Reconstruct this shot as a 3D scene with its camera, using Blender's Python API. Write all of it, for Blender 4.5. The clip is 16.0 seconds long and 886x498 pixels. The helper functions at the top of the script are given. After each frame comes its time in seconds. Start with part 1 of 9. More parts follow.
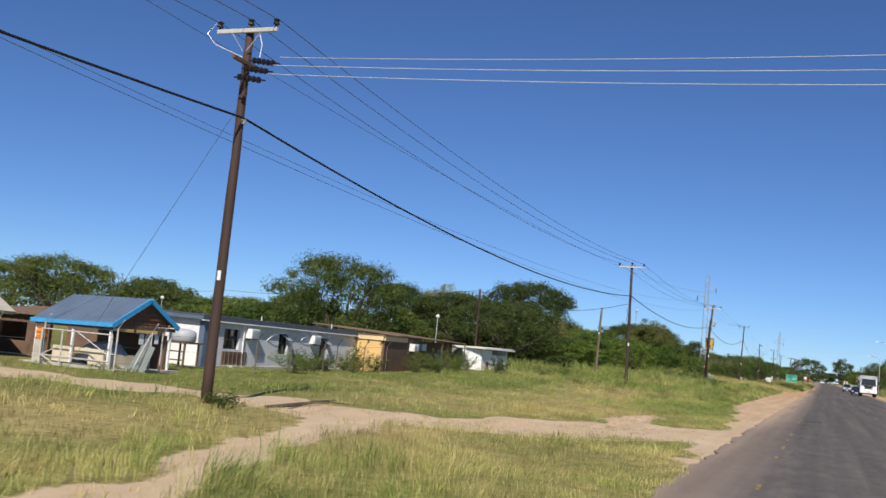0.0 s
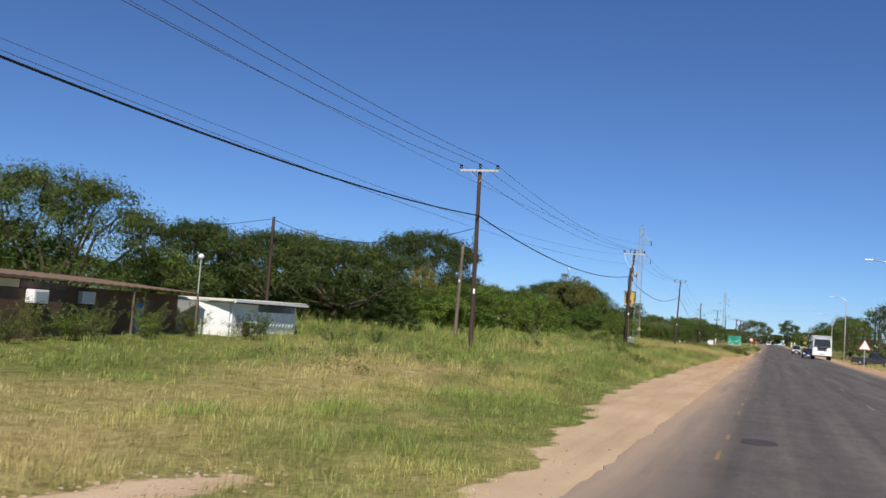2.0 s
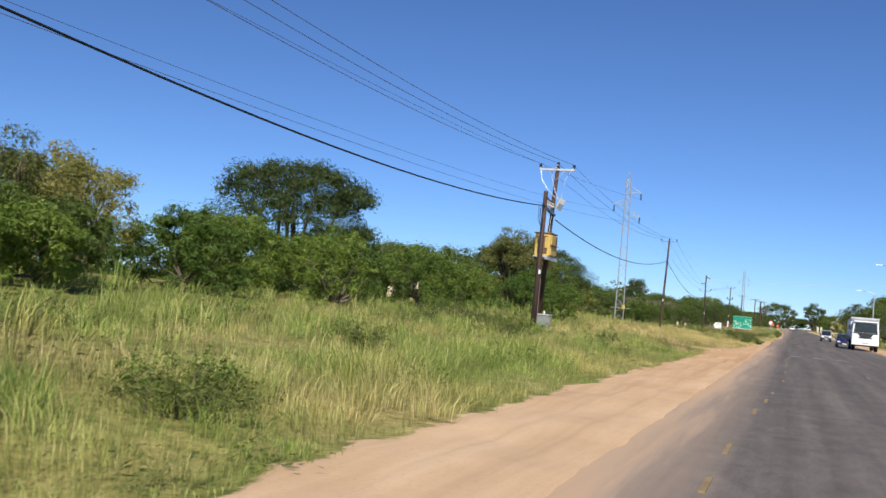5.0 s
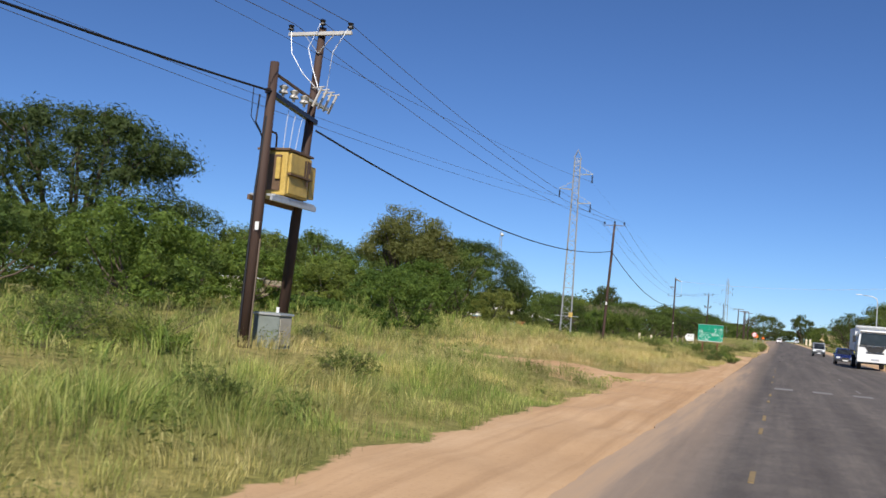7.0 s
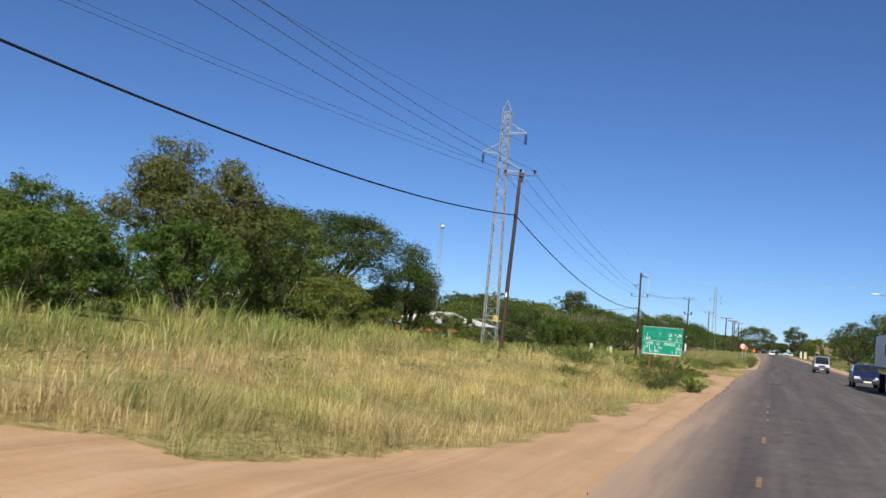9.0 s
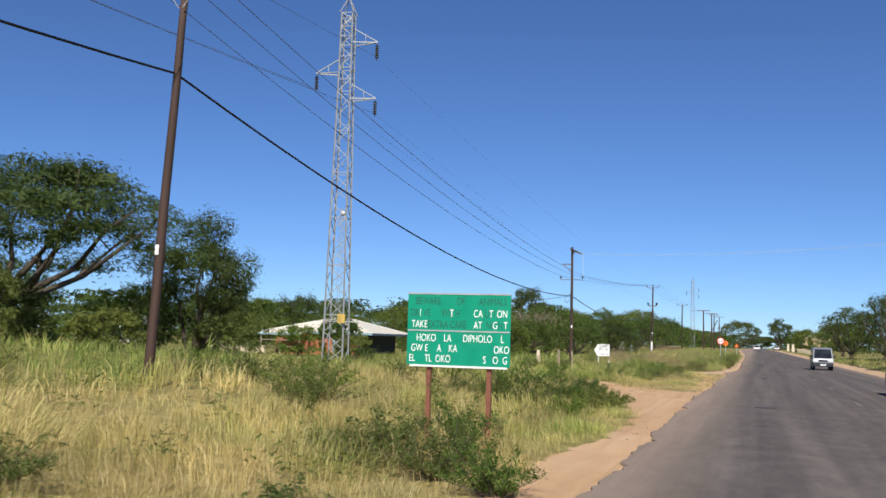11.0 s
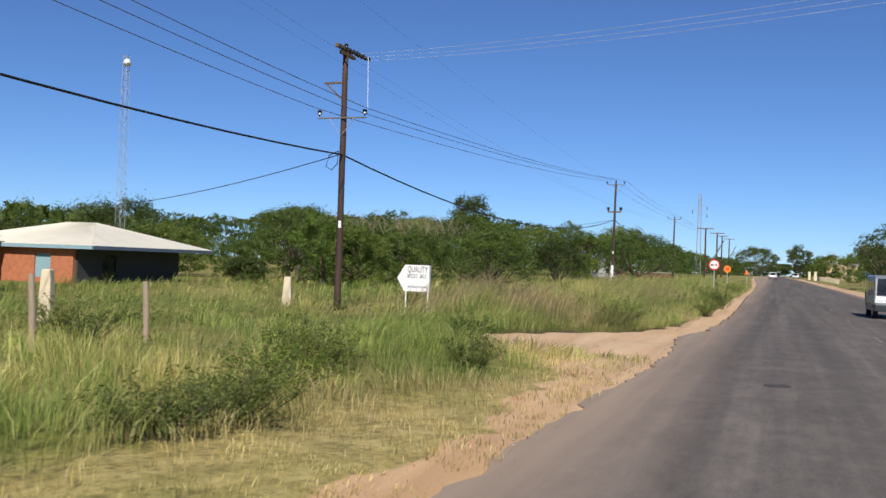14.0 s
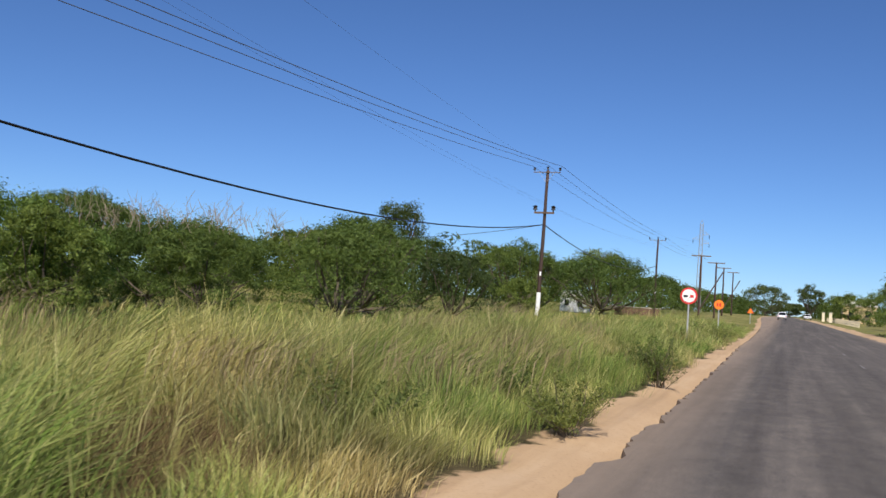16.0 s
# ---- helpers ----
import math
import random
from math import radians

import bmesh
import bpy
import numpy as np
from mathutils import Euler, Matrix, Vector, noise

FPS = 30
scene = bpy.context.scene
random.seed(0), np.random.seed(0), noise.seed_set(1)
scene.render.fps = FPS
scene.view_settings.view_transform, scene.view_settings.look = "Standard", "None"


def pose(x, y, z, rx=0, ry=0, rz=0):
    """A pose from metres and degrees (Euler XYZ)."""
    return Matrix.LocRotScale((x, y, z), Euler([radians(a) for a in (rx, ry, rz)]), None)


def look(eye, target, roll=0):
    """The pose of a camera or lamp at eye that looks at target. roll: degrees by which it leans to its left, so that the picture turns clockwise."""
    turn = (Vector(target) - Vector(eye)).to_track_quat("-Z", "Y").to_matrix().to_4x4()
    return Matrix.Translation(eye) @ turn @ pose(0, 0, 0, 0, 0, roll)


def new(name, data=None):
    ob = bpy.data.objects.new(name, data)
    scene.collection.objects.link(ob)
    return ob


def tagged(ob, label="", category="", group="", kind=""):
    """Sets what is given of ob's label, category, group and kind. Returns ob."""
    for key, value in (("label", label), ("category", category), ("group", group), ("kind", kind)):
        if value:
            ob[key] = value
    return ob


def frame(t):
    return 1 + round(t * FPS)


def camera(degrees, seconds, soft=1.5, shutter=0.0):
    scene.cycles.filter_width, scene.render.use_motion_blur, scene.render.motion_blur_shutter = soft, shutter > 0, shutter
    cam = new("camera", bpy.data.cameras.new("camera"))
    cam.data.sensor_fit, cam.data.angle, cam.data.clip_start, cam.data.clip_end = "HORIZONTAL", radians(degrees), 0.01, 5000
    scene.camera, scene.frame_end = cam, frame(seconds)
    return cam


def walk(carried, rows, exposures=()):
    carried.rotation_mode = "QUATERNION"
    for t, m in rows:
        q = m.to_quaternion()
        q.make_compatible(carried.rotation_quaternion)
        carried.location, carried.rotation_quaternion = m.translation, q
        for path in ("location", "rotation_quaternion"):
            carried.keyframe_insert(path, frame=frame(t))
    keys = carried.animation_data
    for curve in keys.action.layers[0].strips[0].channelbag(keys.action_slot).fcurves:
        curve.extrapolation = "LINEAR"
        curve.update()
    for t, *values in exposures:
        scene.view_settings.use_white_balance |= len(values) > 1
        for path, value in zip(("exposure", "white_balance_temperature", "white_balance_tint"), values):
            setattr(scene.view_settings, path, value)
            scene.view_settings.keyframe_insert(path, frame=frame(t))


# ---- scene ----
cam = camera(50.26, 16.0, soft=1.5, shutter=0.06)
# seconds, place of the eye in metres, yaw, pitch, roll
ROWS = [
    (0.0, 0.000, 0.000, 1.70, 21.89, 5.92, -5.29),
    (0.5, -0.093, 6.454, 1.70, 20.69, 6.10, -4.75),
    (1.0, -0.120, 12.953, 1.70, 20.42, 5.61, -4.01),
    (1.5, -0.156, 19.317, 1.70, 19.91, 5.20, -2.94),
    (2.0, -0.221, 25.903, 1.70, 19.09, 4.29, -4.23),
    (2.5, -0.321, 32.376, 1.70, 18.35, 3.54, -3.05),
    (3.0, -0.344, 38.844, 1.70, 17.96, 2.52, -3.11),
    (3.5, -0.309, 45.222, 1.70, 19.15, 2.82, -3.74),
    (4.0, -0.227, 51.599, 1.70, 20.25, 2.83, -4.29),
    (6.5, -0.091, 83.791, 1.70, 20.16, 3.49, -5.40),
    (7.0, -0.105, 90.272, 1.70, 19.72, 3.87, -4.72),
    (7.5, -0.173, 96.818, 1.70, 18.46, 4.19, -5.37),
    (8.0, -0.248, 103.509, 1.70, 18.64, 4.27, -5.37),
    (8.5, -0.270, 110.351, 1.70, 19.15, 4.44, -5.41),
    (11.0, -0.291, 144.221, 1.70, 18.42, 5.42, -1.68),
    (11.5, -0.267, 150.881, 1.70, 18.01, 4.93, -2.03),
    (12.0, -0.220, 157.520, 1.70, 17.57, 3.83, -0.77),
    (12.5, -0.129, 164.236, 1.70, 18.19, 2.30, 0.03),
    (13.0, -0.045, 170.970, 1.70, 18.28, 1.56, -0.32),
    (13.5, -0.026, 177.621, 1.70, 18.44, 0.69, -1.46),
    (14.0, -0.024, 184.331, 1.70, 19.47, 0.90, -2.05),
    (14.5, -0.003, 191.142, 1.70, 20.58, 1.43, -1.61),
    (15.0, 0.011, 197.909, 1.70, 20.66, 2.19, -1.54),
    (15.5, 0.016, 204.614, 1.70, 20.09, 2.51, -3.08),
    (16.0, 0.000, 211.258, 1.70, 20.00, 2.68, -3.78),
]
walk(cam, [(t, pose(x, y, z, 90 + pitch, roll, yaw)) for t, x, y, z, yaw, pitch, roll in ROWS],
     [(0.0, 0.05), (1.3, -0.02), (2.0, 0.02), (3.5, 0.08), (4.0, 0.33), (6.5, 0.2), (8.5, 0.1), (11.5, 0.2), (14.0, 0.15), (16.0, 0.15)])

# ---- world and sun ----
SUN_FROM = Vector((0.36, -1.2, 1.12)).normalized()
world = bpy.data.worlds.new("sky")
scene.world = world
world.use_nodes = True
wn = world.node_tree.nodes
wl = world.node_tree.links
wn.clear()
w_out = wn.new("ShaderNodeOutputWorld")
w_bg = wn.new("ShaderNodeBackground")
w_sky = wn.new("ShaderNodeTexSky")
w_sky.sky_type = "NISHITA"
w_sky.sun_disc = False
w_sky.sun_elevation = math.asin(SUN_FROM.z)
w_sky.sun_rotation = math.atan2(SUN_FROM.x, SUN_FROM.y)
w_sky.altitude = 2600
w_sky.air_density = 1.0
w_sky.dust_density = 0.0
w_sky.ozone_density = 6.0
w_bg.inputs["Strength"].default_value = 0.078
w_tint = wn.new("ShaderNodeMix")
w_tint.data_type, w_tint.blend_type = "RGBA", "MULTIPLY"
w_tint.inputs[0].default_value = 1.0
w_tint.inputs[7].default_value = (0.82, 0.98, 1.21, 1)
wl.new(w_sky.outputs[0], w_tint.inputs[6])
wl.new(w_tint.outputs[2], w_bg.inputs[0])
wl.new(w_bg.outputs[0], w_out.inputs[0])
sun = new("sun", bpy.data.lights.new("sun", "SUN"))
sun.data.energy = 5.0
sun.data.angle = radians(0.5)
sun.data.color = (1.0, 0.95, 0.87)
sun.matrix_world = look(SUN_FROM * 60, (0, 0, 0))


# ---- materials ----
def mat_base(name, rough=0.8, metal=0.0, spec=0.4):
    m = bpy.data.materials.new(name)
    m.use_nodes = True
    nt = m.node_tree
    b = nt.nodes["Principled BSDF"]
    b.inputs["Roughness"].default_value = rough
    b.inputs["Metallic"].default_value = metal
    b.inputs["Specular IOR Level"].default_value = spec
    return m, nt, b


def node(nt, kind, **inputs):
    n = nt.nodes.new(kind)
    for k, v in inputs.items():
        n.inputs[k.replace("_", " ")].default_value = v
    return n


def noise_tex(nt, scale, detail=4.0, rough=0.6, coords="Object", stretch=None):
    tc = nt.nodes.new("ShaderNodeTexCoord")
    n = node(nt, "ShaderNodeTexNoise", Scale=scale, Detail=detail, Roughness=rough)
    if stretch:
        mp = nt.nodes.new("ShaderNodeMapping")
        mp.inputs["Scale"].default_value = stretch
        nt.links.new(tc.outputs[coords], mp.inputs[0])
        nt.links.new(mp.outputs[0], n.inputs["Vector"])
    else:
        nt.links.new(tc.outputs[coords], n.inputs["Vector"])
    return n.outputs["Fac"]


def ramp(nt, fac, stops):
    r = nt.nodes.new("ShaderNodeValToRGB")
    el = r.color_ramp.elements
    while len(el) < len(stops):
        el.new(0.5)
    for e, (p, c) in zip(el, stops):
        e.position, e.color = p, (*c, 1)
    nt.links.new(fac, r.inputs[0])
    return r.outputs[0]


def mix(nt, fac, a, b, blend="MIX"):
    m = nt.nodes.new("ShaderNodeMix")
    m.data_type, m.blend_type = "RGBA", blend
    for sock, v in ((m.inputs[0], fac), (m.inputs[6], a), (m.inputs[7], b)):
        if isinstance(v, (int, float)):
            sock.default_value = v
        elif isinstance(v, tuple):
            sock.default_value = (*v, 1)
        else:
            nt.links.new(v, sock)
    return m.outputs[2]


def calc(nt, op, a, b=0.0, clamp=False):
    m = nt.nodes.new("ShaderNodeMath")
    m.operation, m.use_clamp = op, clamp
    for sock, v in ((m.inputs[0], a), (m.inputs[1], b)):
        if isinstance(v, (int, float)):
            sock.default_value = v
        else:
            nt.links.new(v, sock)
    return m.outputs[0]


def bump(nt, b, height, strength=0.3, distance=0.02):
    n = node(nt, "ShaderNodeBump", Strength=strength, Distance=distance)
    nt.links.new(height, n.inputs["Height"])
    nt.links.new(n.outputs[0], b.inputs["Normal"])


def plain(name, color, rough=0.6, metal=0.0, vary=0.25, scale=6.0, fine=60.0, bumpy=0.15, stretch=None, spec=0.4):
    """A worn surface: one base colour with blotches and grain."""
    m, nt, b = mat_base(name, rough, metal, spec)
    dark = tuple(c * (1 - vary) for c in color)
    lite = tuple(min(1, c * (1 + vary * 0.6)) for c in color)
    n1 = noise_tex(nt, scale, 5, 0.65, stretch=stretch)
    n2 = noise_tex(nt, fine, 3, 0.6, stretch=stretch)
    f = calc(nt, "ADD", calc(nt, "MULTIPLY", n1, 0.7), calc(nt, "MULTIPLY", n2, 0.3))
    col = ramp(nt, f, [(0.32, dark), (0.5, color), (0.7, lite)])
    nt.links.new(col, b.inputs["Base Color"])
    r = calc(nt, "ADD", calc(nt, "MULTIPLY", n1, 0.25), rough - 0.12, True)
    nt.links.new(r, b.inputs["Roughness"])
    if bumpy:
        bump(nt, b, n2, bumpy, 0.01)
    return m


def attr(nt, name):
    a = nt.nodes.new("ShaderNodeAttribute")
    a.attribute_name = name
    return a.outputs["Fac"]


def ground_material():
    m, nt, b = mat_base("soil_and_sand", 0.95, 0, 0.15)
    big = noise_tex(nt, 0.35, 6, 0.65)
    mid = noise_tex(nt, 2.2, 6, 0.7)
    fine = noise_tex(nt, 22, 5, 0.7)
    soil = ramp(nt, mid, [(0.3, (0.21, 0.165, 0.06)), (0.5, (0.36, 0.285, 0.11)), (0.72, (0.50, 0.40, 0.18))])
    green = ramp(nt, mid, [(0.3, (0.085, 0.105, 0.025)), (0.55, (0.18, 0.19, 0.045)), (0.75, (0.30, 0.26, 0.085))])
    cover = mix(nt, attr(nt, "dry"), green, soil)
    # here litter is a dark ground colour that paints shade under tall grass
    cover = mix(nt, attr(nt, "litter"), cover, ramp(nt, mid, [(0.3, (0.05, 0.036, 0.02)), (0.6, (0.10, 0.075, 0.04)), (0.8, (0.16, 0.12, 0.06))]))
    thatch = noise_tex(nt, 9.0, 6, 0.75)
    cover = mix(nt, 0.9, cover, ramp(nt, thatch, [(0.32, (0.38, 0.40, 0.36)), (0.5, (0.92, 0.92, 0.92)), (0.68, (1.25, 1.2, 1.15))]), "MULTIPLY")
    drift = noise_tex(nt, 1.0, 6, 0.62, stretch=(1.5, 0.14, 1))
    f = calc(nt, "ADD", calc(nt, "MULTIPLY", drift, 0.55), calc(nt, "ADD", calc(nt, "MULTIPLY", big, 0.3), calc(nt, "MULTIPLY", mid, 0.15)))
    sand = ramp(nt, f, [(0.3, (0.41, 0.245, 0.125)), (0.5, (0.51, 0.318, 0.172)), (0.68, (0.60, 0.40, 0.24))])
    ruts = noise_tex(nt, 1.0, 4, 0.6, stretch=(2.6, 0.05, 1))
    sand = mix(nt, 0.75, sand, ramp(nt, ruts, [(0.3, (0.72, 0.68, 0.64)), (0.5, (1, 1, 1)), (0.7, (1.0, 1.0, 1.0))]), "MULTIPLY")
    beige = ramp(nt, f, [(0.3, (0.49, 0.39, 0.26)), (0.55, (0.60, 0.49, 0.34)), (0.75, (0.66, 0.55, 0.40))])
    sand = mix(nt, attr(nt, "pale"), sand, beige)
    pebbles = ramp(nt, fine, [(0.3, (0.62, 0.58, 0.54)), (0.45, (1, 1, 1)), (0.7, (1.0, 1.0, 1.0))])
    sand = mix(nt, 0.5, sand, pebbles, "MULTIPLY")
    s = calc(nt, "ADD", attr(nt, "sand"), calc(nt, "MULTIPLY", calc(nt, "SUBTRACT", mid, 0.5), 1.1))
    s = calc(nt, "MULTIPLY", calc(nt, "SUBTRACT", s, 0.38), 5.0, True)
    nt.links.new(mix(nt, s, cover, sand), b.inputs["Base Color"])
    bump(nt, b, calc(nt, "ADD", calc(nt, "MULTIPLY", drift, 0.5), calc(nt, "MULTIPLY", fine, 0.5)), 0.3, 0.04)
    return m


def asphalt_material():
    m, nt, b = mat_base("worn_asphalt", 0.9, 0, 0.18)
    tc = nt.nodes.new("ShaderNodeTexCoord")
    sep = nt.nodes.new("ShaderNodeSeparateXYZ")
    nt.links.new(tc.outputs["Object"], sep.inputs[0])
    streak = noise_tex(nt, 1.0, 5, 0.6, stretch=(1.6, 0.035, 1))
    blot = noise_tex(nt, 0.5, 6, 0.7)
    grit = noise_tex(nt, 45, 3, 0.7)
    f = calc(nt, "ADD", calc(nt, "MULTIPLY", streak, 0.5), calc(nt, "ADD", calc(nt, "MULTIPLY", blot, 0.25), calc(nt, "MULTIPLY", grit, 0.25)))
    col = ramp(nt, f, [(0.34, (0.072, 0.062, 0.055)), (0.5, (0.118, 0.102, 0.091)), (0.66, (0.188, 0.160, 0.138))])
    speck = noise_tex(nt, 120, 2, 0.8)
    col = mix(nt, 0.8, col, ramp(nt, speck, [(0.32, (0.62, 0.62, 0.62)), (0.5, (1, 1, 1)), (0.68, (1.4, 1.37, 1.33))]), "MULTIPLY")
    scuff = noise_tex(nt, 3.2, 6, 0.75, stretch=(1, 0.4, 1))
    col = mix(nt, 0.7, col, ramp(nt, scuff, [(0.33, (0.72, 0.72, 0.74)), (0.5, (1, 1, 1)), (0.68, (1.28, 1.25, 1.2))]), "MULTIPLY")
    # dust blown on to the edges, drawn out by the traffic
    drag = noise_tex(nt, 1.0, 6, 0.65, stretch=(2.2, 0.09, 1))
    edge = calc(nt, "MULTIPLY", calc(nt, "SUBTRACT", -0.65, sep.outputs["X"]), 0.7, True)
    edge2 = calc(nt, "MULTIPLY", calc(nt, "SUBTRACT", sep.outputs["X"], 6.3), 0.7, True)
    here = calc(nt, "MULTIPLY", calc(nt, "MULTIPLY", calc(nt, "SUBTRACT", sep.outputs["Y"], 32.0), 0.07, True), calc(nt, "MULTIPLY", calc(nt, "SUBTRACT", 152.0, sep.outputs["Y"]), 0.05, True))
    here = calc(nt, "ADD", calc(nt, "MULTIPLY", here, 0.45), 0.6)
    dust = calc(nt, "MULTIPLY", calc(nt, "MULTIPLY", calc(nt, "MAXIMUM", edge, edge2), here), calc(nt, "ADD", calc(nt, "MULTIPLY", drag, 1.5), 0.2), True)
    # sand washed right over the broken edge where traffic turns off
    lapped = calc(nt, "MULTIPLY", calc(nt, "SUBTRACT", calc(nt, "MULTIPLY", calc(nt, "SUBTRACT", drag, 0.5), 2.6), calc(nt, "ADD", sep.outputs["X"], 1.45)), 1.2, True)
    zone = calc(nt, "MULTIPLY", calc(nt, "MULTIPLY", calc(nt, "SUBTRACT", sep.outputs["Y"], 34.0), 0.05, True), calc(nt, "MULTIPLY", calc(nt, "SUBTRACT", 152.0, sep.outputs["Y"]), 0.05, True))
    col = mix(nt, calc(nt, "MULTIPLY", dust, 1.12, True), col, (0.37, 0.275, 0.20))
    col = mix(nt, calc(nt, "MULTIPLY", lapped, calc(nt, "MULTIPLY", zone, 0.92)), col, (0.46, 0.31, 0.19))
    nt.links.new(col, b.inputs["Base Color"])
    bump(nt, b, grit, 0.35, 0.01)
    return m


def leaf_material(name, dark, mid, lite, trans=0.35, leaflets=26.0):
    m, nt, b = mat_base(name, 0.6, 0, 0.25)
    geo = nt.nodes.new("ShaderNodeNewGeometry")
    n = noise_tex(nt, 0.5, 3, 0.6)
    f = calc(nt, "ADD", calc(nt, "MULTIPLY", geo.outputs["Random Per Island"], 0.55), calc(nt, "MULTIPLY", n, 0.45))
    col = ramp(nt, f, [(0.15, dark), (0.5, mid), (0.85, lite)])
    info = nt.nodes.new("ShaderNodeObjectInfo")
    col = mix(nt, 1.0, col, ramp(nt, info.outputs["Random"], [(0.0, (0.66, 0.74, 0.72)), (0.5, (1.0, 1.0, 0.95)), (1.0, (1.34, 1.22, 1.05))]), "MULTIPLY")
    nt.links.new(col, b.inputs["Base Color"])
    t = nt.nodes.new("ShaderNodeBsdfTranslucent")
    nt.links.new(mix(nt, 1.0, col, (1.0, 0.95, 0.45), "MULTIPLY"), t.inputs["Color"])
    ms = nt.nodes.new("ShaderNodeMixShader")
    ms.inputs[0].default_value = trans
    out = nt.nodes["Material Output"]
    nt.links.new(b.outputs[0], ms.inputs[1])
    nt.links.new(t.outputs[0], ms.inputs[2])
    # gaps between the leaflets of a spray
    gap = calc(nt, "GREATER_THAN", noise_tex(nt, leaflets, 1.0, 0.5), 0.55)
    tr = nt.nodes.new("ShaderNodeBsdfTransparent")
    cut = nt.nodes.new("ShaderNodeMixShader")
    nt.links.new(gap, cut.inputs[0])
    nt.links.new(ms.outputs[0], cut.inputs[1])
    nt.links.new(tr.outputs[0], cut.inputs[2])
    nt.links.new(cut.outputs[0], out.inputs[0])
    return m


def grass_material():
    m, nt, b = mat_base("grass_blades", 0.6, 0, 0.25)
    geo = nt.nodes.new("ShaderNodeNewGeometry")
    r = geo.outputs["Random Per Island"]
    green = ramp(nt, r, [(0.0, (0.078, 0.132, 0.024)), (0.4, (0.165, 0.25, 0.046)), (0.75, (0.32, 0.385, 0.085)), (1.0, (0.50, 0.48, 0.17))])
    straw = ramp(nt, r, [(0.0, (0.30, 0.24, 0.07)), (0.5, (0.54, 0.43, 0.16)), (1.0, (0.74, 0.61, 0.30))])
    bronze = ramp(nt, r, [(0.0, (0.19, 0.135, 0.06)), (0.5, (0.41, 0.31, 0.15)), (1.0, (0.60, 0.48, 0.27))])
    straw = mix(nt, ramp(nt, noise_tex(nt, 0.16, 3, 0.6), [(0.47, (0, 0, 0)), (0.58, (0.66, 0.66, 0.66))]), straw, bronze)
    col = mix(nt, attr(nt, "dry"), green, straw)
    # random blade tone, with the shade between clumps painted in
    col = mix(nt, 1.0, col, ramp(nt, attr(nt, "shaded_tone"), [(0.0, (0.50, 0.54, 0.50)), (0.5, (0.98, 0.98, 0.98)), (1.0, (1.22, 1.2, 1.12))]), "MULTIPLY")
    nt.links.new(col, b.inputs["Base Color"])
    t = nt.nodes.new("ShaderNodeBsdfTranslucent")
    nt.links.new(col, t.inputs["Color"])
    ms = nt.nodes.new("ShaderNodeMixShader")
    ms.inputs[0].default_value = 0.25
    nt.links.new(b.outputs[0], ms.inputs[1])
    nt.links.new(t.outputs[0], ms.inputs[2])
    nt.links.new(ms.outputs[0], nt.nodes["Material Output"].inputs[0])
    return m


MAT_GROUND = ground_material()
MAT_ASPHALT = asphalt_material()
MAT_GRASS = grass_material()
MAT_ACACIA = leaf_material("acacia_leaves", (0.044, 0.072, 0.016), (0.108, 0.157, 0.036), (0.215, 0.272, 0.068), 0.40, 34.0)
MAT_UMBRELLA = leaf_material("umbrella_leaves", (0.036, 0.058, 0.016), (0.092, 0.128, 0.034), (0.185, 0.225, 0.062), 0.38, 34.0)
MAT_FARLEAF = leaf_material("far_leaves", (0.045, 0.07, 0.013), (0.105, 0.145, 0.028), (0.19, 0.225, 0.048), 0.45, 5.0)
MAT_DARKLEAF = leaf_material("dark_leaves", (0.028, 0.046, 0.013), (0.068, 0.098, 0.027), (0.135, 0.17, 0.049), 0.38, 34.0)
MAT_BRIGHTLEAF = leaf_material("bright_leaves", (0.046, 0.082, 0.016), (0.115, 0.182, 0.034), (0.225, 0.30, 0.064), 0.38, 34.0)
MAT_OLIVELEAF = leaf_material("olive_leaves", (0.095, 0.105, 0.025), (0.21, 0.215, 0.066), (0.32, 0.305, 0.115), 0.45, 34.0)
MAT_SHRUB = leaf_material("shrub_leaves", (0.060, 0.082, 0.022), (0.135, 0.172, 0.047), (0.25, 0.285, 0.089), 0.42, 70.0)
MAT_BARK = plain("bark", (0.11, 0.085, 0.06), 0.9, 0, 0.5, 5, 40, 0.6, (1, 1, 0.2))
MAT_TWIG = plain("dry_twigs", (0.28, 0.22, 0.15), 0.9, 0, 0.4, 8, 50, 0.3)
MAT_POLE = plain("creosoted_pole", (0.06, 0.034, 0.025), 0.75, 0, 0.45, 4, 40, 0.4, (1, 1, 0.08))
MAT_POLE2 = plain("weathered_pole", (0.16, 0.12, 0.09), 0.85, 0, 0.45, 4, 40, 0.4, (1, 1, 0.08))
MAT_GALV = plain("galvanised_steel", (0.58, 0.58, 0.57), 0.45, 0.55, 0.2, 5, 40, 0.05)
# house side wall with the roof overhang's shade in its base colour
MAT_SHADEWALL = plain("shaded_side_wall", (0.055, 0.057, 0.062), 0.85, 0, 0.25, 3, 30, 0.1)
MAT_PALEBLUE = plain("faded_teal_fascia", (0.24, 0.36, 0.40), 0.6, 0, 0.15, 3, 30, 0.03)
MAT_PLUME = plain("brown_grass_plumes", (0.25, 0.19, 0.10), 0.8, 0, 0.4, 3, 20, 0)
MAT_LATTICE = plain("weathered_lattice_steel", (0.36, 0.37, 0.37), 0.6, 0.3, 0.25, 3, 30, 0.05)
MAT_CROSSARM = plain("pale_crossarm", (0.52, 0.49, 0.45), 0.6, 0.1, 0.2, 5, 40, 0.1)
MAT_PORC = plain("brown_porcelain", (0.022, 0.018, 0.02), 0.25, 0, 0.3, 10, 50, 0)
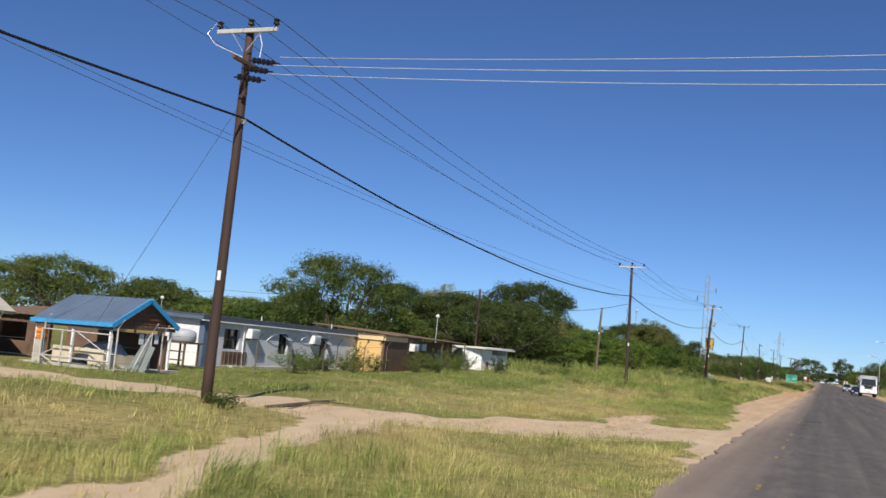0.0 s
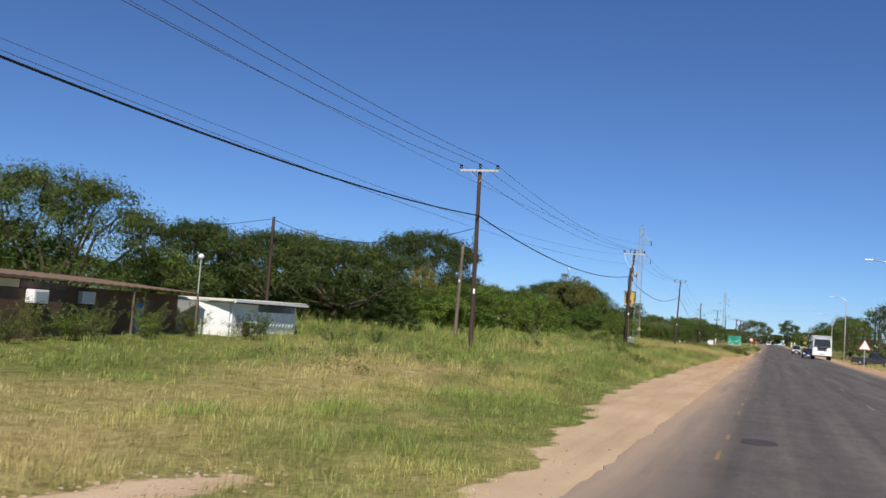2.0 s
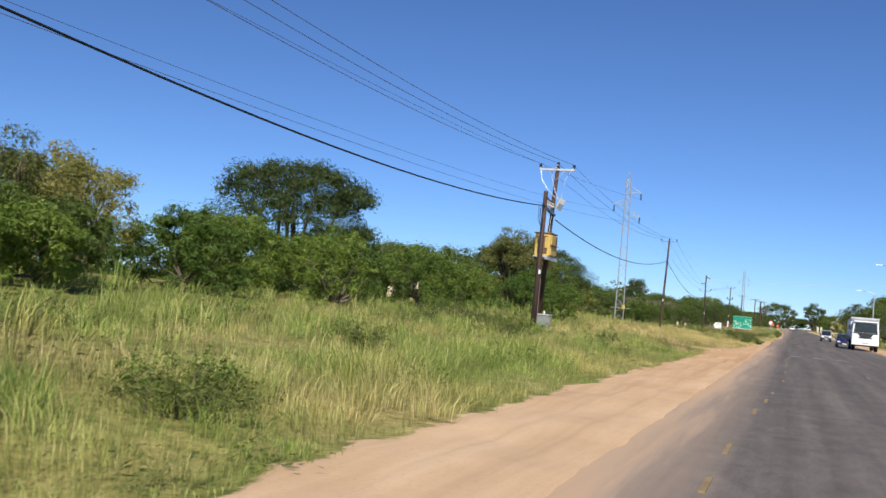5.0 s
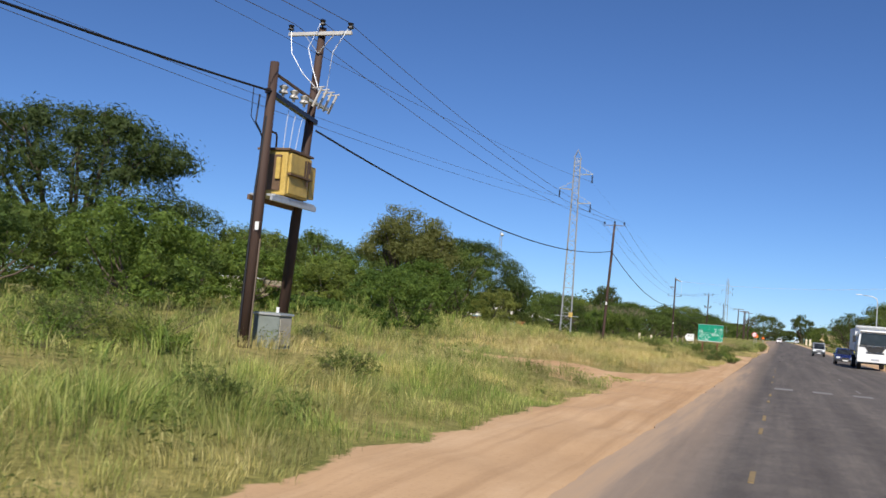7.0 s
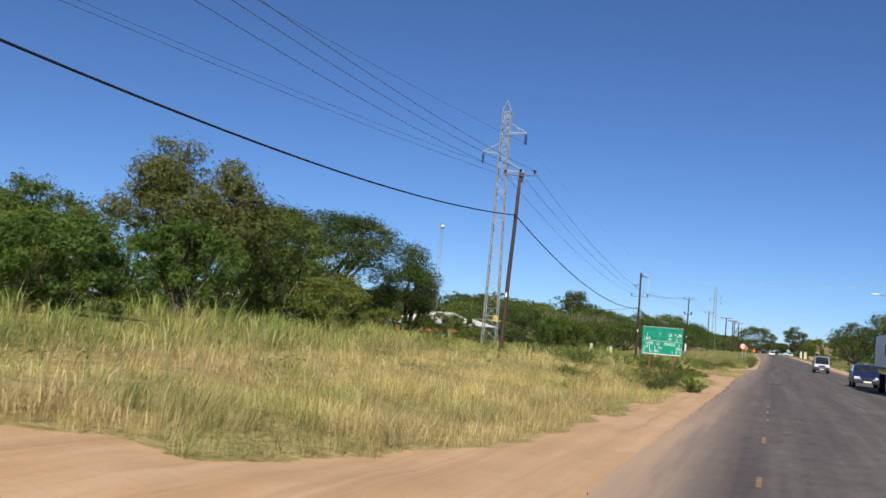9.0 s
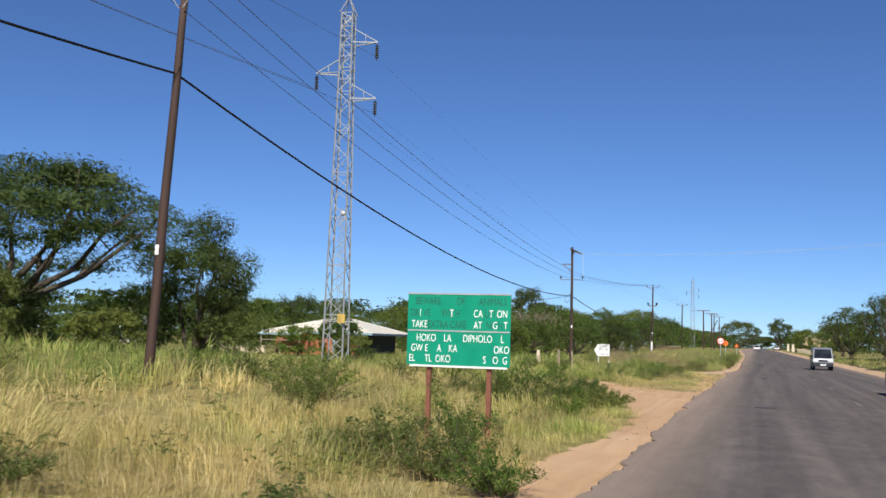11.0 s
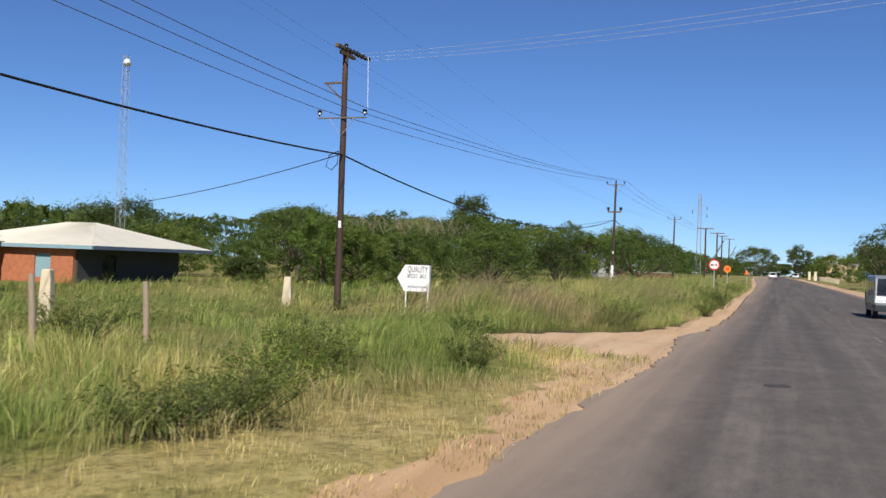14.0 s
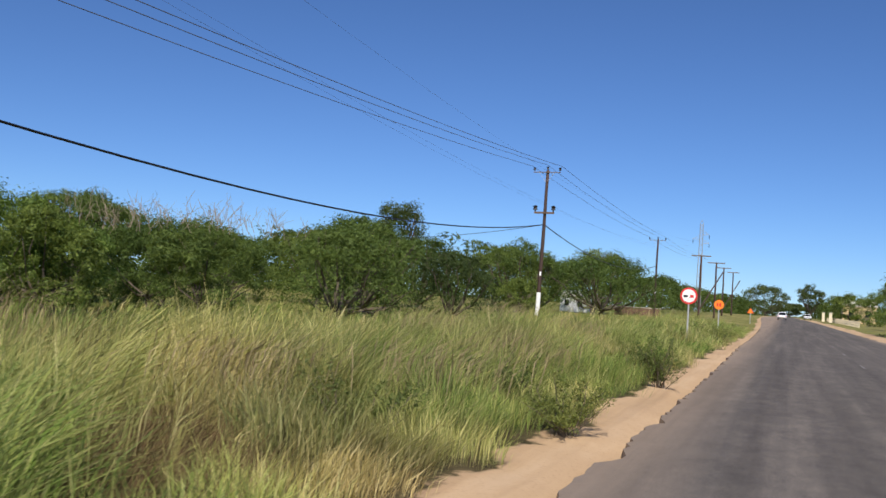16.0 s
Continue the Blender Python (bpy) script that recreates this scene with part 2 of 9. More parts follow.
MAT_WIRE = plain("aluminium_wire", (0.11, 0.12, 0.15), 0.5, 0.2, 0.1, 3, 20, 0)
MAT_WIREW = plain("bright_wire", (0.75, 0.76, 0.78), 0.4, 0.3, 0.1, 3, 20, 0)
MAT_CABLE = plain("black_bundled_cable", (0.012, 0.012, 0.016), 0.6, 0, 0.2, 3, 20, 0)
MAT_TRAFO = plain("faded_yellow_paint", (0.52, 0.36, 0.095), 0.55, 0, 0.35, 3, 25, 0.1)
MAT_TRAFO_DK = plain("rusty_brown_steel", (0.14, 0.085, 0.05), 0.7, 0.1, 0.4, 6, 40, 0.2)
MAT_KIOSK = plain("grey_kiosk_paint", (0.20, 0.225, 0.205), 0.6, 0, 0.2, 4, 40, 0.05)
MAT_SIGNGREEN = plain("green_sign_sheeting", (0.0, 0.27, 0.155), 0.45, 0, 0.14, 3, 30, 0.02)
MAT_GHOST = plain("faded_lettering", (0.015, 0.12, 0.08), 0.6, 0, 0.2, 8, 40, 0)
MAT_WHITE = plain("white_paint", (0.80, 0.79, 0.76), 0.5, 0, 0.08, 3, 30, 0.03)
MAT_LETTER = plain("white_lettering", (0.85, 0.85, 0.83), 0.5, 0, 0.1, 12, 60, 0)
MAT_BLACK = plain("black_paint", (0.02, 0.02, 0.025), 0.5, 0, 0.2, 6, 40, 0.02)
MAT_GREYINK = plain("grey_faded_ink", (0.42, 0.43, 0.46), 0.6, 0, 0.2, 6, 40, 0)
MAT_RED = plain("red_sign_sheeting", (0.62, 0.035, 0.03), 0.45, 0, 0.15, 5, 40, 0.02)
MAT_ORANGE = plain("orange_sign_sheeting", (0.85, 0.22, 0.02), 0.5, 0, 0.15, 5, 40, 0.02)
MAT_RUSTPOST = plain("rusted_red_steel", (0.22, 0.085, 0.05), 0.75, 0.1, 0.4, 6, 50, 0.2)
MAT_SIGNBACK = plain("steel_sign_edge", (0.45, 0.47, 0.46), 0.5, 0.4, 0.2, 5, 40, 0.02)
MAT_CONC = plain("concrete", (0.46, 0.42, 0.34), 0.9, 0, 0.25, 3, 40, 0.3)
MAT_WOOD = plain("grey_fence_wood", (0.33, 0.26, 0.18), 0.9, 0, 0.4, 6, 40, 0.3, (1, 1, 0.15))
MAT_GREYWALL = plain("grey_blue_plaster", (0.58, 0.585, 0.59), 0.85, 0, 0.16, 1.5, 30, 0.12)
MAT_WHITEWALL = plain("white_plaster", (0.80, 0.79, 0.77), 0.85, 0, 0.1, 1.5, 30, 0.1)
MAT_YELWALL = plain("apricot_plaster", (0.78, 0.50, 0.20), 0.85, 0, 0.15, 1.5, 30, 0.1)
MAT_YELTRIM = plain("pale_apricot_fascia", (0.82, 0.60, 0.33), 0.7, 0, 0.15, 2, 30, 0.05)
MAT_CREAMPLASTER = plain("cream_plaster", (0.72, 0.62, 0.44), 0.85, 0, 0.15, 1.5, 30, 0.1)
# near-brown stems whose colour stands in for shade inside the tall grass
MAT_SHADESTEMS = plain("shade_stems", (0.13, 0.085, 0.035), 0.9, 0, 0.5, 3, 40, 0.1)
MAT_BROWNWALL = plain("brown_plaster", (0.16, 0.095, 0.06), 0.9, 0, 0.3, 1.5, 30, 0.15)
MAT_BRICK = plain("orange_face_brick", (0.42, 0.15, 0.07), 0.9, 0, 0.3, 4, 30, 0.25)
MAT_BLUEROOF = plain("blue_grey_roof_sheet", (0.115, 0.155, 0.215), 0.5, 0.1, 0.2, 1.2, 20, 0.05)
MAT_BLUETRIM = plain("bright_blue_fascia", (0.05, 0.32, 0.62), 0.5, 0, 0.2, 4, 30, 0.03)
MAT_DARKROOF = plain("dark_grey_roof_sheet", (0.075, 0.085, 0.11), 0.55, 0.1, 0.25, 1.2, 20, 0.05)
MAT_CREAMROOF = plain("cream_roof_sheet", (0.68, 0.63, 0.51), 0.6, 0, 0.1, 0.8, 15, 0.04)
MAT_RUSTROOF = plain("rusty_roof_sheet", (0.20, 0.13, 0.085), 0.8, 0.1, 0.4, 2, 25, 0.1)
MAT_GREYTANK = plain("grey_tank_plastic", (0.42, 0.43, 0.44), 0.5, 0, 0.15, 2, 30, 0.03)
MAT_CORR = plain("white_corrugated_sheet", (0.80, 0.80, 0.80), 0.5, 0.2, 0.2, 3, 30, 0.03)
MAT_DOORORANGE = plain("orange_door_paint", (0.75, 0.28, 0.05), 0.6, 0, 0.2, 3, 30, 0.05)
MAT_TILESAND = plain("pale_canvas", (0.62, 0.52, 0.36), 0.9, 0, 0.2, 3, 30, 0.1)
MAT_YELLOWLINE = plain("worn_yellow_road_paint", (0.24, 0.17, 0.08), 0.85, 0, 0.4, 3, 40, 0.1)
MAT_WHITELINE = plain("worn_white_road_paint", (0.20, 0.185, 0.172), 0.85, 0, 0.4, 3, 40, 0.1)
MAT_PATCH = plain("dark_tar_patch", (0.062, 0.055, 0.05), 0.8, 0, 0.3, 3, 40, 0.2)
MAT_STONE = plain("pale_rubble", (0.42, 0.31, 0.215), 0.9, 0, 0.3, 6, 40, 0.4)
MAT_CARWHITE = plain("white_car_paint", (0.78, 0.78, 0.77), 0.25, 0, 0.05, 2, 20, 0, spec=0.5)
MAT_CARBLUE = plain("dark_blue_car_paint", (0.012, 0.022, 0.10), 0.25, 0, 0.1, 2, 20, 0, spec=0.5)
MAT_CARSILVER = plain("silver_car_paint", (0.34, 0.35, 0.37), 0.3, 0.5, 0.08, 2, 20, 0, spec=0.5)
MAT_CARDARK = plain("dark_grey_car_paint", (0.05, 0.055, 0.06), 0.3, 0.2, 0.08, 2, 20, 0, spec=0.5)
MAT_TYRE = plain("tyre_rubber", (0.02, 0.02, 0.02), 0.85, 0, 0.2, 6, 40, 0.1)
MAT_CHROME = plain("wheel_rim_metal", (0.5, 0.5, 0.51), 0.35, 0.8, 0.1, 6, 40, 0)
MAT_TRIM = plain("black_plastic_trim", (0.025, 0.025, 0.027), 0.6, 0, 0.2, 6, 40, 0.02)
MAT_LAMPRED = plain("red_lamp_plastic", (0.45, 0.02, 0.02), 0.3, 0, 0.1, 6, 40, 0)
MAT_LAMPCLEAR = plain("clear_lamp_glass", (0.75, 0.76, 0.76), 0.15, 0.2, 0.1, 6, 40, 0)


def glass_material():
    m, nt, b = mat_base("dark_window_glass", 0.06, 0, 0.6)
    n = noise_tex(nt, 2.0, 2, 0.5)
    nt.links.new(ramp(nt, n, [(0.3, (0.012, 0.014, 0.016)), (0.7, (0.03, 0.034, 0.038))]), b.inputs["Base Color"])
    return m


MAT_GLASS = glass_material()


# ---- mesh helpers ----
class Geo:
    """Collects the faces of one part."""

    def __init__(self):
        self.v, self.f = [], []

    def add(self, verts, faces):
        k = len(self.v)
        self.v += [tuple(p) for p in verts]
        self.f += [tuple(i + k for i in q) for q in faces]
        return self

    def box(self, c, s, rz=0.0, m=None):
        x, y, z = (k / 2 for k in s)
        vs = [Vector(p) for p in ((-x, -y, -z), (x, -y, -z), (x, y, -z), (-x, y, -z), (-x, -y, z), (x, -y, z), (x, y, z), (-x, y, z))]
        t = Matrix.Translation(c) @ (m if m is not None else Matrix.Rotation(radians(rz), 4, "Z"))
        return self.add([t @ p for p in vs], [(3, 2, 1, 0), (4, 5, 6, 7), (0, 1, 5, 4), (1, 2, 6, 5), (2, 3, 7, 6), (3, 0, 4, 7)])

    def bar(self, a, b, w, d=None):
        """A square bar from a to b."""
        a, b = Vector(a), Vector(b)
        q = (b - a).to_track_quat("Z", "Y").to_matrix().to_4x4()
        return self.box((a + b) / 2, (w, d or w, (b - a).length), m=q)

    def tube(self, pts, radii, n=8, cap=True):
        pts = [Vector(p) for p in pts]
        if isinstance(radii, (int, float)):
            radii = [radii] * len(pts)
        vs, fs = [], []
        for i, p in enumerate(pts):
            d = (pts[min(i + 1, len(pts) - 1)] - pts[max(i - 1, 0)]).normalized()
            u = d.cross(Vector((0, 0, 1)) if abs(d.z) < 0.95 else Vector((1, 0, 0))).normalized()
            w = d.cross(u)
            for k in range(n):
                a = 2 * math.pi * k / n
                vs.append(p + (u * math.cos(a) + w * math.sin(a)) * radii[i])
        for i in range(len(pts) - 1):
            for k in range(n):
                a, b = i * n + k, i * n + (k + 1) % n
                fs.append((a, a + n, b + n, b))
        if cap:
            fs.append(tuple(range(n)))
            fs.append(tuple(reversed(range((len(pts) - 1) * n, len(pts) * n))))
        return self.add(vs, fs)

    def prism(self, poly, z0, z1):
        """An upright prism over a plan outline that runs anticlockwise."""
        n = len(poly)
        vs = [(x, y, z0) for x, y in poly] + [(x, y, z1) for x, y in poly]
        fs = [tuple(reversed(range(n))), tuple(range(n, 2 * n))] + [(i, (i + 1) % n, (i + 1) % n + n, i + n) for i in range(n)]
        return self.add(vs, fs)

    def side(self, prof, y0, y1, inset=0.0):
        """A profile in x and z, drawn out along y."""
        n = len(prof)
        vs = [(x, y0, z) for x, z in prof] + [(x, y1, z) for x, z in prof]
        fs = [tuple(range(n)), tuple(reversed(range(n, 2 * n)))] + [((i + 1) % n, i, i + n, (i + 1) % n + n) for i in range(n)]
        return self.add(vs, fs)

    def slab(self, quad, th):
        """A sheet over four corners, th thick downwards."""
        q = [Vector(p) for p in quad]
        nrm = (q[1] - q[0]).cross(q[3] - q[0]).normalized()
        if nrm.z < 0:
            nrm = -nrm
            q = [q[0], q[3], q[2], q[1]]
        lo = [p - nrm * th for p in q]
        return self.add(q + lo, [(0, 1, 2, 3), (7, 6, 5, 4), (0, 4, 5, 1), (1, 5, 6, 2), (2, 6, 7, 3), (3, 7, 4, 0)])


def mesh_of(name, geo, mat, bevel=0.0, smooth=False):
    me = bpy.data.meshes.new(name)
    me.from_pydata(geo.v, [], geo.f)
    if bevel or smooth:
        bm = bmesh.new()
        bm.from_mesh(me)
        if bevel:
            bmesh.ops.remove_doubles(bm, verts=bm.verts, dist=1e-5)
            sharp = [e for e in bm.edges if len(e.link_faces) == 2 and e.calc_face_angle(0) > 0.5]
            bmesh.ops.bevel(bm, geom=sharp, offset=bevel, segments=2, affect="EDGES", profile=0.6, clamp_overlap=True)
        for q in bm.faces:
            q.smooth = smooth
        bmesh.ops.recalc_face_normals(bm, faces=bm.faces)
        bm.to_mesh(me)
        bm.free()
    me.materials.append(mat)
    return me


def part(name, geo, mat, parent=None, label="", bevel=0.0, smooth=False):
    me = geo if isinstance(geo, bpy.types.Mesh) else mesh_of(name, geo, mat, bevel, smooth)
    ob = new(name, me)
    if parent is not None:
        ob.parent = parent
    if label:
        ob["label"] = label
    return ob


def thing(name, m, label, category, group=""):
    ob = new(name)
    ob.empty_display_size = 0.2
    ob.matrix_world = m
    return tagged(ob, label, category, group)


def array_mesh(name, verts, corners, per, mat, values=None):
    """A mesh from arrays; per corners a face. values: point attributes."""
    me = bpy.data.meshes.new(name)
    me.vertices.add(len(verts))
    me.vertices.foreach_set("co", np.ascontiguousarray(verts, dtype=np.float32).ravel())
    flat = np.ascontiguousarray(corners, dtype=np.int32).ravel()
    me.loops.add(len(flat))
    me.loops.foreach_set("vertex_index", flat)
    count = len(flat) // per
    me.polygons.add(count)
    me.polygons.foreach_set("loop_start", np.arange(0, len(flat), per, dtype=np.int32))
    for key, val in (values or {}).items():
        a = me.attributes.new(key, "FLOAT", "POINT")
        a.data.foreach_set("value", np.ascontiguousarray(val, dtype=np.float32))
    me.update(calc_edges=True)
    me.materials.append(mat)
    return me


# ---- the lie of the land ----
def sstep(a, b, x):
    t = np.clip((x - a) / (b - a), 0, 1)
    return t * t * (3 - 2 * t)


def wavy(x, y, s, seed=0.0):
    """Smooth cheap noise, about -1 to 1."""
    return (np.sin(x * s * 1.7 + seed + 1.3 * np.sin(y * s * 0.9 + seed)) + np.sin(y * s * 1.3 + 2.1 * seed + 1.7 * np.sin(x * s * 0.8 + 0.5 * seed))
            + np.sin((x + y) * s * 2.9 + seed * 3) * 0.6) / 2.6


def bend(y):
    """How far the road has drifted to the left where it curves in the distance."""
    return -4.0 * sstep(270, 500, np.asarray(y, float))


def rise(y):
    """The gentle climb of the land far ahead."""
    return 1.0 * sstep(260, 480, np.asarray(y, float))


def land(x, y):
    x, y = np.asarray(x, float), np.asarray(y, float)
    near = np.interp(y, [0, 40, 60, 80, 165, 185, 215, 235, 320], [0.0, 0.0, 0.3, 0.5, 0.5, 0.15, 0.15, 0.35, 0.4])
    back = np.interp(y, [0, 48, 62, 80, 170, 195, 300, 340], [0.05, 0.05, 0.1, 0.55, 0.6, -0.2, -0.55, 0.0])
    z = near * sstep(4.2, 11.5, -x) + back * sstep(13, 22, -x)
    far = sstep(300, 700, np.abs(y - 120)) + sstep(120, 400, np.abs(x))
    lip = np.interp(y, [0, 34, 46, 112, 135], [-0.035, -0.035, 0.0, 0.0, -0.035])
    z = z * (1 - np.clip(far, 0, 1)) + lip
    z = z + 0.05 * wavy(x, y, 1.1, 2.0) * sstep(3.2, 6, np.abs(x - 2.6))
    on = x - bend(y)
    return np.where((on > -2.0) & (on < 7.3), -0.12, z) + rise(y)


TRACKS = [
    ([(-1.5, 27.5), (-4.6, 25.2), (-7.6, 20.8), (-10, 19.4), (-13, 20.8), (-15.5, 19.6), (-26, 18)], [2.6, 2.3, 2.0, 1.7, 1.5, 1.2, 1.2]),
    ([(-4.6, 26), (-5.7, 29.5), (-5.7, 31.8), (-5.3, 34.6)], [1.0, 0.75, 0.6, 0.3]),
    ([(-5.6, 4), (-6.6, 9), (-8.2, 13), (-9, 18)], [0.6, 0.5, 0.5, 0.8]),
    ([(-2.0, 122.5), (-4.6, 121.8), (-6.4, 122.4), (-8.0, 121.6), (-9.8, 121.2), (-12.0, 121.9)], [8.5, 4.7, 1.9, 1.05, 0.5, 0.45]),
    ([(-4.4, 180.2), (-7.4, 184.6), (-10.6, 188.4), (-16.5, 195.2), (-25, 204)], [1.8, 1.5, 1.1, 0.9, 0.7]),
]


def sandy(x, y):
    """1 on the bare sand of the shoulder and the tracks, 0 in the grass."""
    y = np.asarray(y, float)
    x = np.asarray(x, float) - bend(y)
    edge = np.interp(y, [0, 16, 22, 34, 44, 52, 92, 116, 132, 150, 165.7, 171.5, 175.4, 177.7, 179, 180.6, 186, 197.6, 199.5, 201.6, 205.2, 206, 206.6, 209, 211.8, 213.5, 218, 300],
                     [1.9, 1.95, 2.7, 2.8, 3.6, 4.45, 4.75, 4.5, 4.0, 3.5, 2.9, 4.0, 5.0, 5.3, 5.6, 2.9, 2.8, 3.1, 3.3, 4.9, 6.9, 7.0, 6.65, 5.3, 3.6, 3.2, 2.75, 2.7])
    s = 1 - sstep(-0.35, 0.35, -x - edge - 0.3 * wavy(x, y, 0.9, 5.0) - 0.25 * wavy(x, y, 2.7, 8.0))
    for pts, widths in TRACKS:
        for (a, b), w0, w1 in zip(zip(pts, pts[1:]), widths, widths[1:]):
            dx, dy = b[0] - a[0], b[1] - a[1]
            t = np.clip(((x - a[0]) * dx + (y - a[1]) * dy) / (dx * dx + dy * dy), 0, 1)
            d = np.hypot(x - a[0] - t * dx, y - a[1] - t * dy)
            w = w0 + (w1 - w0) * t
            s = np.maximum(s, 1 - sstep(w - 0.45, w + 0.35, d + 0.3 * wavy(x, y, 1.3, 9.0)))
    s = s * (1 - sstep(500, 700, y))
    return np.where((x > 0) & (y < 700), 1 - sstep(9.2, 10.2, x + 0.5 * wavy(x, y, 0.6, 3.0)), s)


def dryness(x, y):
    """How much of the growth is straw."""
    x, y = np.asarray(x, float), np.asarray(y, float)
    lateral = -x
    d = np.interp(y, [0, 28, 38, 60, 100, 118, 130, 160, 172, 181, 188, 200, 208, 220, 300], [0.66, 0.55, 0.28, 0.24, 0.3, 0.5, 1.0, 0.85, 0.78, 0.6, 0.18, 0.15, 0.42, 0.5, 0.4])
    open_field = sstep(121, 127, y) * (1 - sstep(152, 160, y)) * (1 - sstep(12.5, 15.5, lateral))
    d = d * (1 - 0.65 * sstep(11, 16, lateral) * (1 - open_field)) + 0.25 * open_field
    band = np.exp(-((lateral - 8.2 - 0.1 * (y - 28)) / 2.4) ** 2) * sstep(22, 30, y) * (1 - sstep(51, 57, y))
    verge = np.interp(y, [184, 190, 195, 200], [6.0, 4.8, 3.7, 3.0])
    litter = (1 - sstep(verge, verge + 1.5, lateral)) * sstep(181, 184, y) * (1 - sstep(198, 203, y))
    d = d + 0.1 * sstep(210, 213, y) * (1 - sstep(220, 224, y)) * (1 - sstep(8, 11, lateral))
    rim = np.exp(-((lateral - 5.3) / 0.8) ** 2) * sstep(56, 66, y) * (1 - sstep(195, 200, y))
    d = d + 0.3 * rim + 0.62 * band + 0.85 * litter + 0.42 * wavy(x, y, 0.24, 7.0) + 0.25 * wavy(x, y, 0.7, 4.0)
    far = np.clip((np.abs(x) - 36) / 20, 0, 1)
    return np.clip(d * (1 - far) + 0.4 * far, 0, 1)


def tallness(x, y):
    """Height of the grass in metres."""
    x, y = np.asarray(x, float), np.asarray(y, float)
    lateral = -x
    verge = np.interp(y, [184, 190, 195, 199], [5.2, 4.4, 3.3, 2.8])
    h = np.interp(y, [0, 30, 46, 58, 70, 90, 104, 119, 134, 158, 170, 188, 203, 211, 216, 222, 300], [0.34, 0.17, 0.2, 0.38, 0.46, 0.46, 0.38, 0.32, 0.36, 0.44, 0.42, 0.44, 0.5, 0.66, 0.92, 1.05, 0.95])
    h = h + 0.1 * sstep(9, 13, lateral) * sstep(60, 80, y) * (1 - sstep(185, 192, y)) * (1 - sstep(121, 127, y) * (1 - sstep(150, 158, y)))
    h = h + 0.35 * sstep(12.5, 15.5, lateral) * sstep(121, 127, y) * (1 - sstep(150, 158, y))
    h = h * (1 - 0.42 * sstep(8.5, 12, lateral) * sstep(196, 206, y))
    h = h + 0.5 * np.exp(-((lateral - 11.4) / 1.2) ** 2 - ((y - 109.6) / 0.9) ** 2)
    h = h + 0.22 * sstep(8, 9.5, lateral) * (1 - sstep(13, 16, lateral)) * sstep(174, 178, y) * (1 - sstep(188, 194, y))
    h = h * (0.55 + 0.45 * sstep(0.2, 2.6, lateral - 2.7 - 1.7 * sstep(45, 55, y) * (1 - sstep(112, 125, y))))
    h = h * (1 - (0.75 - 0.3 * sstep(193, 198, y)) * (1 - sstep(verge, verge + 1.6, lateral)) * sstep(181, 184, y) * (1 - sstep(199, 203, y)))
    return np.clip(h * (1 + (0.35 + 0.2 * sstep(52, 62, y) * (1 - sstep(116, 122, y))) * wavy(x, y, 0.5, 1.0)), 0.1, 1.4)


# ---- ground and road ----
def build_ground():
    xs = np.concatenate([[-3500, -1200, -500, -260, -170, -120, -90, -70, -58, -48, -41], np.arange(-36, -14, 0.7), np.arange(-14, -8, 0.3), np.arange(-8, -1.85, 0.2), [-1.7, 0, 3, 6, 7.1],
                         np.arange(7.5, 16, 0.5), [18, 22, 30, 45, 80, 160, 400, 1200, 3500]])
    ys = np.concatenate([[-900, -300, -120, -50, -20], np.arange(-6, 4, 0.6), np.arange(4, 240, 0.36), np.arange(240, 300, 0.8), np.arange(304, 420, 6), [450, 500, 600, 800, 1200, 2000, 4500]])
    gx, gy = np.meshgrid(xs, ys)
    gx, gy = gx.ravel(), gy.ravel()
    nx, ny = len(xs), len(ys)
    i = np.arange(nx - 1)
    j = np.arange(ny - 1)
    a = (j[:, None] * nx + i[None, :]).ravel()
    faces = np.stack([a, a + 1, a + nx + 1, a + nx], 1)
    # litter marks where the ground is darkened as shade below the tall grass
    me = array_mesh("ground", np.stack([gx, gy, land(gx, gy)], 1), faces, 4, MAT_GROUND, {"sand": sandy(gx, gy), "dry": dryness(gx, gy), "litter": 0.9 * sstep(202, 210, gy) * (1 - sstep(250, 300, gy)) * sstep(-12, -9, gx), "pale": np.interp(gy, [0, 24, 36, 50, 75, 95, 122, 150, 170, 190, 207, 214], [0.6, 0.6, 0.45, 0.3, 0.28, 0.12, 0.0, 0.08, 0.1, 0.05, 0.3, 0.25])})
    me.polygons.foreach_set("use_smooth", np.ones(len(me.polygons), dtype=bool))
    return tagged(new("ground", me), "sandy verge ground with patchy grass cover and dirt tracks", "ground", kind="structure")


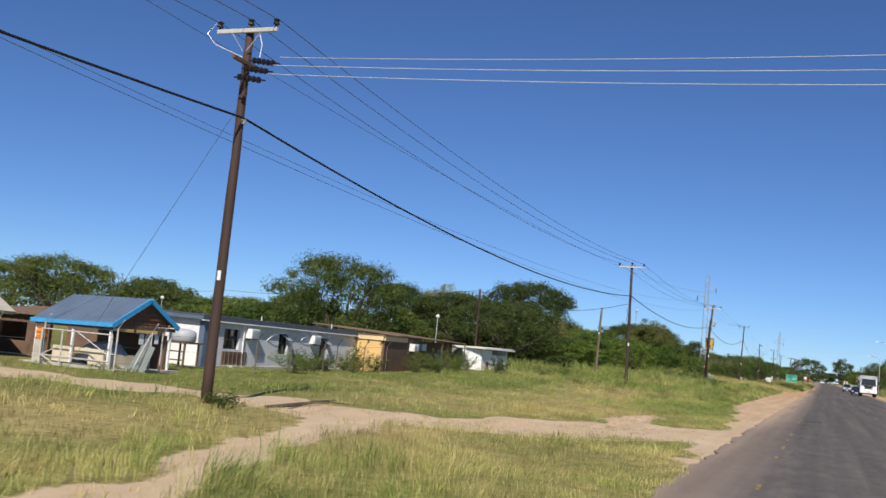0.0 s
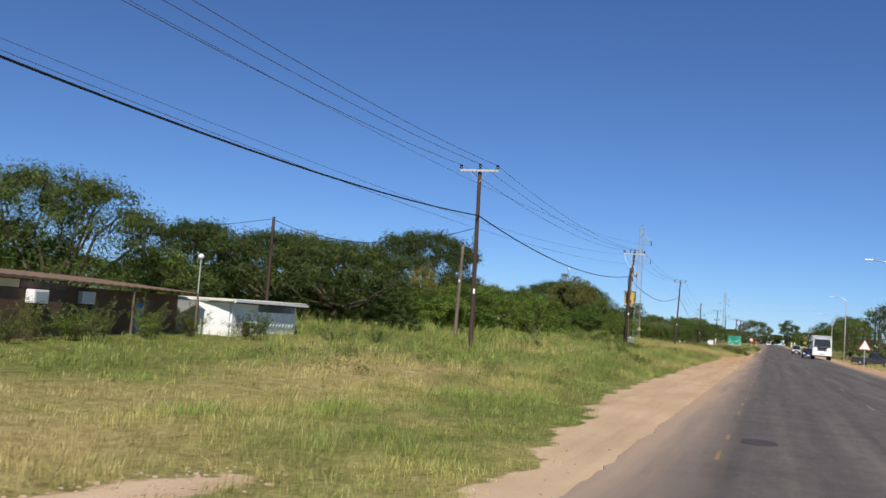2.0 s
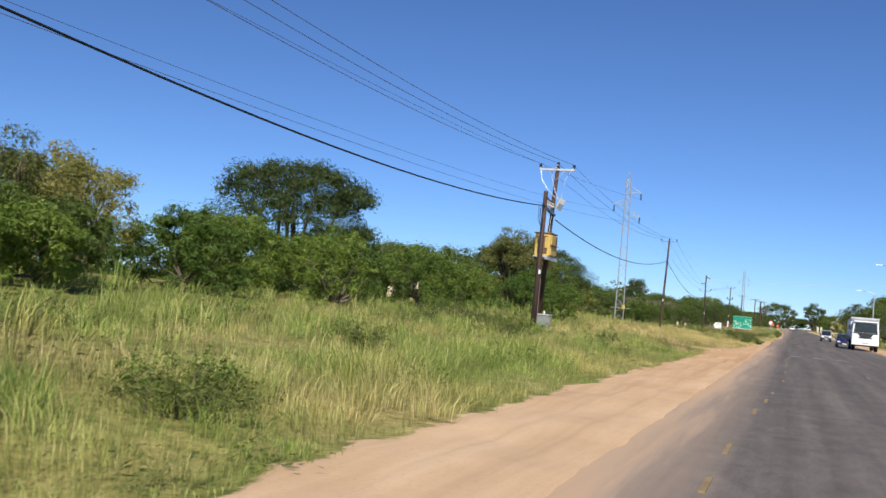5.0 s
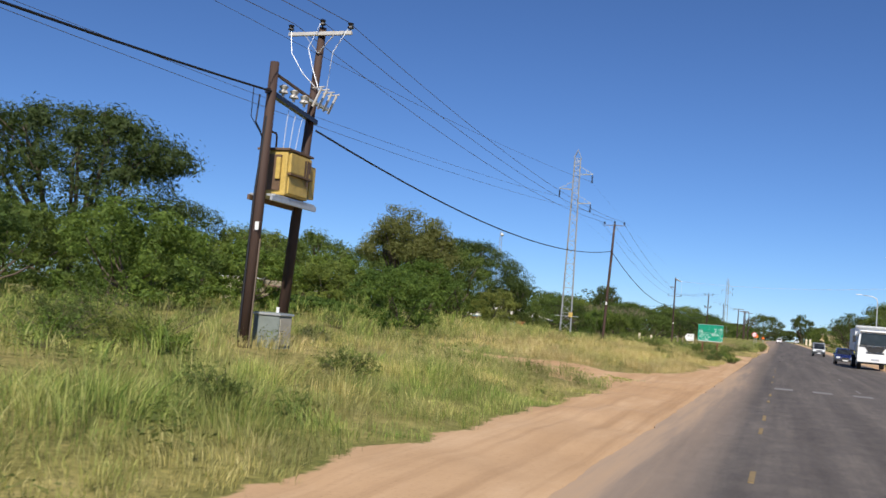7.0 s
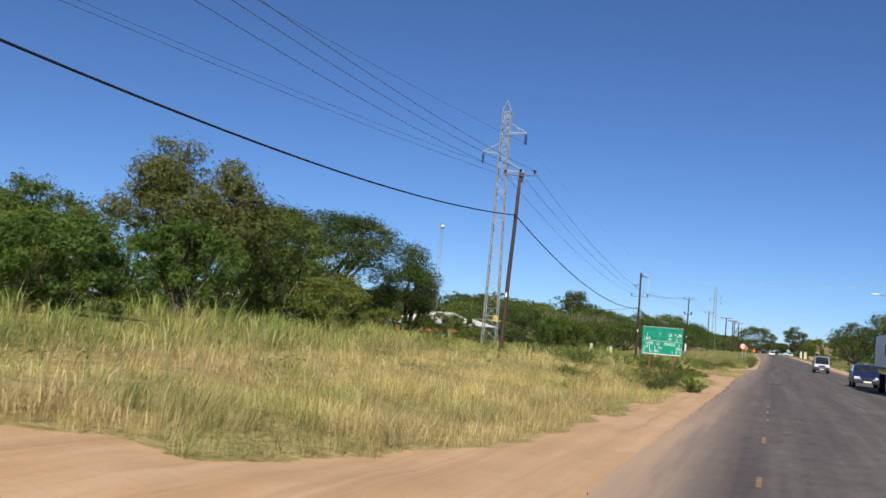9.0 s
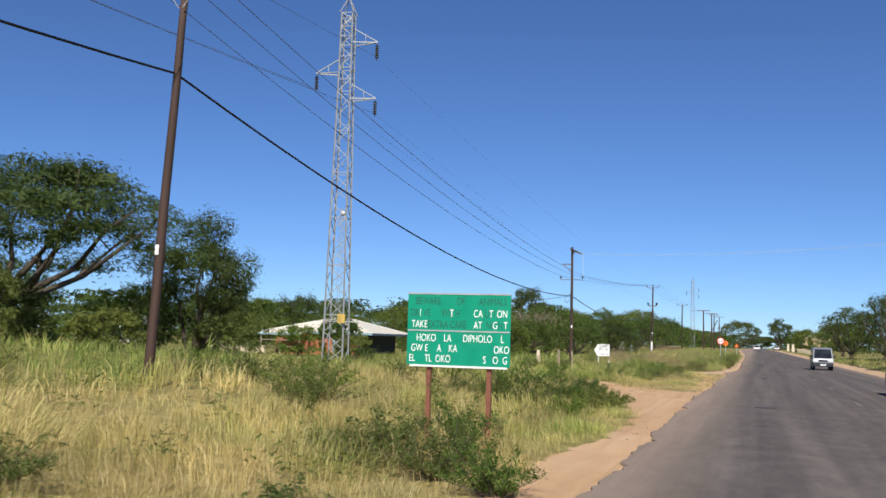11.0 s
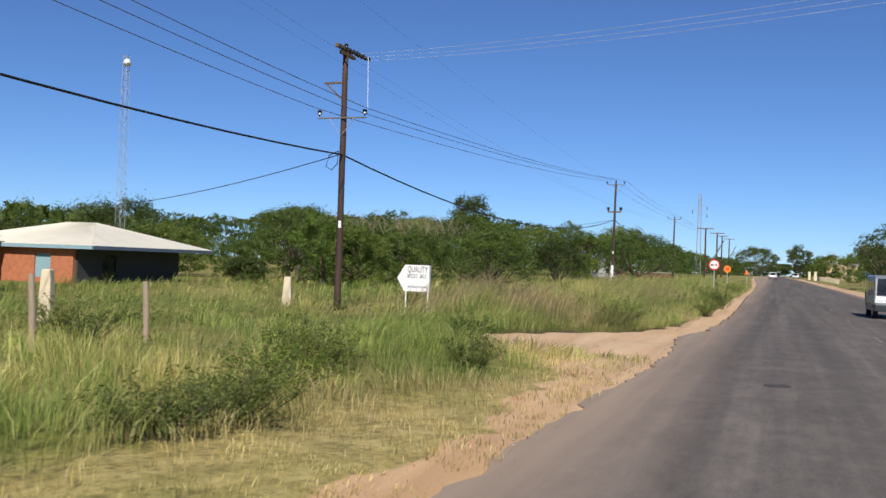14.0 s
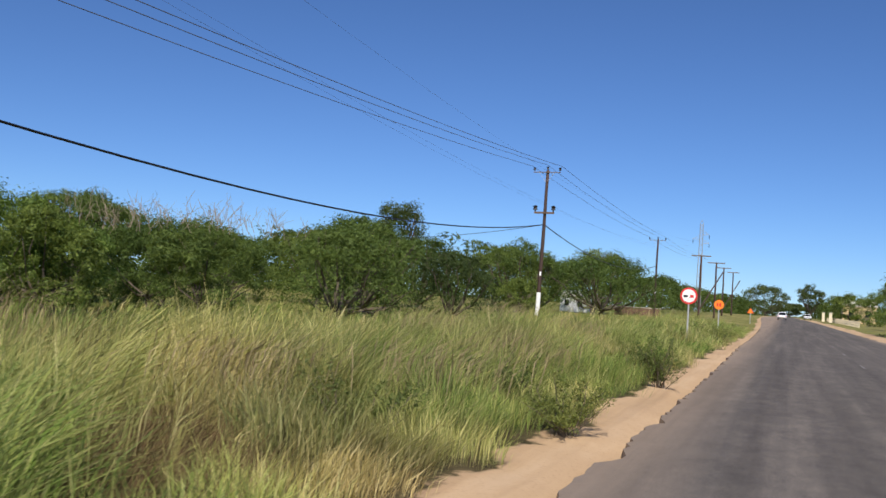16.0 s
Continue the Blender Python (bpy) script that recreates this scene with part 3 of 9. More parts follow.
def build_road():
    rng = random.Random(4)
    ys = [-120 + 2.0 * k for k in range(60)] + [0.25 * k for k in range(1280)] + [320 + 20 * k for k in range(40)] + [1200, 2000, 4400]
    vs, fs = [], []
    for y in ys:
        jag = 0.05 * math.sin(y * 1.7) * math.sin(y * 0.37 + 1) + rng.uniform(-0.05, 0.05) + (rng.uniform(0.04, 0.16) if math.sin(y * 2.3) * math.sin(y * 0.83) > 0.6 else 0.0)
        jag *= float(np.interp(y, [30, 45, 145, 160], [1.0, 0.4, 0.4, 1.0]))
        l, r = float(np.interp(y, [0, 160, 178, 186, 193, 197, 201, 206, 210, 213, 218, 226, 238, 262], [-2.15, -2.2, -2.38, -2.2, -2.36, -2.3, -2.12, -2.15, -2.5, -2.05, -1.85, -1.75, -1.85, -2.2])) + jag, 7.5 + 0.1 * math.sin(y * 0.9) + rng.uniform(-0.05, 0.05)
        cam_z = lambda x: 0.02 * (1 - ((x - 2.65) / 5) ** 2)
        for x, z in ((l - 0.03, -0.14), (l, -0.012), (-0.6, cam_z(-0.6)), (2.65, cam_z(2.65)), (5.9, cam_z(5.9)), (r, -0.012), (r + 0.03, -0.14)):
            vs.append((x + float(bend(y)), y, z + float(rise(y))))
    for i in range(len(ys) - 1):
        for k in range(6):
            a = i * 7 + k
            fs.append((a, a + 1, a + 8, a + 7))
    g = Geo().add(vs, fs)
    road = part("road", g, MAT_ASPHALT)
    tagged(road, "worn two-lane asphalt road with dusty broken edges", "road", kind="structure")

    def strip(name, x, y0, y1, w, mat, label):
        part(name, Geo().box((x + float(bend(y0)), (y0 + y1) / 2, 0.016 + float(rise(y0))), (w, y1 - y0, 0.016)), mat, road, label)
    y = 6.0
    while y < 150:
        if rng.random() < 0.7:
            strip("edge_line", -0.86 + (0.5 if y > 80 else 0) * min(1, (y - 80) / 15) + rng.uniform(-0.02, 0.02), y, y + rng.uniform(0.6, 1.3), 0.07, MAT_YELLOWLINE, "worn yellow road marking")
        y += 3.1
    for k in range(3):
        strip("rumble_mark", 0.04 + 1.28 * k, 125.2, 126.3, 0.62, MAT_WHITELINE, "worn white road marking")
    for k in range(24):
        strip("centre_line", 2.68, 20 + 12.0 * k, 22.2 + 12.0 * k, 0.07, MAT_WHITELINE, "faded white centre dash")
    for x, yy0, sx, sy in ((-0.32, 43.1, 0.3, 0.5), (-0.12, 172.8, 0.3, 0.3), (0.03, 199.7, 0.2, 0.2)):
        n = 12
        poly = [(x + sx * math.cos(2 * math.pi * k / n) * (1 + 0.15 * math.sin(3 * k)), yy0 + sy * math.sin(2 * math.pi * k / n)) for k in range(n)]
        part("tar_patch", Geo().prism(poly, 0.0, 0.027), MAT_PATCH, road, "dark round tar patch")
    return road


build_ground()
build_road()


# ---- trees ----
def leaf_quads(rng, pts, out, size, stretch=2.0, up=0.35):
    """Small pointed leaf sprays at pts; out is the way away from the crown's middle."""
    n = len(pts)
    nrm = out + rng.normal(0, 0.5, (n, 3)) + np.array([0, 0, up])
    nrm /= np.linalg.norm(nrm, axis=1, keepdims=True) + 1e-9
    u = rng.normal(0, 1, (n, 3))
    u -= nrm * (u * nrm).sum(1, keepdims=True)
    u /= np.linalg.norm(u, axis=1, keepdims=True) + 1e-9
    w = np.cross(nrm, u)
    s = size * rng.uniform(0.55, 1.45, (n, 1))
    u, w = u * s * stretch * 0.5, w * s * 0.5
    bend = nrm * s * 0.15
    v = np.stack([pts - u * 0.8 + w * 0.55 - bend, pts + u - bend * 0.5, pts - u * 0.5 - w * 0.75 + bend], 1).reshape(-1, 3)
    f = np.arange(3 * n).reshape(n, 3)
    return v, f


def crown_points(rng, blobs, n, shell=0.6, top=0.25):
    b = np.array(blobs)
    area = (b[:, 3] * b[:, 4] + b[:, 3] * b[:, 5] + b[:, 4] * b[:, 5])
    pick = rng.choice(len(b), n, p=area / area.sum())
    d = rng.normal(0, 1, (n, 3))
    d[:, 2] += top
    d /= np.linalg.norm(d, axis=1, keepdims=True)
    r = rng.uniform(shell, 1.0, (n, 1)) ** 0.6 * rng.uniform(0.9, 1.08, (n, 1))
    return b[pick, :3] + d * r * b[pick, 3:6], d


def limb(g, rng, a, b, r0, r1, sag=0.12, n=5, k=3):
    a, b = Vector(a), Vector(b)
    pts, rad = [], []
    side = Vector((rng.uniform(-1, 1), rng.uniform(-1, 1), rng.uniform(-0.4, 0.6))) * (b - a).length * sag
    for i in range(k + 1):
        t = i / k
        pts.append(a.lerp(b, t) + side * math.sin(math.pi * t))
        rad.append(r0 + (r1 - r0) * t)
    g.tube(pts, rad, n)


def tree(x, y, top, radius, style, mat, leaves, label, leaf=0.26, seed=1, crown_low=None, base=None, group="roadside trees", squash=1.0):
    """A tree from its crown's top height and radius. style: umbrella, round or bush."""
    rng = np.random.default_rng(seed)
    pr = random.Random(seed)
    z0 = float(land(x, y)) if base is None else base
    h = top - z0
    t = thing("tree", pose(x, y, z0), label, "tree", group)
    blobs = []
    if style == "umbrella":
        # flat pads in tiers under a shallow dome
        low = h * 0.52 if crown_low is None else crown_low - z0
        for k in range(84):
            a, q = pr.uniform(0, 2 * math.pi), math.sqrt(pr.uniform(0.0, 0.9))
            dome = low + (h - low) * (0.94 - 0.42 * q ** 2.4)
            zz = dome if k % 5 < 3 else pr.uniform(low, dome)
            br = radius * pr.uniform(0.11, 0.22)
            blobs.append((q * radius * math.cos(a), q * radius * math.sin(a) * squash, zz + pr.gauss(0, 0.03) * h, br, br * pr.uniform(0.8, 1.1), min((h - low) * pr.uniform(0.09, 0.15), br * 0.55)))
        fork = low * 0.45
    elif style == "round":
        low = h * 0.3 if crown_low is None else crown_low - z0
        mid, half = (h + low) / 2, (h - low) / 2
        for k in range(66):
            d = Vector((pr.gauss(0, 1), pr.gauss(0, 1), pr.gauss(0.15, 0.9))).normalized() * pr.uniform(0.4, 0.86)
            br = pr.uniform(0.12, 0.25)
            blobs.append((d.x * radius, d.y * radius * squash, mid + d.z * half, br * radius, br * radius, br * half * 0.85))
        fork = low * 0.8
    else:
        # a thicket: foliage from the ground up to a broad uneven top
        for k in range(80):
            a, q = pr.uniform(0, 2 * math.pi), math.sqrt(pr.uniform(0, 0.92))
            dome = h * (0.93 - 0.36 * q ** 2.2)
            zz = dome * (pr.uniform(0.85, 1.02) if k % 2 else pr.uniform(0.1, 0.85))
            br = radius * pr.uniform(0.11, 0.23)
            blobs.append((q * radius * math.cos(a), q * radius * math.sin(a) * squash, zz, br, br, h * pr.uniform(0.05, 0.10)))
        fork = h * 0.12
    # fit the crown to its height and reach
    kz = h / max(b[2] + b[5] for b in blobs)
    kr = radius / sorted(math.hypot(b[0], b[1] / squash) + b[3] for b in blobs)[-3]
    blobs = [(b[0] * kr, b[1] * kr, b[2] * kz, b[3] * kr, b[4] * kr, b[5] * kz) for b in blobs]
    g = Geo()
    tr = 0.035 * h if style != "bush" else 0.022 * h
    bend = Vector((pr.uniform(-0.3, 0.3), pr.uniform(-0.3, 0.3), 0)) * (0.6 if style == "umbrella" else 0.3)
    top_fork = Vector((0, 0, max(fork, 0.25))) + bend
    limb(g, pr, (0, 0, -0.25), top_fork, tr * 1.35, tr, 0.06, 7)
    for b in blobs[:8 if style == "bush" else 12]:
        end = Vector(b[:3])
        hub = top_fork.lerp(end, 0.5) + Vector((0, 0, -0.08 * h)) + Vector((pr.uniform(-0.2, 0.2), pr.uniform(-0.2, 0.2), 0))
        limb(g, pr, top_fork, hub, tr * 0.62, tr * 0.4, 0.08, 5, 2)
        limb(g, pr, hub, end, tr * 0.4, tr * 0.12, 0.12, 4, 2)
        if style != "bush":
            for k in range(2):
                tip = end + Vector((pr.uniform(-1, 1) * b[3], pr.uniform(-1, 1) * b[4], pr.uniform(0.0, 1) * b[5]))
                limb(g, pr, hub.lerp(end, 0.6), tip, tr * 0.18, tr * 0.05, 0.1, 3, 2)
    part("trunk", g, MAT_BARK, t, "grey-brown trunk and limbs", smooth=True)
    leaves, leaf = int(leaves * 1.25), leaf * 0.5
    pts, out = crown_points(rng, blobs, leaves if style != "umbrella" else leaves * 2 // 5, 0.55, 0.35 if style == "umbrella" else 0.2)
    if style == "umbrella":
        # the close canopy: one shallow uneven dome of fine sprays
        m = leaves - leaves * 2 // 5
        a, q = rng.uniform(0, 2 * math.pi, m), np.sqrt(rng.uniform(0, 1, m))
        reach = radius * (0.93 + 0.07 * np.sin(3 * a + seed) + 0.05 * np.sin(7 * a + 2 * seed))
        cx, cy = q * reach * np.cos(a), q * reach * np.sin(a) * squash
        fine = wavy(cx, cy, 2.6 / max(radius / 4, 1), seed * 0.7) * 0.5 + wavy(cx, cy, 6.0 / max(radius / 4, 1), seed * 1.3) * 0.5
        cz = low + (h - low) * (0.94 - 0.8 * q ** 2.3 + 0.085 * fine) - rng.uniform(0, 1, m) ** 1.5 * 0.22 * (h - low) * (1 + 0.8 * q)
        pts = np.concatenate([pts, np.stack([cx, cy, np.maximum(cz, 0.2)], 1)])
        slope = 1.84 * (h - low) / radius * q ** 1.3
        nn = np.stack([np.cos(a) * slope, np.sin(a) * slope, np.ones(m)], 1)
        out = np.concatenate([out, nn / np.linalg.norm(nn, axis=1, keepdims=True)])
    # stray sprays that break the outline
    k = leaves // (6 if style == "bush" else 9)
    tall = 2.0 if style == "bush" else 1.45
    extra, eout = crown_points(rng, [(b[0], b[1], b[2], b[3] * 1.25, b[4] * 1.25, b[5] * tall) for b in blobs], k, 0.85, 0.5)
    v, f = leaf_quads(rng, np.concatenate([pts, extra]), np.concatenate([out, eout]), leaf, 2.0, 0.5)
    # broad old foliage within the clumps
    inner, iout = crown_points(rng, [(b[0], b[1], b[2] - 0.15 * b[5], b[3] * 0.72, b[4] * 0.72, b[5] * 0.72) for b in blobs], leaves // 8, 0.3, 0.0)
    v2, f2 = leaf_quads(rng, inner, iout, leaf * 2.5, 1.5, 0.3)
    v, f = np.concatenate([v, v2]), np.concatenate([f, f2 + len(v)])
    v[:, 2] = np.maximum(v[:, 2], 0.06)
    part("crown", array_mesh("crown", v, f, 3, mat), mat, t)
    return t


AC = "broad flat-topped acacia with fine green leaves"
DK = "large dense dark green tree"
BU = "dense green thorn bush behind the tall grass"
OL = "olive green bushy tree with paler tips"
TREES = [
    # x, y, top, radius, style, material, leaves, label, leaf size, lower edge of crown
    (-84, 86, 8.6, 8.5, "umbrella", MAT_UMBRELLA, 9000, AC, 0.38, 2.2), (-95, 88, 7.4, 8, "umbrella", MAT_UMBRELLA, 7000, AC, 0.38, 1.6),
    (-73, 90, 6.8, 6, "umbrella", MAT_UMBRELLA, 6000, AC, 0.38, 2.0), (-84, 104, 6.6, 5.5, "umbrella", MAT_ACACIA, 3000, AC, 0.5, 2.2),
    (-83, 122, 6.6, 8, "umbrella", MAT_ACACIA, 3500, AC, 0.5, 2.0), (-92, 124, 6.3, 7, "umbrella", MAT_ACACIA, 3000, AC, 0.5, 2.0),
    (-69, 121, 6.4, 6, "bush", MAT_ACACIA, 3000, AC, 0.5, None), (-58, 112, 5.8, 5, "bush", MAT_ACACIA, 3000, BU, 0.45, None),
    (-35.0, 64.5, 8.2, 6.0, "umbrella", MAT_UMBRELLA, 19000, "tall spreading acacia with layered feathery green crown", 0.23, 0.6),
    (-39.5, 67.5, 5.6, 3.6, "bush", MAT_ACACIA, 5000, BU, 0.28, None), (-45, 70, 4.2, 4.2, "bush", MAT_ACACIA, 4000, BU, 0.32, None),
    (-33, 71.5, 4.6, 3.0, "bush", MAT_ACACIA, 5000, BU, 0.26, None), (-30, 69, 3.5, 2.4, "bush", MAT_DARKLEAF, 3500, BU, 0.26, None),
    (-52, 78, 4.4, 5.0, "bush", MAT_ACACIA, 3500, BU, 0.36, None), (-61, 86, 4.6, 5.5, "bush", MAT_ACACIA, 3500, BU, 0.4, None),
    (-45, 113, 9.9, 4.8, "round", MAT_OLIVELEAF, 6000, "tall pale green round tree", 0.3, 4.0),
    (-26.2, 80, 6.4, 5.5, "umbrella", MAT_DARKLEAF, 15000, "low wide acacia thicket with drooping dark green crown", 0.2, 2.9),
    (-31.8, 82, 7.1, 5.4, "umbrella", MAT_DARKLEAF, 12000, AC, 0.24, 3.0), (-38.8, 83.5, 7.5, 5.0, "umbrella", MAT_DARKLEAF, 10000, AC, 0.28, 3.0), (-27, 85, 4.6, 4.0, "bush", MAT_DARKLEAF, 6000, BU, 0.26, None), (-34, 86.5, 4.4, 3.6, "bush", MAT_DARKLEAF, 5000, BU, 0.26, None),
    (-20.6, 85.0, 3.4, 2.2, "bush", MAT_BRIGHTLEAF, 5500, BU, 0.2, None), (-36, 88, 6.4, 4.0, "bush", MAT_ACACIA, 5000, BU, 0.3, None),
    (-42.0, 137.2, 12.9, 8.3, "umbrella", MAT_DARKLEAF, 19000, DK, 0.35, 5.6), (-38, 133, 6.4, 4.8, "bush", MAT_ACACIA, 5000, BU, 0.26, None), (-46, 134, 6.6, 5, "bush", MAT_ACACIA, 4000, BU, 0.28, None), (-18.6, 101, 4.7, 1.9, "round", MAT_BRIGHTLEAF, 2500, "sparse bright green thorn tree", 0.18, 0.8),
    (-24.6, 91.8, 5.9, 2.2, "round", MAT_OLIVELEAF, 4200, "yellowish sparse bush with dry seed clusters", 0.17, 1.0),
    (-22.2, 88, 4.0, 2.2, "bush", MAT_ACACIA, 5000, BU, 0.2, None), (-22.6, 95.5, 4.6, 2.8, "bush", MAT_BRIGHTLEAF, 6500, BU, 0.2, None),
    (-24.5, 101, 4.8, 3.0, "bush", MAT_BRIGHTLEAF, 6500, BU, 0.2, None), (-22.6, 106.5, 4.3, 2.8, "bush", MAT_BRIGHTLEAF, 6500, BU, 0.2, None),
    (-24.5, 112, 4.9, 3.0, "bush", MAT_ACACIA, 6500, BU, 0.2, None), (-21.5, 117.5, 5.0, 2.9, "bush", MAT_BRIGHTLEAF, 7500, "leafy bright green bush in tall grass", 0.18, None),
    (-24.5, 122.5, 4.4, 3.0, "bush", MAT_ACACIA, 6500, BU, 0.2, None), (-28, 107, 5.0, 4, "bush", MAT_ACACIA, 4000, BU, 0.28, None),
    (-30, 120, 5.2, 4, "bush", MAT_ACACIA, 4000, BU, 0.28, None), (-23.4, 128.5, 4.4, 2.5, "bush", MAT_BRIGHTLEAF, 6500, BU, 0.2, None),
    (-23.5, 134, 2.0, 3.0, "bush", MAT_BRIGHTLEAF, 5000, BU, 0.2, None), (-21.5, 140.5, 4.2, 2.7, "bush", MAT_BRIGHTLEAF, 6500, BU, 0.2, None),
    (-34.0, 136, 5.0, 3.4, "bush", MAT_ACACIA, 4000, BU, 0.28, None), (-42.5, 152, 8.7, 3.6, "round", MAT_DARKLEAF, 5000, DK, 0.26, 2.5), (-37.5, 152, 7.2, 4.2, "umbrella", MAT_ACACIA, 6000, AC, 0.26, 1.2), (-32.0, 151, 7.0, 3.8, "umbrella", MAT_ACACIA, 7000, AC, 0.24, 1.2),
    (-29.3, 149, 5.2, 3.2, "bush", MAT_BRIGHTLEAF, 7000, BU, 0.22, None), (-43.5, 146, 5.6, 4.2, "bush", MAT_ACACIA, 5000, BU, 0.26, None), (-27, 143.5, 4.4, 3.4, "bush", MAT_ACACIA, 6000, BU, 0.21, None),
    (-26.4, 154.6, 9.3, 4.4, "round", MAT_OLIVELEAF, 13000, OL, 0.25, 2.4), (-22.8, 150, 5.4, 2.8, "bush", MAT_BRIGHTLEAF, 6500, BU, 0.2, None),
    (-24.0, 160, 7.0, 3.2, "bush", MAT_ACACIA, 7500, BU, 0.2, None), (-20.5, 158.5, 3.9, 2.0, "bush", MAT_SHRUB, 4500, BU, 0.17, None),
    (-30, 163, 7.0, 4.2, "bush", MAT_ACACIA, 5000, BU, 0.26, None),
    (-32.5, 178.5, 9.4, 9.7, "umbrella", MAT_UMBRELLA, 27000, "great umbrella acacia over thorn bushes", 0.26, 5.2),
    (-44, 172, 8.2, 6.5, "umbrella", MAT_ACACIA, 6000, AC, 0.28, 2.6), (-33, 176, 4.4, 4.0, "bush", MAT_DARKLEAF, 6000, BU, 0.22, None), (-29, 172.5, 4.6, 2.6, "bush", MAT_SHRUB, 5000, BU, 0.2, None),
    (-28.2, 187.0, 8.0, 3.5, "round", MAT_DARKLEAF, 19000, "dark sparse round thorn tree", 0.17, 0.3),
    (-34, 190, 4.4, 3.5, "bush", MAT_ACACIA, 4000, BU, 0.24, None), (-24, 184, 2.9, 2.0, "bush", MAT_SHRUB, 3500, BU, 0.17, None),
    (-36, 181, 4.2, 3.2, "bush", MAT_SHRUB, 4500, BU, 0.2, None), (-27.5, 166.5, 5.8, 3.2, "bush", MAT_ACACIA, 6000, BU, 0.22, None), (-31, 170, 6.4, 3.6, "bush", MAT_DARKLEAF, 5000, BU, 0.24, None),
    (-41, 186, 6.0, 4.5, "bush", MAT_ACACIA, 4500, BU, 0.28, None), (-25.5, 176.5, 2.6, 1.8, "bush", MAT_SHRUB, 3000, BU, 0.17, None),
    (-32.2, 214.0, 3.3, 2.0, "bush", MAT_BRIGHTLEAF, 5500, "leafy bush in front of the cream roofed house", 0.2, None),
    (-37.5, 217.0, 2.6, 2.4, "bush", MAT_BRIGHTLEAF, 4000, BU, 0.18, None), (-15.6, 128.3, 3.5, 2.1, "bush", MAT_BRIGHTLEAF, 4000, BU, 0.17, None), (-30.2, 212.0, 1.9, 1.8, "bush", MAT_SHRUB, 3000, BU, 0.18, None),
    (-41, 259, 6.4, 4.0, "bush", MAT_ACACIA, 6500, BU, 0.26, None), (-36.5, 252.5, 6.1, 4.2, "umbrella", MAT_ACACIA, 10000, BU, 0.19, None),
    (-29.5, 250, 4.7, 4.0, "bush", MAT_ACACIA, 11000, BU, 0.17, None), (-33, 256, 4.9, 4.2, "bush", MAT_DARKLEAF, 6000, BU, 0.24, None), (-24.5, 247, 4.5, 3.2, "bush", MAT_ACACIA, 11000, "thorn thicket with bare pale twigs on top", 0.16, None),
    (-20.0, 252, 4.7, 3.9, "umbrella", MAT_ACACIA, 11000, BU, 0.17, 0.8), (-16.4, 258, 4.0, 2.9, "umbrella", MAT_DARKLEAF, 7000, BU, 0.17, 0.6), (-26, 240, 3.6, 2.4, "bush", MAT_BRIGHTLEAF, 6000, BU, 0.18, None),
    (-22.5, 260, 5.6, 3.6, "umbrella", MAT_ACACIA, 7500, BU, 0.2, 1.2), (-27, 268, 6.6, 4.4, "umbrella", MAT_ACACIA, 6500, AC, 0.24, 1.2),
    (-32, 280, 7.0, 5.0, "umbrella", MAT_ACACIA, 5000, AC, 0.3, 1.5), (-44, 275, 6.6, 5, "bush", MAT_ACACIA, 4500, BU, 0.3, None),
    (-37.2, 299, 10.8, 3.6, "round", MAT_DARKLEAF, 6000, DK, 0.26, 4.5), (-31.5, 292, 6.9, 5.2, "umbrella", MAT_ACACIA, 6000, AC, 0.28, 1.2), (-41, 290, 7.2, 5.6, "umbrella", MAT_ACACIA, 5000, AC, 0.3, 1.2), (-24.6, 300, 7.7, 4.4, "umbrella", MAT_ACACIA, 6000, AC, 0.28, 1.6), (-51, 290, 6.6, 6.0, "umbrella", MAT_ACACIA, 4500, AC, 0.32, 1.0), (-36, 330, 8.6, 6.0, "umbrella", MAT_ACACIA, 5000, AC, 0.36, 2.5),
    (-44, 300, 8, 6, "umbrella", MAT_ACACIA, 4500, AC, 0.36, 1.8), (-16.2, 300, 6.3, 6.2, "umbrella", MAT_ACACIA, 9000, "spreading acacia with open trunk by the field", 0.24, 1.9),
    (-24, 305, 6.6, 4.8, "umbrella", MAT_ACACIA, 5000, AC, 0.28, 1.6), (-22, 325, 8.4, 6, "umbrella", MAT_ACACIA, 5000, AC, 0.34, 2.0),
    (-19.5, 283, 3.4, 2.4, "bush", MAT_ACACIA, 4500, BU, 0.2, None), (-26, 352, 8.6, 7, "umbrella", MAT_ACACIA, 4000, AC, 0.42, 2.0),
    (-20, 372, 7.4, 6, "umbrella", MAT_ACACIA, 3500, AC, 0.42, 2.0), (-24, 395, 7.4, 7, "bush", MAT_ACACIA, 3500, AC, 0.5, None),
    (-20, 425, 7.0, 7, "bush", MAT_ACACIA, 3000, AC, 0.5, None), (-24, 470, 7.5, 9, "bush", MAT_ACACIA, 3000, AC, 0.6, None),
    (-60, 300, 7.4, 6, "umbrella", MAT_ACACIA, 3500, AC, 0.4, 1.8), (-55, 322, 9, 7, "umbrella", MAT_ACACIA, 3500, AC, 0.42, 2),
    (-12, 800, 19.5, 15, "umbrella", MAT_DARKLEAF, 4000, "far broad dark tree at the end of the road", 1.1, 4), (13, 805, 21.5, 9, "round", MAT_DARKLEAF, 3500, "far tall dark tree at the end of the road", 1.0, 5),
    (2, 838, 9.5, 14, "bush", MAT_DARKLEAF, 4500, "far dark tree line", 1.2, None), (20, 834, 10, 12, "bush", MAT_DARKLEAF, 3500, "far dark tree line", 1.2, None), (-32, 830, 12, 14, "bush", MAT_DARKLEAF, 3000, "far dark tree line", 1.1, None), (30, 830, 9, 14, "bush", MAT_DARKLEAF, 3000, "far dark tree line", 1.1, None),
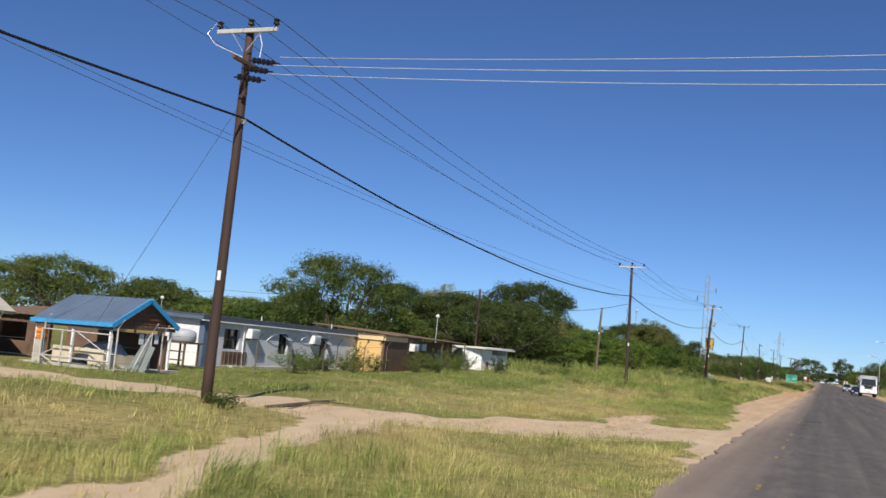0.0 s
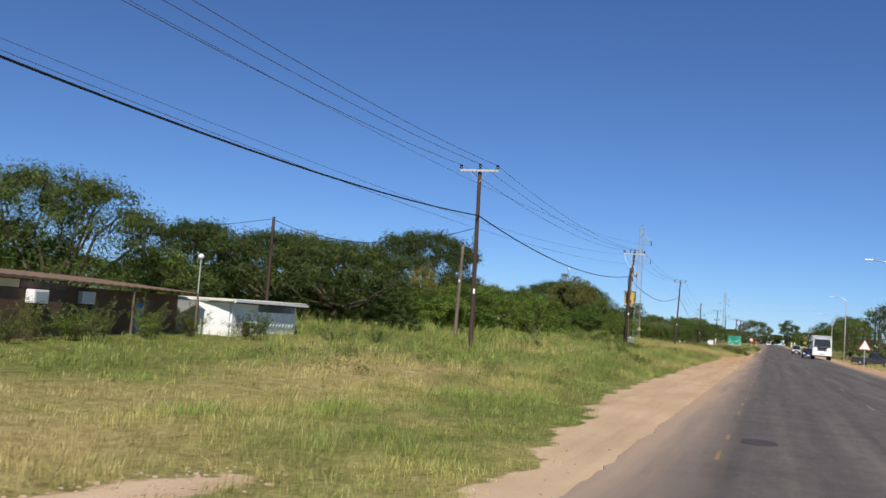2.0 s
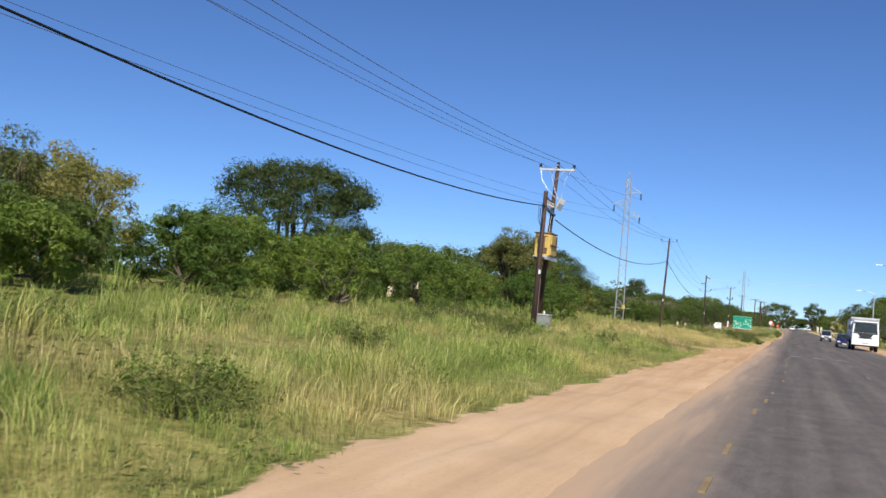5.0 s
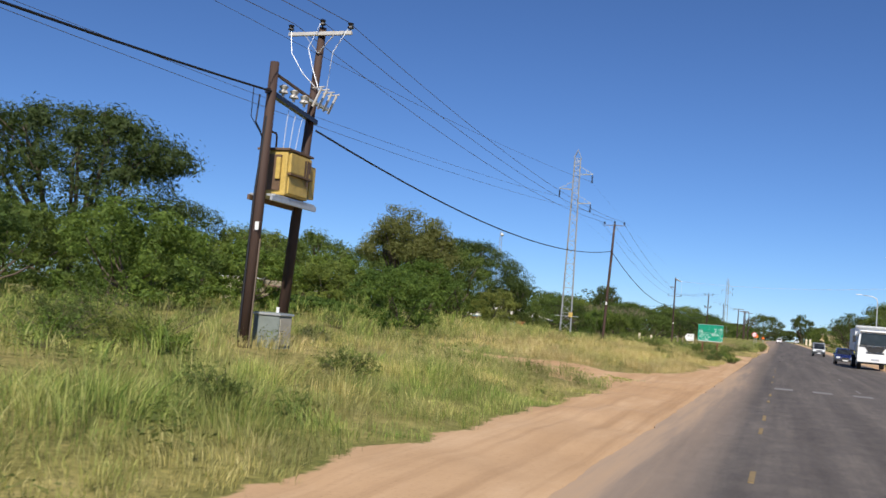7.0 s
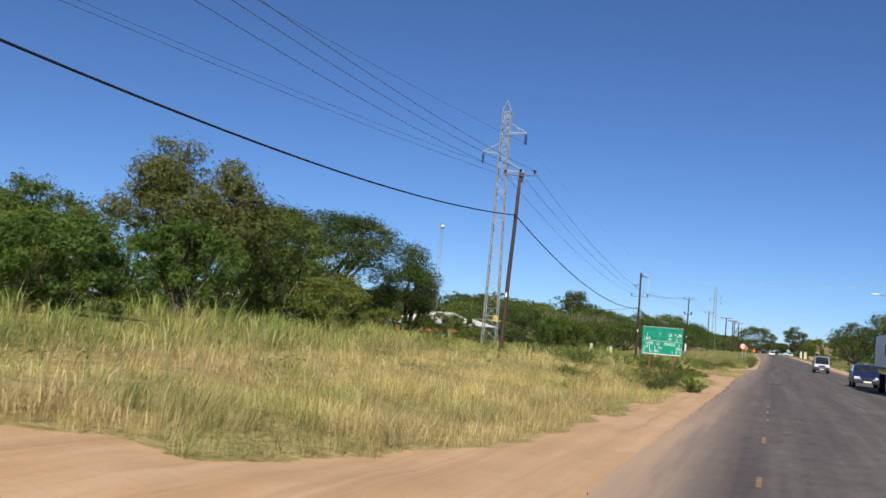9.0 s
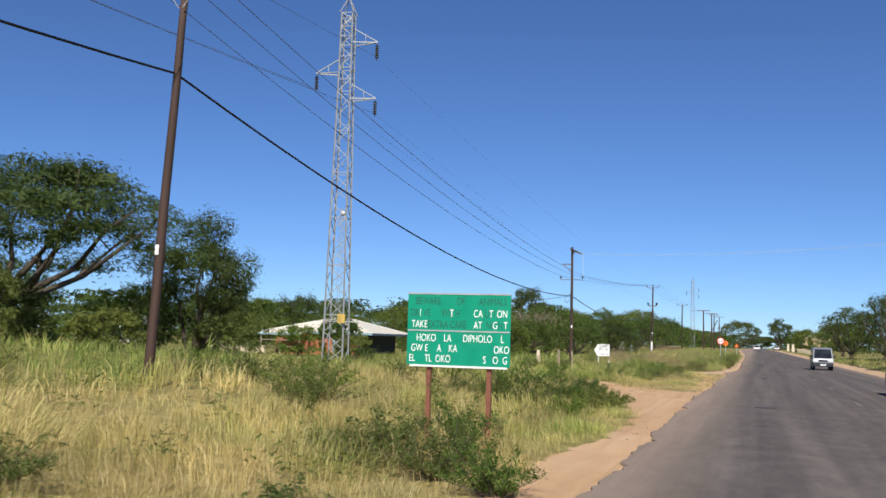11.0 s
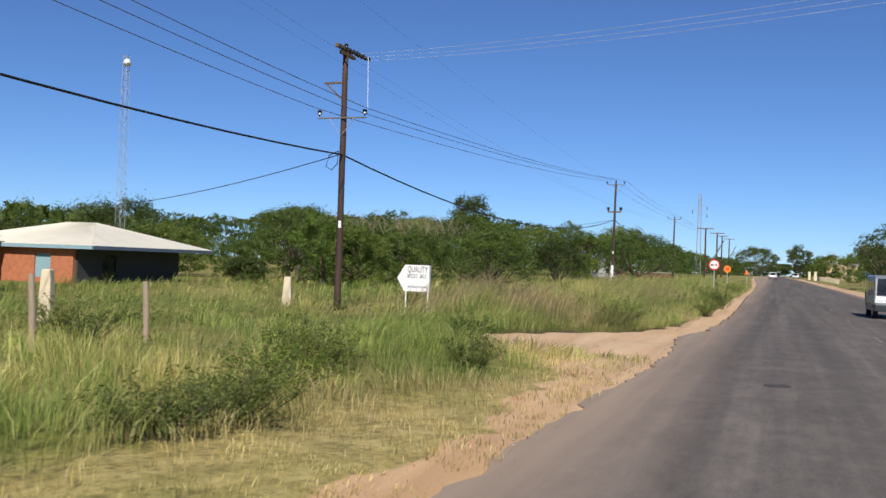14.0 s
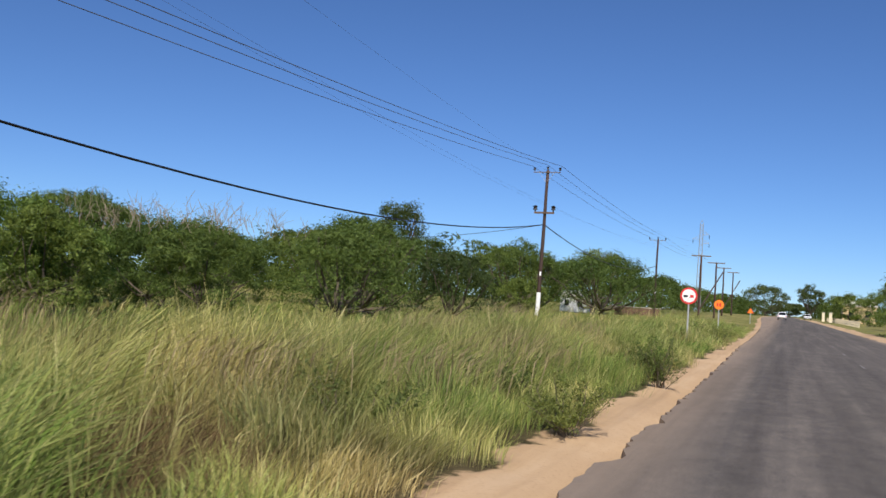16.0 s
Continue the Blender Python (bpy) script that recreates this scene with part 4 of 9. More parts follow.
    (14.4, 318, 9.2, 5.2, "umbrella", MAT_DARKLEAF, 6000, "acacia with a rounded crown beside the far lane", 0.3, 2.2), (20.0, 312, 11.2, 6.4, "umbrella", MAT_DARKLEAF, 7500, AC, 0.32, 1.4), (15.5, 161, 8.8, 4.6, "umbrella", MAT_DARKLEAF, 7000, "dark spreading acacia over the parked pick-up", 0.24, 2.6), (20.5, 176, 9.4, 5.5, "umbrella", MAT_DARKLEAF, 5000, AC, 0.3, 1.5), (18.5, 205, 9.4, 6, "umbrella", MAT_ACACIA, 5000, AC, 0.32, 1.2), (15.0, 234, 8.5, 5.2, "umbrella", MAT_ACACIA, 5000, AC, 0.32, 1.2), (17.5, 150, 5.0, 3.5, "bush", MAT_DARKLEAF, 4000, BU, 0.26, None), (21, 285, 9.2, 5.5, "umbrella", MAT_ACACIA, 5000, AC, 0.3, 1.2),
    (21, 330, 9.5, 6, "umbrella", MAT_ACACIA, 5000, AC, 0.36, 1.8), (16.5, 362, 8.4, 5, "round", MAT_ACACIA, 4500, AC, 0.36, 1.5),
    (20, 405, 9, 7, "bush", MAT_ACACIA, 4000, AC, 0.45, None), (13, 440, 7.6, 5, "bush", MAT_ACACIA, 3000, AC, 0.45, None),
    (13.5, 480, 8, 6, "bush", MAT_ACACIA, 3000, AC, 0.5, None), (24, 470, 10, 8, "bush", MAT_ACACIA, 3000, AC, 0.55, None),
    (-29.7, 137.0, 4.4, 2.2, "bush", MAT_ACACIA, 5000, BU, 0.2, None), (-46, 248, 4.2, 4.5, "bush", MAT_ACACIA, 5500, BU, 0.26, None), (-52, 255, 5.0, 5.5, "bush", MAT_ACACIA, 5000, BU, 0.3, None), (-60, 261, 7.4, 5.0, "bush", MAT_DARKLEAF, 5000, DK, 0.3, None),
    (-67, 266, 6.9, 6.0, "bush", MAT_ACACIA, 5000, BU, 0.34, None), (-76, 266, 7.4, 6.5, "bush", MAT_ACACIA, 5000, BU, 0.36, None), (-36, 243, 3.2, 3.0, "bush", MAT_ACACIA, 5000, BU, 0.22, None),
    (-56, 246, 3.6, 4.0, "bush", MAT_ACACIA, 4000, BU, 0.28, None), (-66, 252, 4.4, 5.0, "bush", MAT_DARKLEAF, 4000, BU, 0.32, None), (-41, 158, 7.4, 5.0, "umbrella", MAT_ACACIA, 6000, AC, 0.27, 2.6),
    (-27.0, 238, 4.7, 2.6, "bush", MAT_BRIGHTLEAF, 6500, BU, 0.18, None), (-24.0, 237, 4.0, 2.2, "bush", MAT_ACACIA, 5500, BU, 0.18, None), (-32.0, 237, 1.9, 1.5, "bush", MAT_DARKLEAF, 3000, BU, 0.18, None),
    (-30.4, 95, 7.4, 3.0, "round", MAT_OLIVELEAF, 6000, OL, 0.2, 2.2), (-26.0, 89.5, 4.6, 2.6, "bush", MAT_ACACIA, 6000, BU, 0.2, None), (-20.8, 77.8, 1.8, 1.4, "bush", MAT_DARKLEAF, 2500, BU, 0.18, None),
    (-26.6, 81.6, 3.0, 3.2, "bush", MAT_DARKLEAF, 5000, BU, 0.2, None), (-32.0, 83.4, 3.0, 3.2, "bush", MAT_DARKLEAF, 4000, BU, 0.22, None),
    (-86, 256, 3.9, 4.5, "bush", MAT_ACACIA, 4000, BU, 0.32, None), (-93, 255, 4.2, 4.5, "bush", MAT_ACACIA, 4000, BU, 0.32, None),
]
for k, (x, y, top, radius, style, mat, leaves, label, leaf, low) in enumerate(TREES):
    tree(x, y, top, radius, style, mat, leaves, label, leaf, 100 + k, low)


def far_wood():
    """The line of trees far behind the fields, too many to count."""
    rng = np.random.default_rng(77)
    pr = random.Random(77)
    blobs = []
    for x0, x1, y0, y1, n, top in ((-180, -62, 330, 350, 60, 11.5), (-130, -50, 355, 420, 34, 13), (-80, -30, 380, 560, 34, 13), (-150, -100, 110, 260, 44, 9),
                                   (-110, -60, 140, 300, 34, 6.5), (25, 70, 380, 620, 26, 9), (-30, -14, 480, 760, 22, 9), (14, 30, 520, 780, 18, 9), (-90, 90, 840, 900, 40, 13)):
        for k in range(n):
            x, y, t, r = pr.uniform(x0, x1), pr.uniform(y0, y1), top * pr.uniform(0.62, 1.0), pr.uniform(4.5, 8.0)
            for q in range(6):
                a, d = pr.uniform(0, 6.283), math.sqrt(pr.uniform(0, 0.7))
                blobs.append((x + d * r * math.cos(a), y + d * r * math.sin(a), t * (0.9 - 0.25 * d * d), r * 0.42, r * 0.42, t * 0.10))
            for q in range(3):
                blobs.append((x + pr.uniform(-0.7, 0.7) * r, y + pr.uniform(-0.7, 0.7) * r, t * pr.uniform(0.12, 0.55), r * 0.55, r * 0.55, t * 0.22))
    pts, out = crown_points(rng, blobs, 90000, 0.5, 0.3)
    v, f = leaf_quads(rng, pts, out, 0.75, 1.7)
    v[:, 2] = np.maximum(v[:, 2], 0.0)
    ob = new("far_wood", array_mesh("far_wood", v, f, 3, MAT_FARLEAF))
    tagged(ob, "distant line of green bush and trees behind fields", "trees", kind="stuff")


far_wood()


# ---- low shrubs in the verge ----
def shrub(x, y, h, r, seed, mat=None, n=900, label="small grey-green thorn shrub in the roadside grass"):
    """Thin stems that fan out from one root, with tiny leaves in loose sprays along them."""
    rng = np.random.default_rng(seed)
    pr = random.Random(seed)
    mat = mat or MAT_SHRUB
    t = thing("shrub", pose(x, y, float(land(x, y))), label, "shrub", "verge shrubs")
    g = Geo()
    pts, out = [], []
    stems = 22
    for k in range(stems):
        a, rr = pr.uniform(0, 6.28), r * 1.1 * math.sqrt(pr.uniform(0.03, 1.0))
        tip = Vector((rr * math.cos(a), rr * math.sin(a), h * pr.uniform(0.45, 1.1) * (1 - 0.35 * (rr / r) ** 2)))
        root = Vector((pr.uniform(-0.12, 0.12), pr.uniform(-0.12, 0.12), -0.05))
        sag = Vector((0, 0, 0.2 * h))
        limb(g, pr, root, tip, 0.01, 0.003, 0.1, 3, 3)
        m = n // stems
        u = rng.uniform(0.15, 1.08, m)[:, None]
        line = np.array(root) * (1 - u) + np.array(tip) * u + np.array(sag) * (u * (1 - u) * 2)
        off = rng.normal(0, 1, (m, 3))
        off /= np.linalg.norm(off, axis=1, keepdims=True)
        # side sprays: leaves gather at a dozen spots of the stem
        spot = np.floor(u * 12) + 0.5
        spray = np.stack([np.sin(spot[:, 0] * 12.9 + k), np.cos(spot[:, 0] * 7.7 + 2 * k), 0.4 + 0.3 * np.sin(spot[:, 0] * 5.1)], 1)
        pts.append(line + spray * rng.uniform(0, 1, (m, 1)) * (0.22 * r + 0.04) * (1.15 - 0.6 * u) + off * 0.05)
        out.append(off)
    part("stem", g, MAT_BARK, t)
    v, f = leaf_quads(rng, np.concatenate(pts), np.concatenate(out), 0.03 if n > 5000 else 0.03 if n > 2000 else 0.042, 2.2, 0.8)
    v[:, 2] = np.maximum(v[:, 2], 0.01)
    part("foliage", array_mesh("foliage", v, f, 3, mat), mat, t)


SHRUBS = [(-4.3, 157.0, 1.1, 0.95), (-5.4, 156.0, 0.75, 0.75), (-7.2, 151.5, 0.5, 0.6), (-7.6, 166.6, 0.9, 0.9),
          (-10.5, 175.5, 0.7, 0.8), (-5.6, 214.4, 1.2, 0.9), (-6.6, 217.6, 0.9, 0.8), (-20.9, 48.4, 1.3, 0.7), (-22.5, 43.9, 1.5, 0.45), (-22.2, 38.9, 0.75, 0.8), (-22.2, 40.2, 0.7, 0.7), (-22.3, 42.6, 0.75, 0.6), (-20.6, 49.6, 1.1, 0.7), (-21.2, 52.0, 1.5, 0.9), (-21.4, 54.6, 1.6, 0.9), (-21.2, 57.0, 1.2, 0.8), (-19.9, 60.2, 1.2, 0.8), (-21.8, 39.2, 1.0, 0.9), (-13.4, 108.2, 1.2, 1.4), (-14.6, 106.4, 1.1, 1.3), (-12.2, 103.6, 0.9, 1.2), (-9.8, 98.6, 0.7, 0.9), (-8.0, 107.0, 0.55, 0.7), (-7.4, 101.5, 0.5, 0.7),
          (-9.7, 189.6, 0.9, 0.7), (-6.6, 188.0, 0.85, 0.8), (-5.5, 191.8, 0.6, 0.65), (-5.1, 192.7, 0.8, 0.75), (-5.8, 194.6, 0.85, 0.85), (-6.7, 197.4, 0.9, 0.85), (-7.6, 198.6, 0.7, 0.6), (-4.7, 199.0, 0.7, 0.58), (-6.3, 203.8, 0.7, 0.7), (-4.5, 220.8, 0.9, 0.8), (-3.1, 234.0, 1.0, 0.9),
          (-4.2, 155.6, 0.8, 0.7), (-3.1, 154.6, 0.6, 0.6), (-5.1, 156.4, 0.7, 0.7), (-11.0, 166.4, 0.9, 1.0), (-6.5, 73.4, 0.6, 0.8), (-7.2, 74.4, 0.65, 0.8), (-2.6, 223.3, 0.9, 0.6), (-2.5, 232.0, 1.15, 0.7), (-4.4, 213.0, 0.9, 0.7), (-27.2, 208.0, 1.2, 1.4),
          (-10.8, 197.2, 0.8, 0.7), (-13.0, 199, 0.8, 0.7), (-12.2, 165, 1.1, 1.0), (-14.5, 166.5, 1.1, 1.0), (-10.8, 172, 0.9, 0.8), (-15.5, 160, 0.9, 0.9),
          (-3.4, 233.5, 1.0, 0.75), (-3.2, 236.0, 0.9, 0.7), (-4.3, 226, 1.0, 0.7), (-6.8, 216.3, 1.1, 0.8), (-9.5, 219, 1.1, 0.9), (-12.5, 216, 1.2, 0.9),
          (-8.6, 82.5, 0.7, 0.8), (-9.5, 84.0, 0.65, 0.7), (-12.2, 77, 0.85, 0.9), (-15, 87, 1.0, 1.0), (-11, 100, 0.75, 0.8), (-14.5, 99, 0.9, 0.9),
          (-17.5, 62.0, 0.9, 0.9), (-17.0, 65.5, 0.8, 0.8), (-19.6, 58.5, 1.2, 0.8), (-20.4, 47.0, 1.1, 0.7), (-20.3, 50.0, 1.1, 0.9), (-20.6, 53.5, 1.0, 0.8),
          (-21.2, 41.5, 1.1, 1.2), (-21.3, 37.5, 1.2, 1.3), (-21.6, 44.2, 1.1, 0.9), (-21.0, 35.4, 1.0, 1.2), (-12.0, 17.5, 0.4, 0.5), (-17.0, 125, 0.9, 0.9),
          (-4.2, 151.5, 0.5, 0.5), (-16.5, 110, 1.4, 1.1), (-15.6, 104.5, 1.3, 1.0), (-17.5, 196, 1.2, 1.0), (-3.2, 262, 1.3, 1.3), (-4.2, 266, 1.4, 1.4), (9.8, 262, 1.2, 1.2), (10.5, 232, 1.0, 1.0)]
for k, (x, y, h, r) in enumerate(SHRUBS):
    shrub(x, y, h, r, 500 + k, MAT_SHRUB if k % 4 else MAT_BRIGHTLEAF, 3400 if -10 < x < 0 and 150 < y < 236 else 1800 if -9 < x < 0 or x < -19 and y < 61 else 1200)

LEAFY = [(-6.1, 167.0, 1.5, 1.3), (-5.6, 166.6, 0.8, 0.8), (-6.8, 167.4, 0.9, 0.8), (-7.2, 176.0, 0.7, 0.8), (-6.5, 176.2, 0.65, 0.8), (-5.9, 176.7, 0.5, 0.6), (-4.9, 170.6, 0.65, 0.7), (-4.2, 170.3, 0.5, 0.6),
         (-4.3, 168.2, 0.5, 0.6), (-4.4, 165.6, 0.5, 0.6), (-5.7, 171.4, 0.6, 0.7), (-8.5, 160.8, 0.9, 1.0), (-9.3, 162.8, 1.0, 1.1), (-14.1, 106.2, 0.9, 1.1), (-12.8, 106.3, 0.75, 1.0), (-11.3, 105.6, 0.6, 0.8)]
for k, (x, y, h, r) in enumerate(LEAFY):
    shrub(x, y, h, r, 700 + k, MAT_SHRUB if k % 3 else MAT_BRIGHTLEAF, 5600, "dense leafy green bush in dry grass")


# ---- grass ----
HOLLOWS = [(-4.25, 217.0, 0.42), (-4.9, 218.2, 0.4), (-4.3, 219.4, 0.32), (-5.2, 218.0, 0.55), (-6.0, 216.6, 0.5), (-7.4, 217.2, 0.5), (-6.2, 221.5, 0.5), (-5.0, 225.5, 0.45), (-7.0, 211.6, 0.45), (-8.0, 224.0, 0.55), (-5.0, 217.7, 1.1), (-4.1, 216.5, 0.55), (-5.8, 218.9, 0.7)]


def hashed(i, j, k):
    """Steady random values, 0 to 1, for the cells of a grid."""
    q = np.sin(i * 127.1 + j * 311.7 + k * 74.7) * 43758.5453
    return q - np.floor(q)


def clump(x, y, size):
    """The clump that a spot belongs to: how far out it lies (0 to 1), the way out from its middle, and the clump's cell."""
    ci, cj = np.floor(x / size), np.floor(y / size)
    best = np.full(len(x), 9e9)
    ox, oy, bi, bj = np.zeros(len(x)), np.zeros(len(x)), ci.copy(), cj.copy()
    for di in (-1, 0, 1):
        for dj in (-1, 0, 1):
            i, j = ci + di, cj + dj
            dx, dy = x - (i + 0.1 + 0.8 * hashed(i, j, 1)) * size, y - (j + 0.1 + 0.8 * hashed(i, j, 2)) * size
            d = np.hypot(dx, dy)
            near = d < best
            best, ox, oy, bi, bj = np.where(near, d, best), np.where(near, dx, ox), np.where(near, dy, oy), np.where(near, i, bi), np.where(near, j, bj)
    return np.clip(best / (0.72 * size), 0, 1), ox / (best + 1e-6), oy / (best + 1e-6), bi, bj


def grow(name, seed, x0, x1, y0, y1, density, width, label, height=1.0, bare=False, size=1.25):
    """Grass in tufts, the tufts in clumps of one height, colour and lean."""
    rng = np.random.default_rng(seed)
    area = abs(x1 - x0) * (y1 - y0)
    per = 9
    tufts = int(area * density / per * (1.0 if bare else 1.12))
    tx, ty = rng.uniform(x0, x1, tufts), rng.uniform(y0, y1, tufts)
    keep = ((sandy(tx, ty) + rng.uniform(-0.22, 0.22, tufts) < 0.42) != bare) & (rng.uniform(0, 1, tufts) < 0.78 + 0.25 * wavy(tx, ty, 0.8, 6.0))
    for hx, hy, hr in HOLLOWS:
        keep &= (np.hypot(tx - hx, (ty - hy) * 0.8) > hr * (0.8 + 0.35 * wavy(tx, ty, 2.2, 17.0))) | (rng.uniform(0, 1, tufts) < 0.16)
    tx, ty = tx[keep], ty[keep]
    d, ox, oy, ci, cj = clump(tx + 0.18 * wavy(tx, ty, 3.1, 3.0), ty + 0.18 * wavy(tx, ty, 3.3, 14.0), size)
    kind, hue, shade, way = (hashed(ci, cj, k) for k in (3, 4, 5, 6))
    thin = rng.uniform(0, 1, len(tx)) > 0.55 * np.clip((d - 0.55) / 0.45, 0, 1) * (kind > 0.3)
    tx, ty, d, ox, oy, kind, hue, shade, way = (q[thin] for q in (tx, ty, d, ox, oy, kind, hue, shade, way))
    td_up = 0.0 if not bare else -0.6 if name == "fork_tufts" else 0.6
    n = len(tx) * per
    lush = np.clip((ty - 198) / 6, 0, 1)
    # a few clumps stand well above the rest
    rise = np.where(kind > 0.82, 1.32 - 0.24 * lush, np.where(kind < 0.3, 0.68, 0.8 + 0.35 * kind)) * (1.1 - 0.38 * d ** 2)
    th = np.repeat(tallness(tx, ty) * rng.uniform(0.65, 1.2, len(tx)) * (1 if bare else rise), per)
    td = np.clip(dryness(tx, ty) + td_up + rng.normal(0, 0.13, len(tx)) + (hue - 0.5) * (0.62 - 0.2 * lush) - 0.22 * (kind > 0.82), 0, 1)
    td = np.repeat(np.clip(td + lush * 0.3 * wavy(tx, ty, 0.75, 33.0), 0, 1), per)
    # falls off towards each clump's rim to paint the shade of the gaps
    shaded_tone = np.repeat(np.clip(0.56 + 0.22 * wavy(tx, ty, 0.85, 12.0) + rng.normal(0, 0.15, len(tx)) + 0.6 * (shade - 0.5) - 0.32 * d ** 2 + 0.12 * (kind > 0.82) - lush * 0.16, 0, 1), per)
    swing = 6.283 * way
    lx = np.repeat(rng.normal(0, 0.13, len(tx)) + 0.32 * ox * d + (0.14 + 0.12 * lush) * np.cos(swing), per)
    ly = np.repeat(rng.normal(0.08, 0.13, len(tx)) + 0.32 * oy * d + (0.14 + 0.12 * lush) * np.sin(swing), per)
    bx, by = np.repeat(tx, per) + rng.normal(0, 0.075, n), np.repeat(ty, per) + rng.normal(0, 0.075, n)
    bz = land(bx, by)
    h = th * rng.uniform(0.5, 1.1, n) * height
    lean = rng.normal(0, 0.17, (n, 2)) + np.stack([lx, ly], 1) + np.array([[0.2, 0.1]]) * np.clip((by[:, None] - 196) / 8, 0, 1)
    a = rng.uniform(0, math.pi, n)
    w = width * rng.uniform(0.6, 1.5, n) * (0.6 + 0.5 * h)
    ux, uy = np.cos(a) * w / 2, np.sin(a) * w / 2
    mx, my, mz = bx + lean[:, 0] * h * 0.3, by + lean[:, 1] * h * 0.3, bz + h * 0.55
    ex, ey, ez = bx + lean[:, 0] * h * 1.2, by + lean[:, 1] * h * 1.2, bz + h * (1 - 0.35 * np.clip((lean ** 2).sum(1), 0, 1.5))
    bz = bz - 0.03
    v = np.stack([np.stack([bx, by, bz], 1), np.stack([mx + ux, my + uy, mz], 1), np.stack([mx - ux, my - uy, mz], 1), np.stack([ex, ey, ez], 1)], 1).reshape(-1, 3)
    k = np.arange(n) * 4
    f = np.stack([k, k + 1, k + 2, k + 2, k + 1, k + 3], 1).reshape(-1, 3)
    dry = np.repeat(td, 4)
    ob = new(name, array_mesh(name, v, f, 3, MAT_GRASS, {"dry": dry, "shaded_tone": np.repeat(shaded_tone, 4)}))
    tagged(ob, label, "grass", kind="stuff")


grow("roadside_grass", 11, -9, -1.9, 5, 60, 420, 0.0085, "short patchy green and straw roadside grass")
grow("verge_grass", 12, -9, -2.4, 60, 135, 420, 0.0095, "tall green seeding roadside grass")
grow("straw_grass", 13, -9, -2.6, 135, 200, 380, 0.009, "dry straw coloured roadside grass")
grow("tall_grass", 14, -9, -2.2, 200, 245, 580, 0.009, "tall wind-blown green and tan grass beside the road")
grow("dense_tall_grass", 29, -8.5, -3.2, 211.5, 222, 420, 0.009, "close standing tall grass beside the road", 0.85)
grow("far_tall_grass", 18, -9, -2.2, 245, 300, 95, 0.024, "tall green grass further along the road")
grow("field_grass", 15, -16.5, -9, 8, 236, 88, 0.0145, "tall mixed green and straw grass behind the verge")
grow("far_field_grass", 27, -16.5, -9, 236, 300, 34, 0.03, "tall green grass further along the field")
grow("yard_grass", 26, -24, -16.5, 14, 62, 60, 0.016, "short grass and weeds in front of the houses", 0.8)
grow("back_grass", 16, -34, -16.5, 62, 236, 31, 0.019, "rough tall grass in front of bushes")
grow("far_back_grass", 28, -34, -16.5, 236, 300, 10, 0.05, "rough grass under far bushes")
grow("sand_tufts", 19, -13, -2.6, 5, 40, 60, 0.012, "sparse dry tufts and litter on bare sand", 0.4, True)
grow("verge_tufts", 20, -6.5, -2.5, 160, 216, 9, 0.012, "sparse dry tufts along the sandy road edge", 0.2, True)
grow("verge_straw", 23, -5.4, -2.3, 181.5, 203, 340, 0.015, "short bleached straw tufts on the sandy road edge", 0.75, True)
grow("fork_tufts", 24, -7.4, -4.3, 119.6, 123.2, 95, 0.024, "low worn grass tufts on the sand between tracks", 0.26, True)
grow("far_verge_grass", 17, 9.3, 18, 60, 330, 10, 0.055, "short dry grass on the far verge", 0.6)


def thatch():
    """Dark stems put in the hollows as the shade under the tall grass."""
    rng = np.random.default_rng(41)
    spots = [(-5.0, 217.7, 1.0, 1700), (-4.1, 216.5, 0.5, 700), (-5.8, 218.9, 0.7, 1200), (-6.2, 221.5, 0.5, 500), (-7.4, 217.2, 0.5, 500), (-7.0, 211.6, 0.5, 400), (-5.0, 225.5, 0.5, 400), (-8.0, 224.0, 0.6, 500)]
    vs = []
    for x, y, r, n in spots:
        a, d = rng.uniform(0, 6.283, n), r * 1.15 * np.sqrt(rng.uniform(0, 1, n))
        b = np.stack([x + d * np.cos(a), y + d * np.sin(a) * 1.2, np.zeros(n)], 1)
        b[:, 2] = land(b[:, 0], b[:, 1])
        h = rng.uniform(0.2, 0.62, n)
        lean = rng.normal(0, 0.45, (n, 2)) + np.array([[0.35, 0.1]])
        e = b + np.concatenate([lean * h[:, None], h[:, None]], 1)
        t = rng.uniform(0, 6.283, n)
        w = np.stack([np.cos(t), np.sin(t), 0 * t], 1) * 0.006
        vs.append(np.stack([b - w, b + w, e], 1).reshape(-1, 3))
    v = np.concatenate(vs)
    ob = new("shade_stems", array_mesh("shade_stems", v, np.arange(len(v)).reshape(-1, 3), 3, MAT_SHADESTEMS))
    tagged(ob, "dark stems standing in for shade under the tall grass", "grass", kind="stuff")


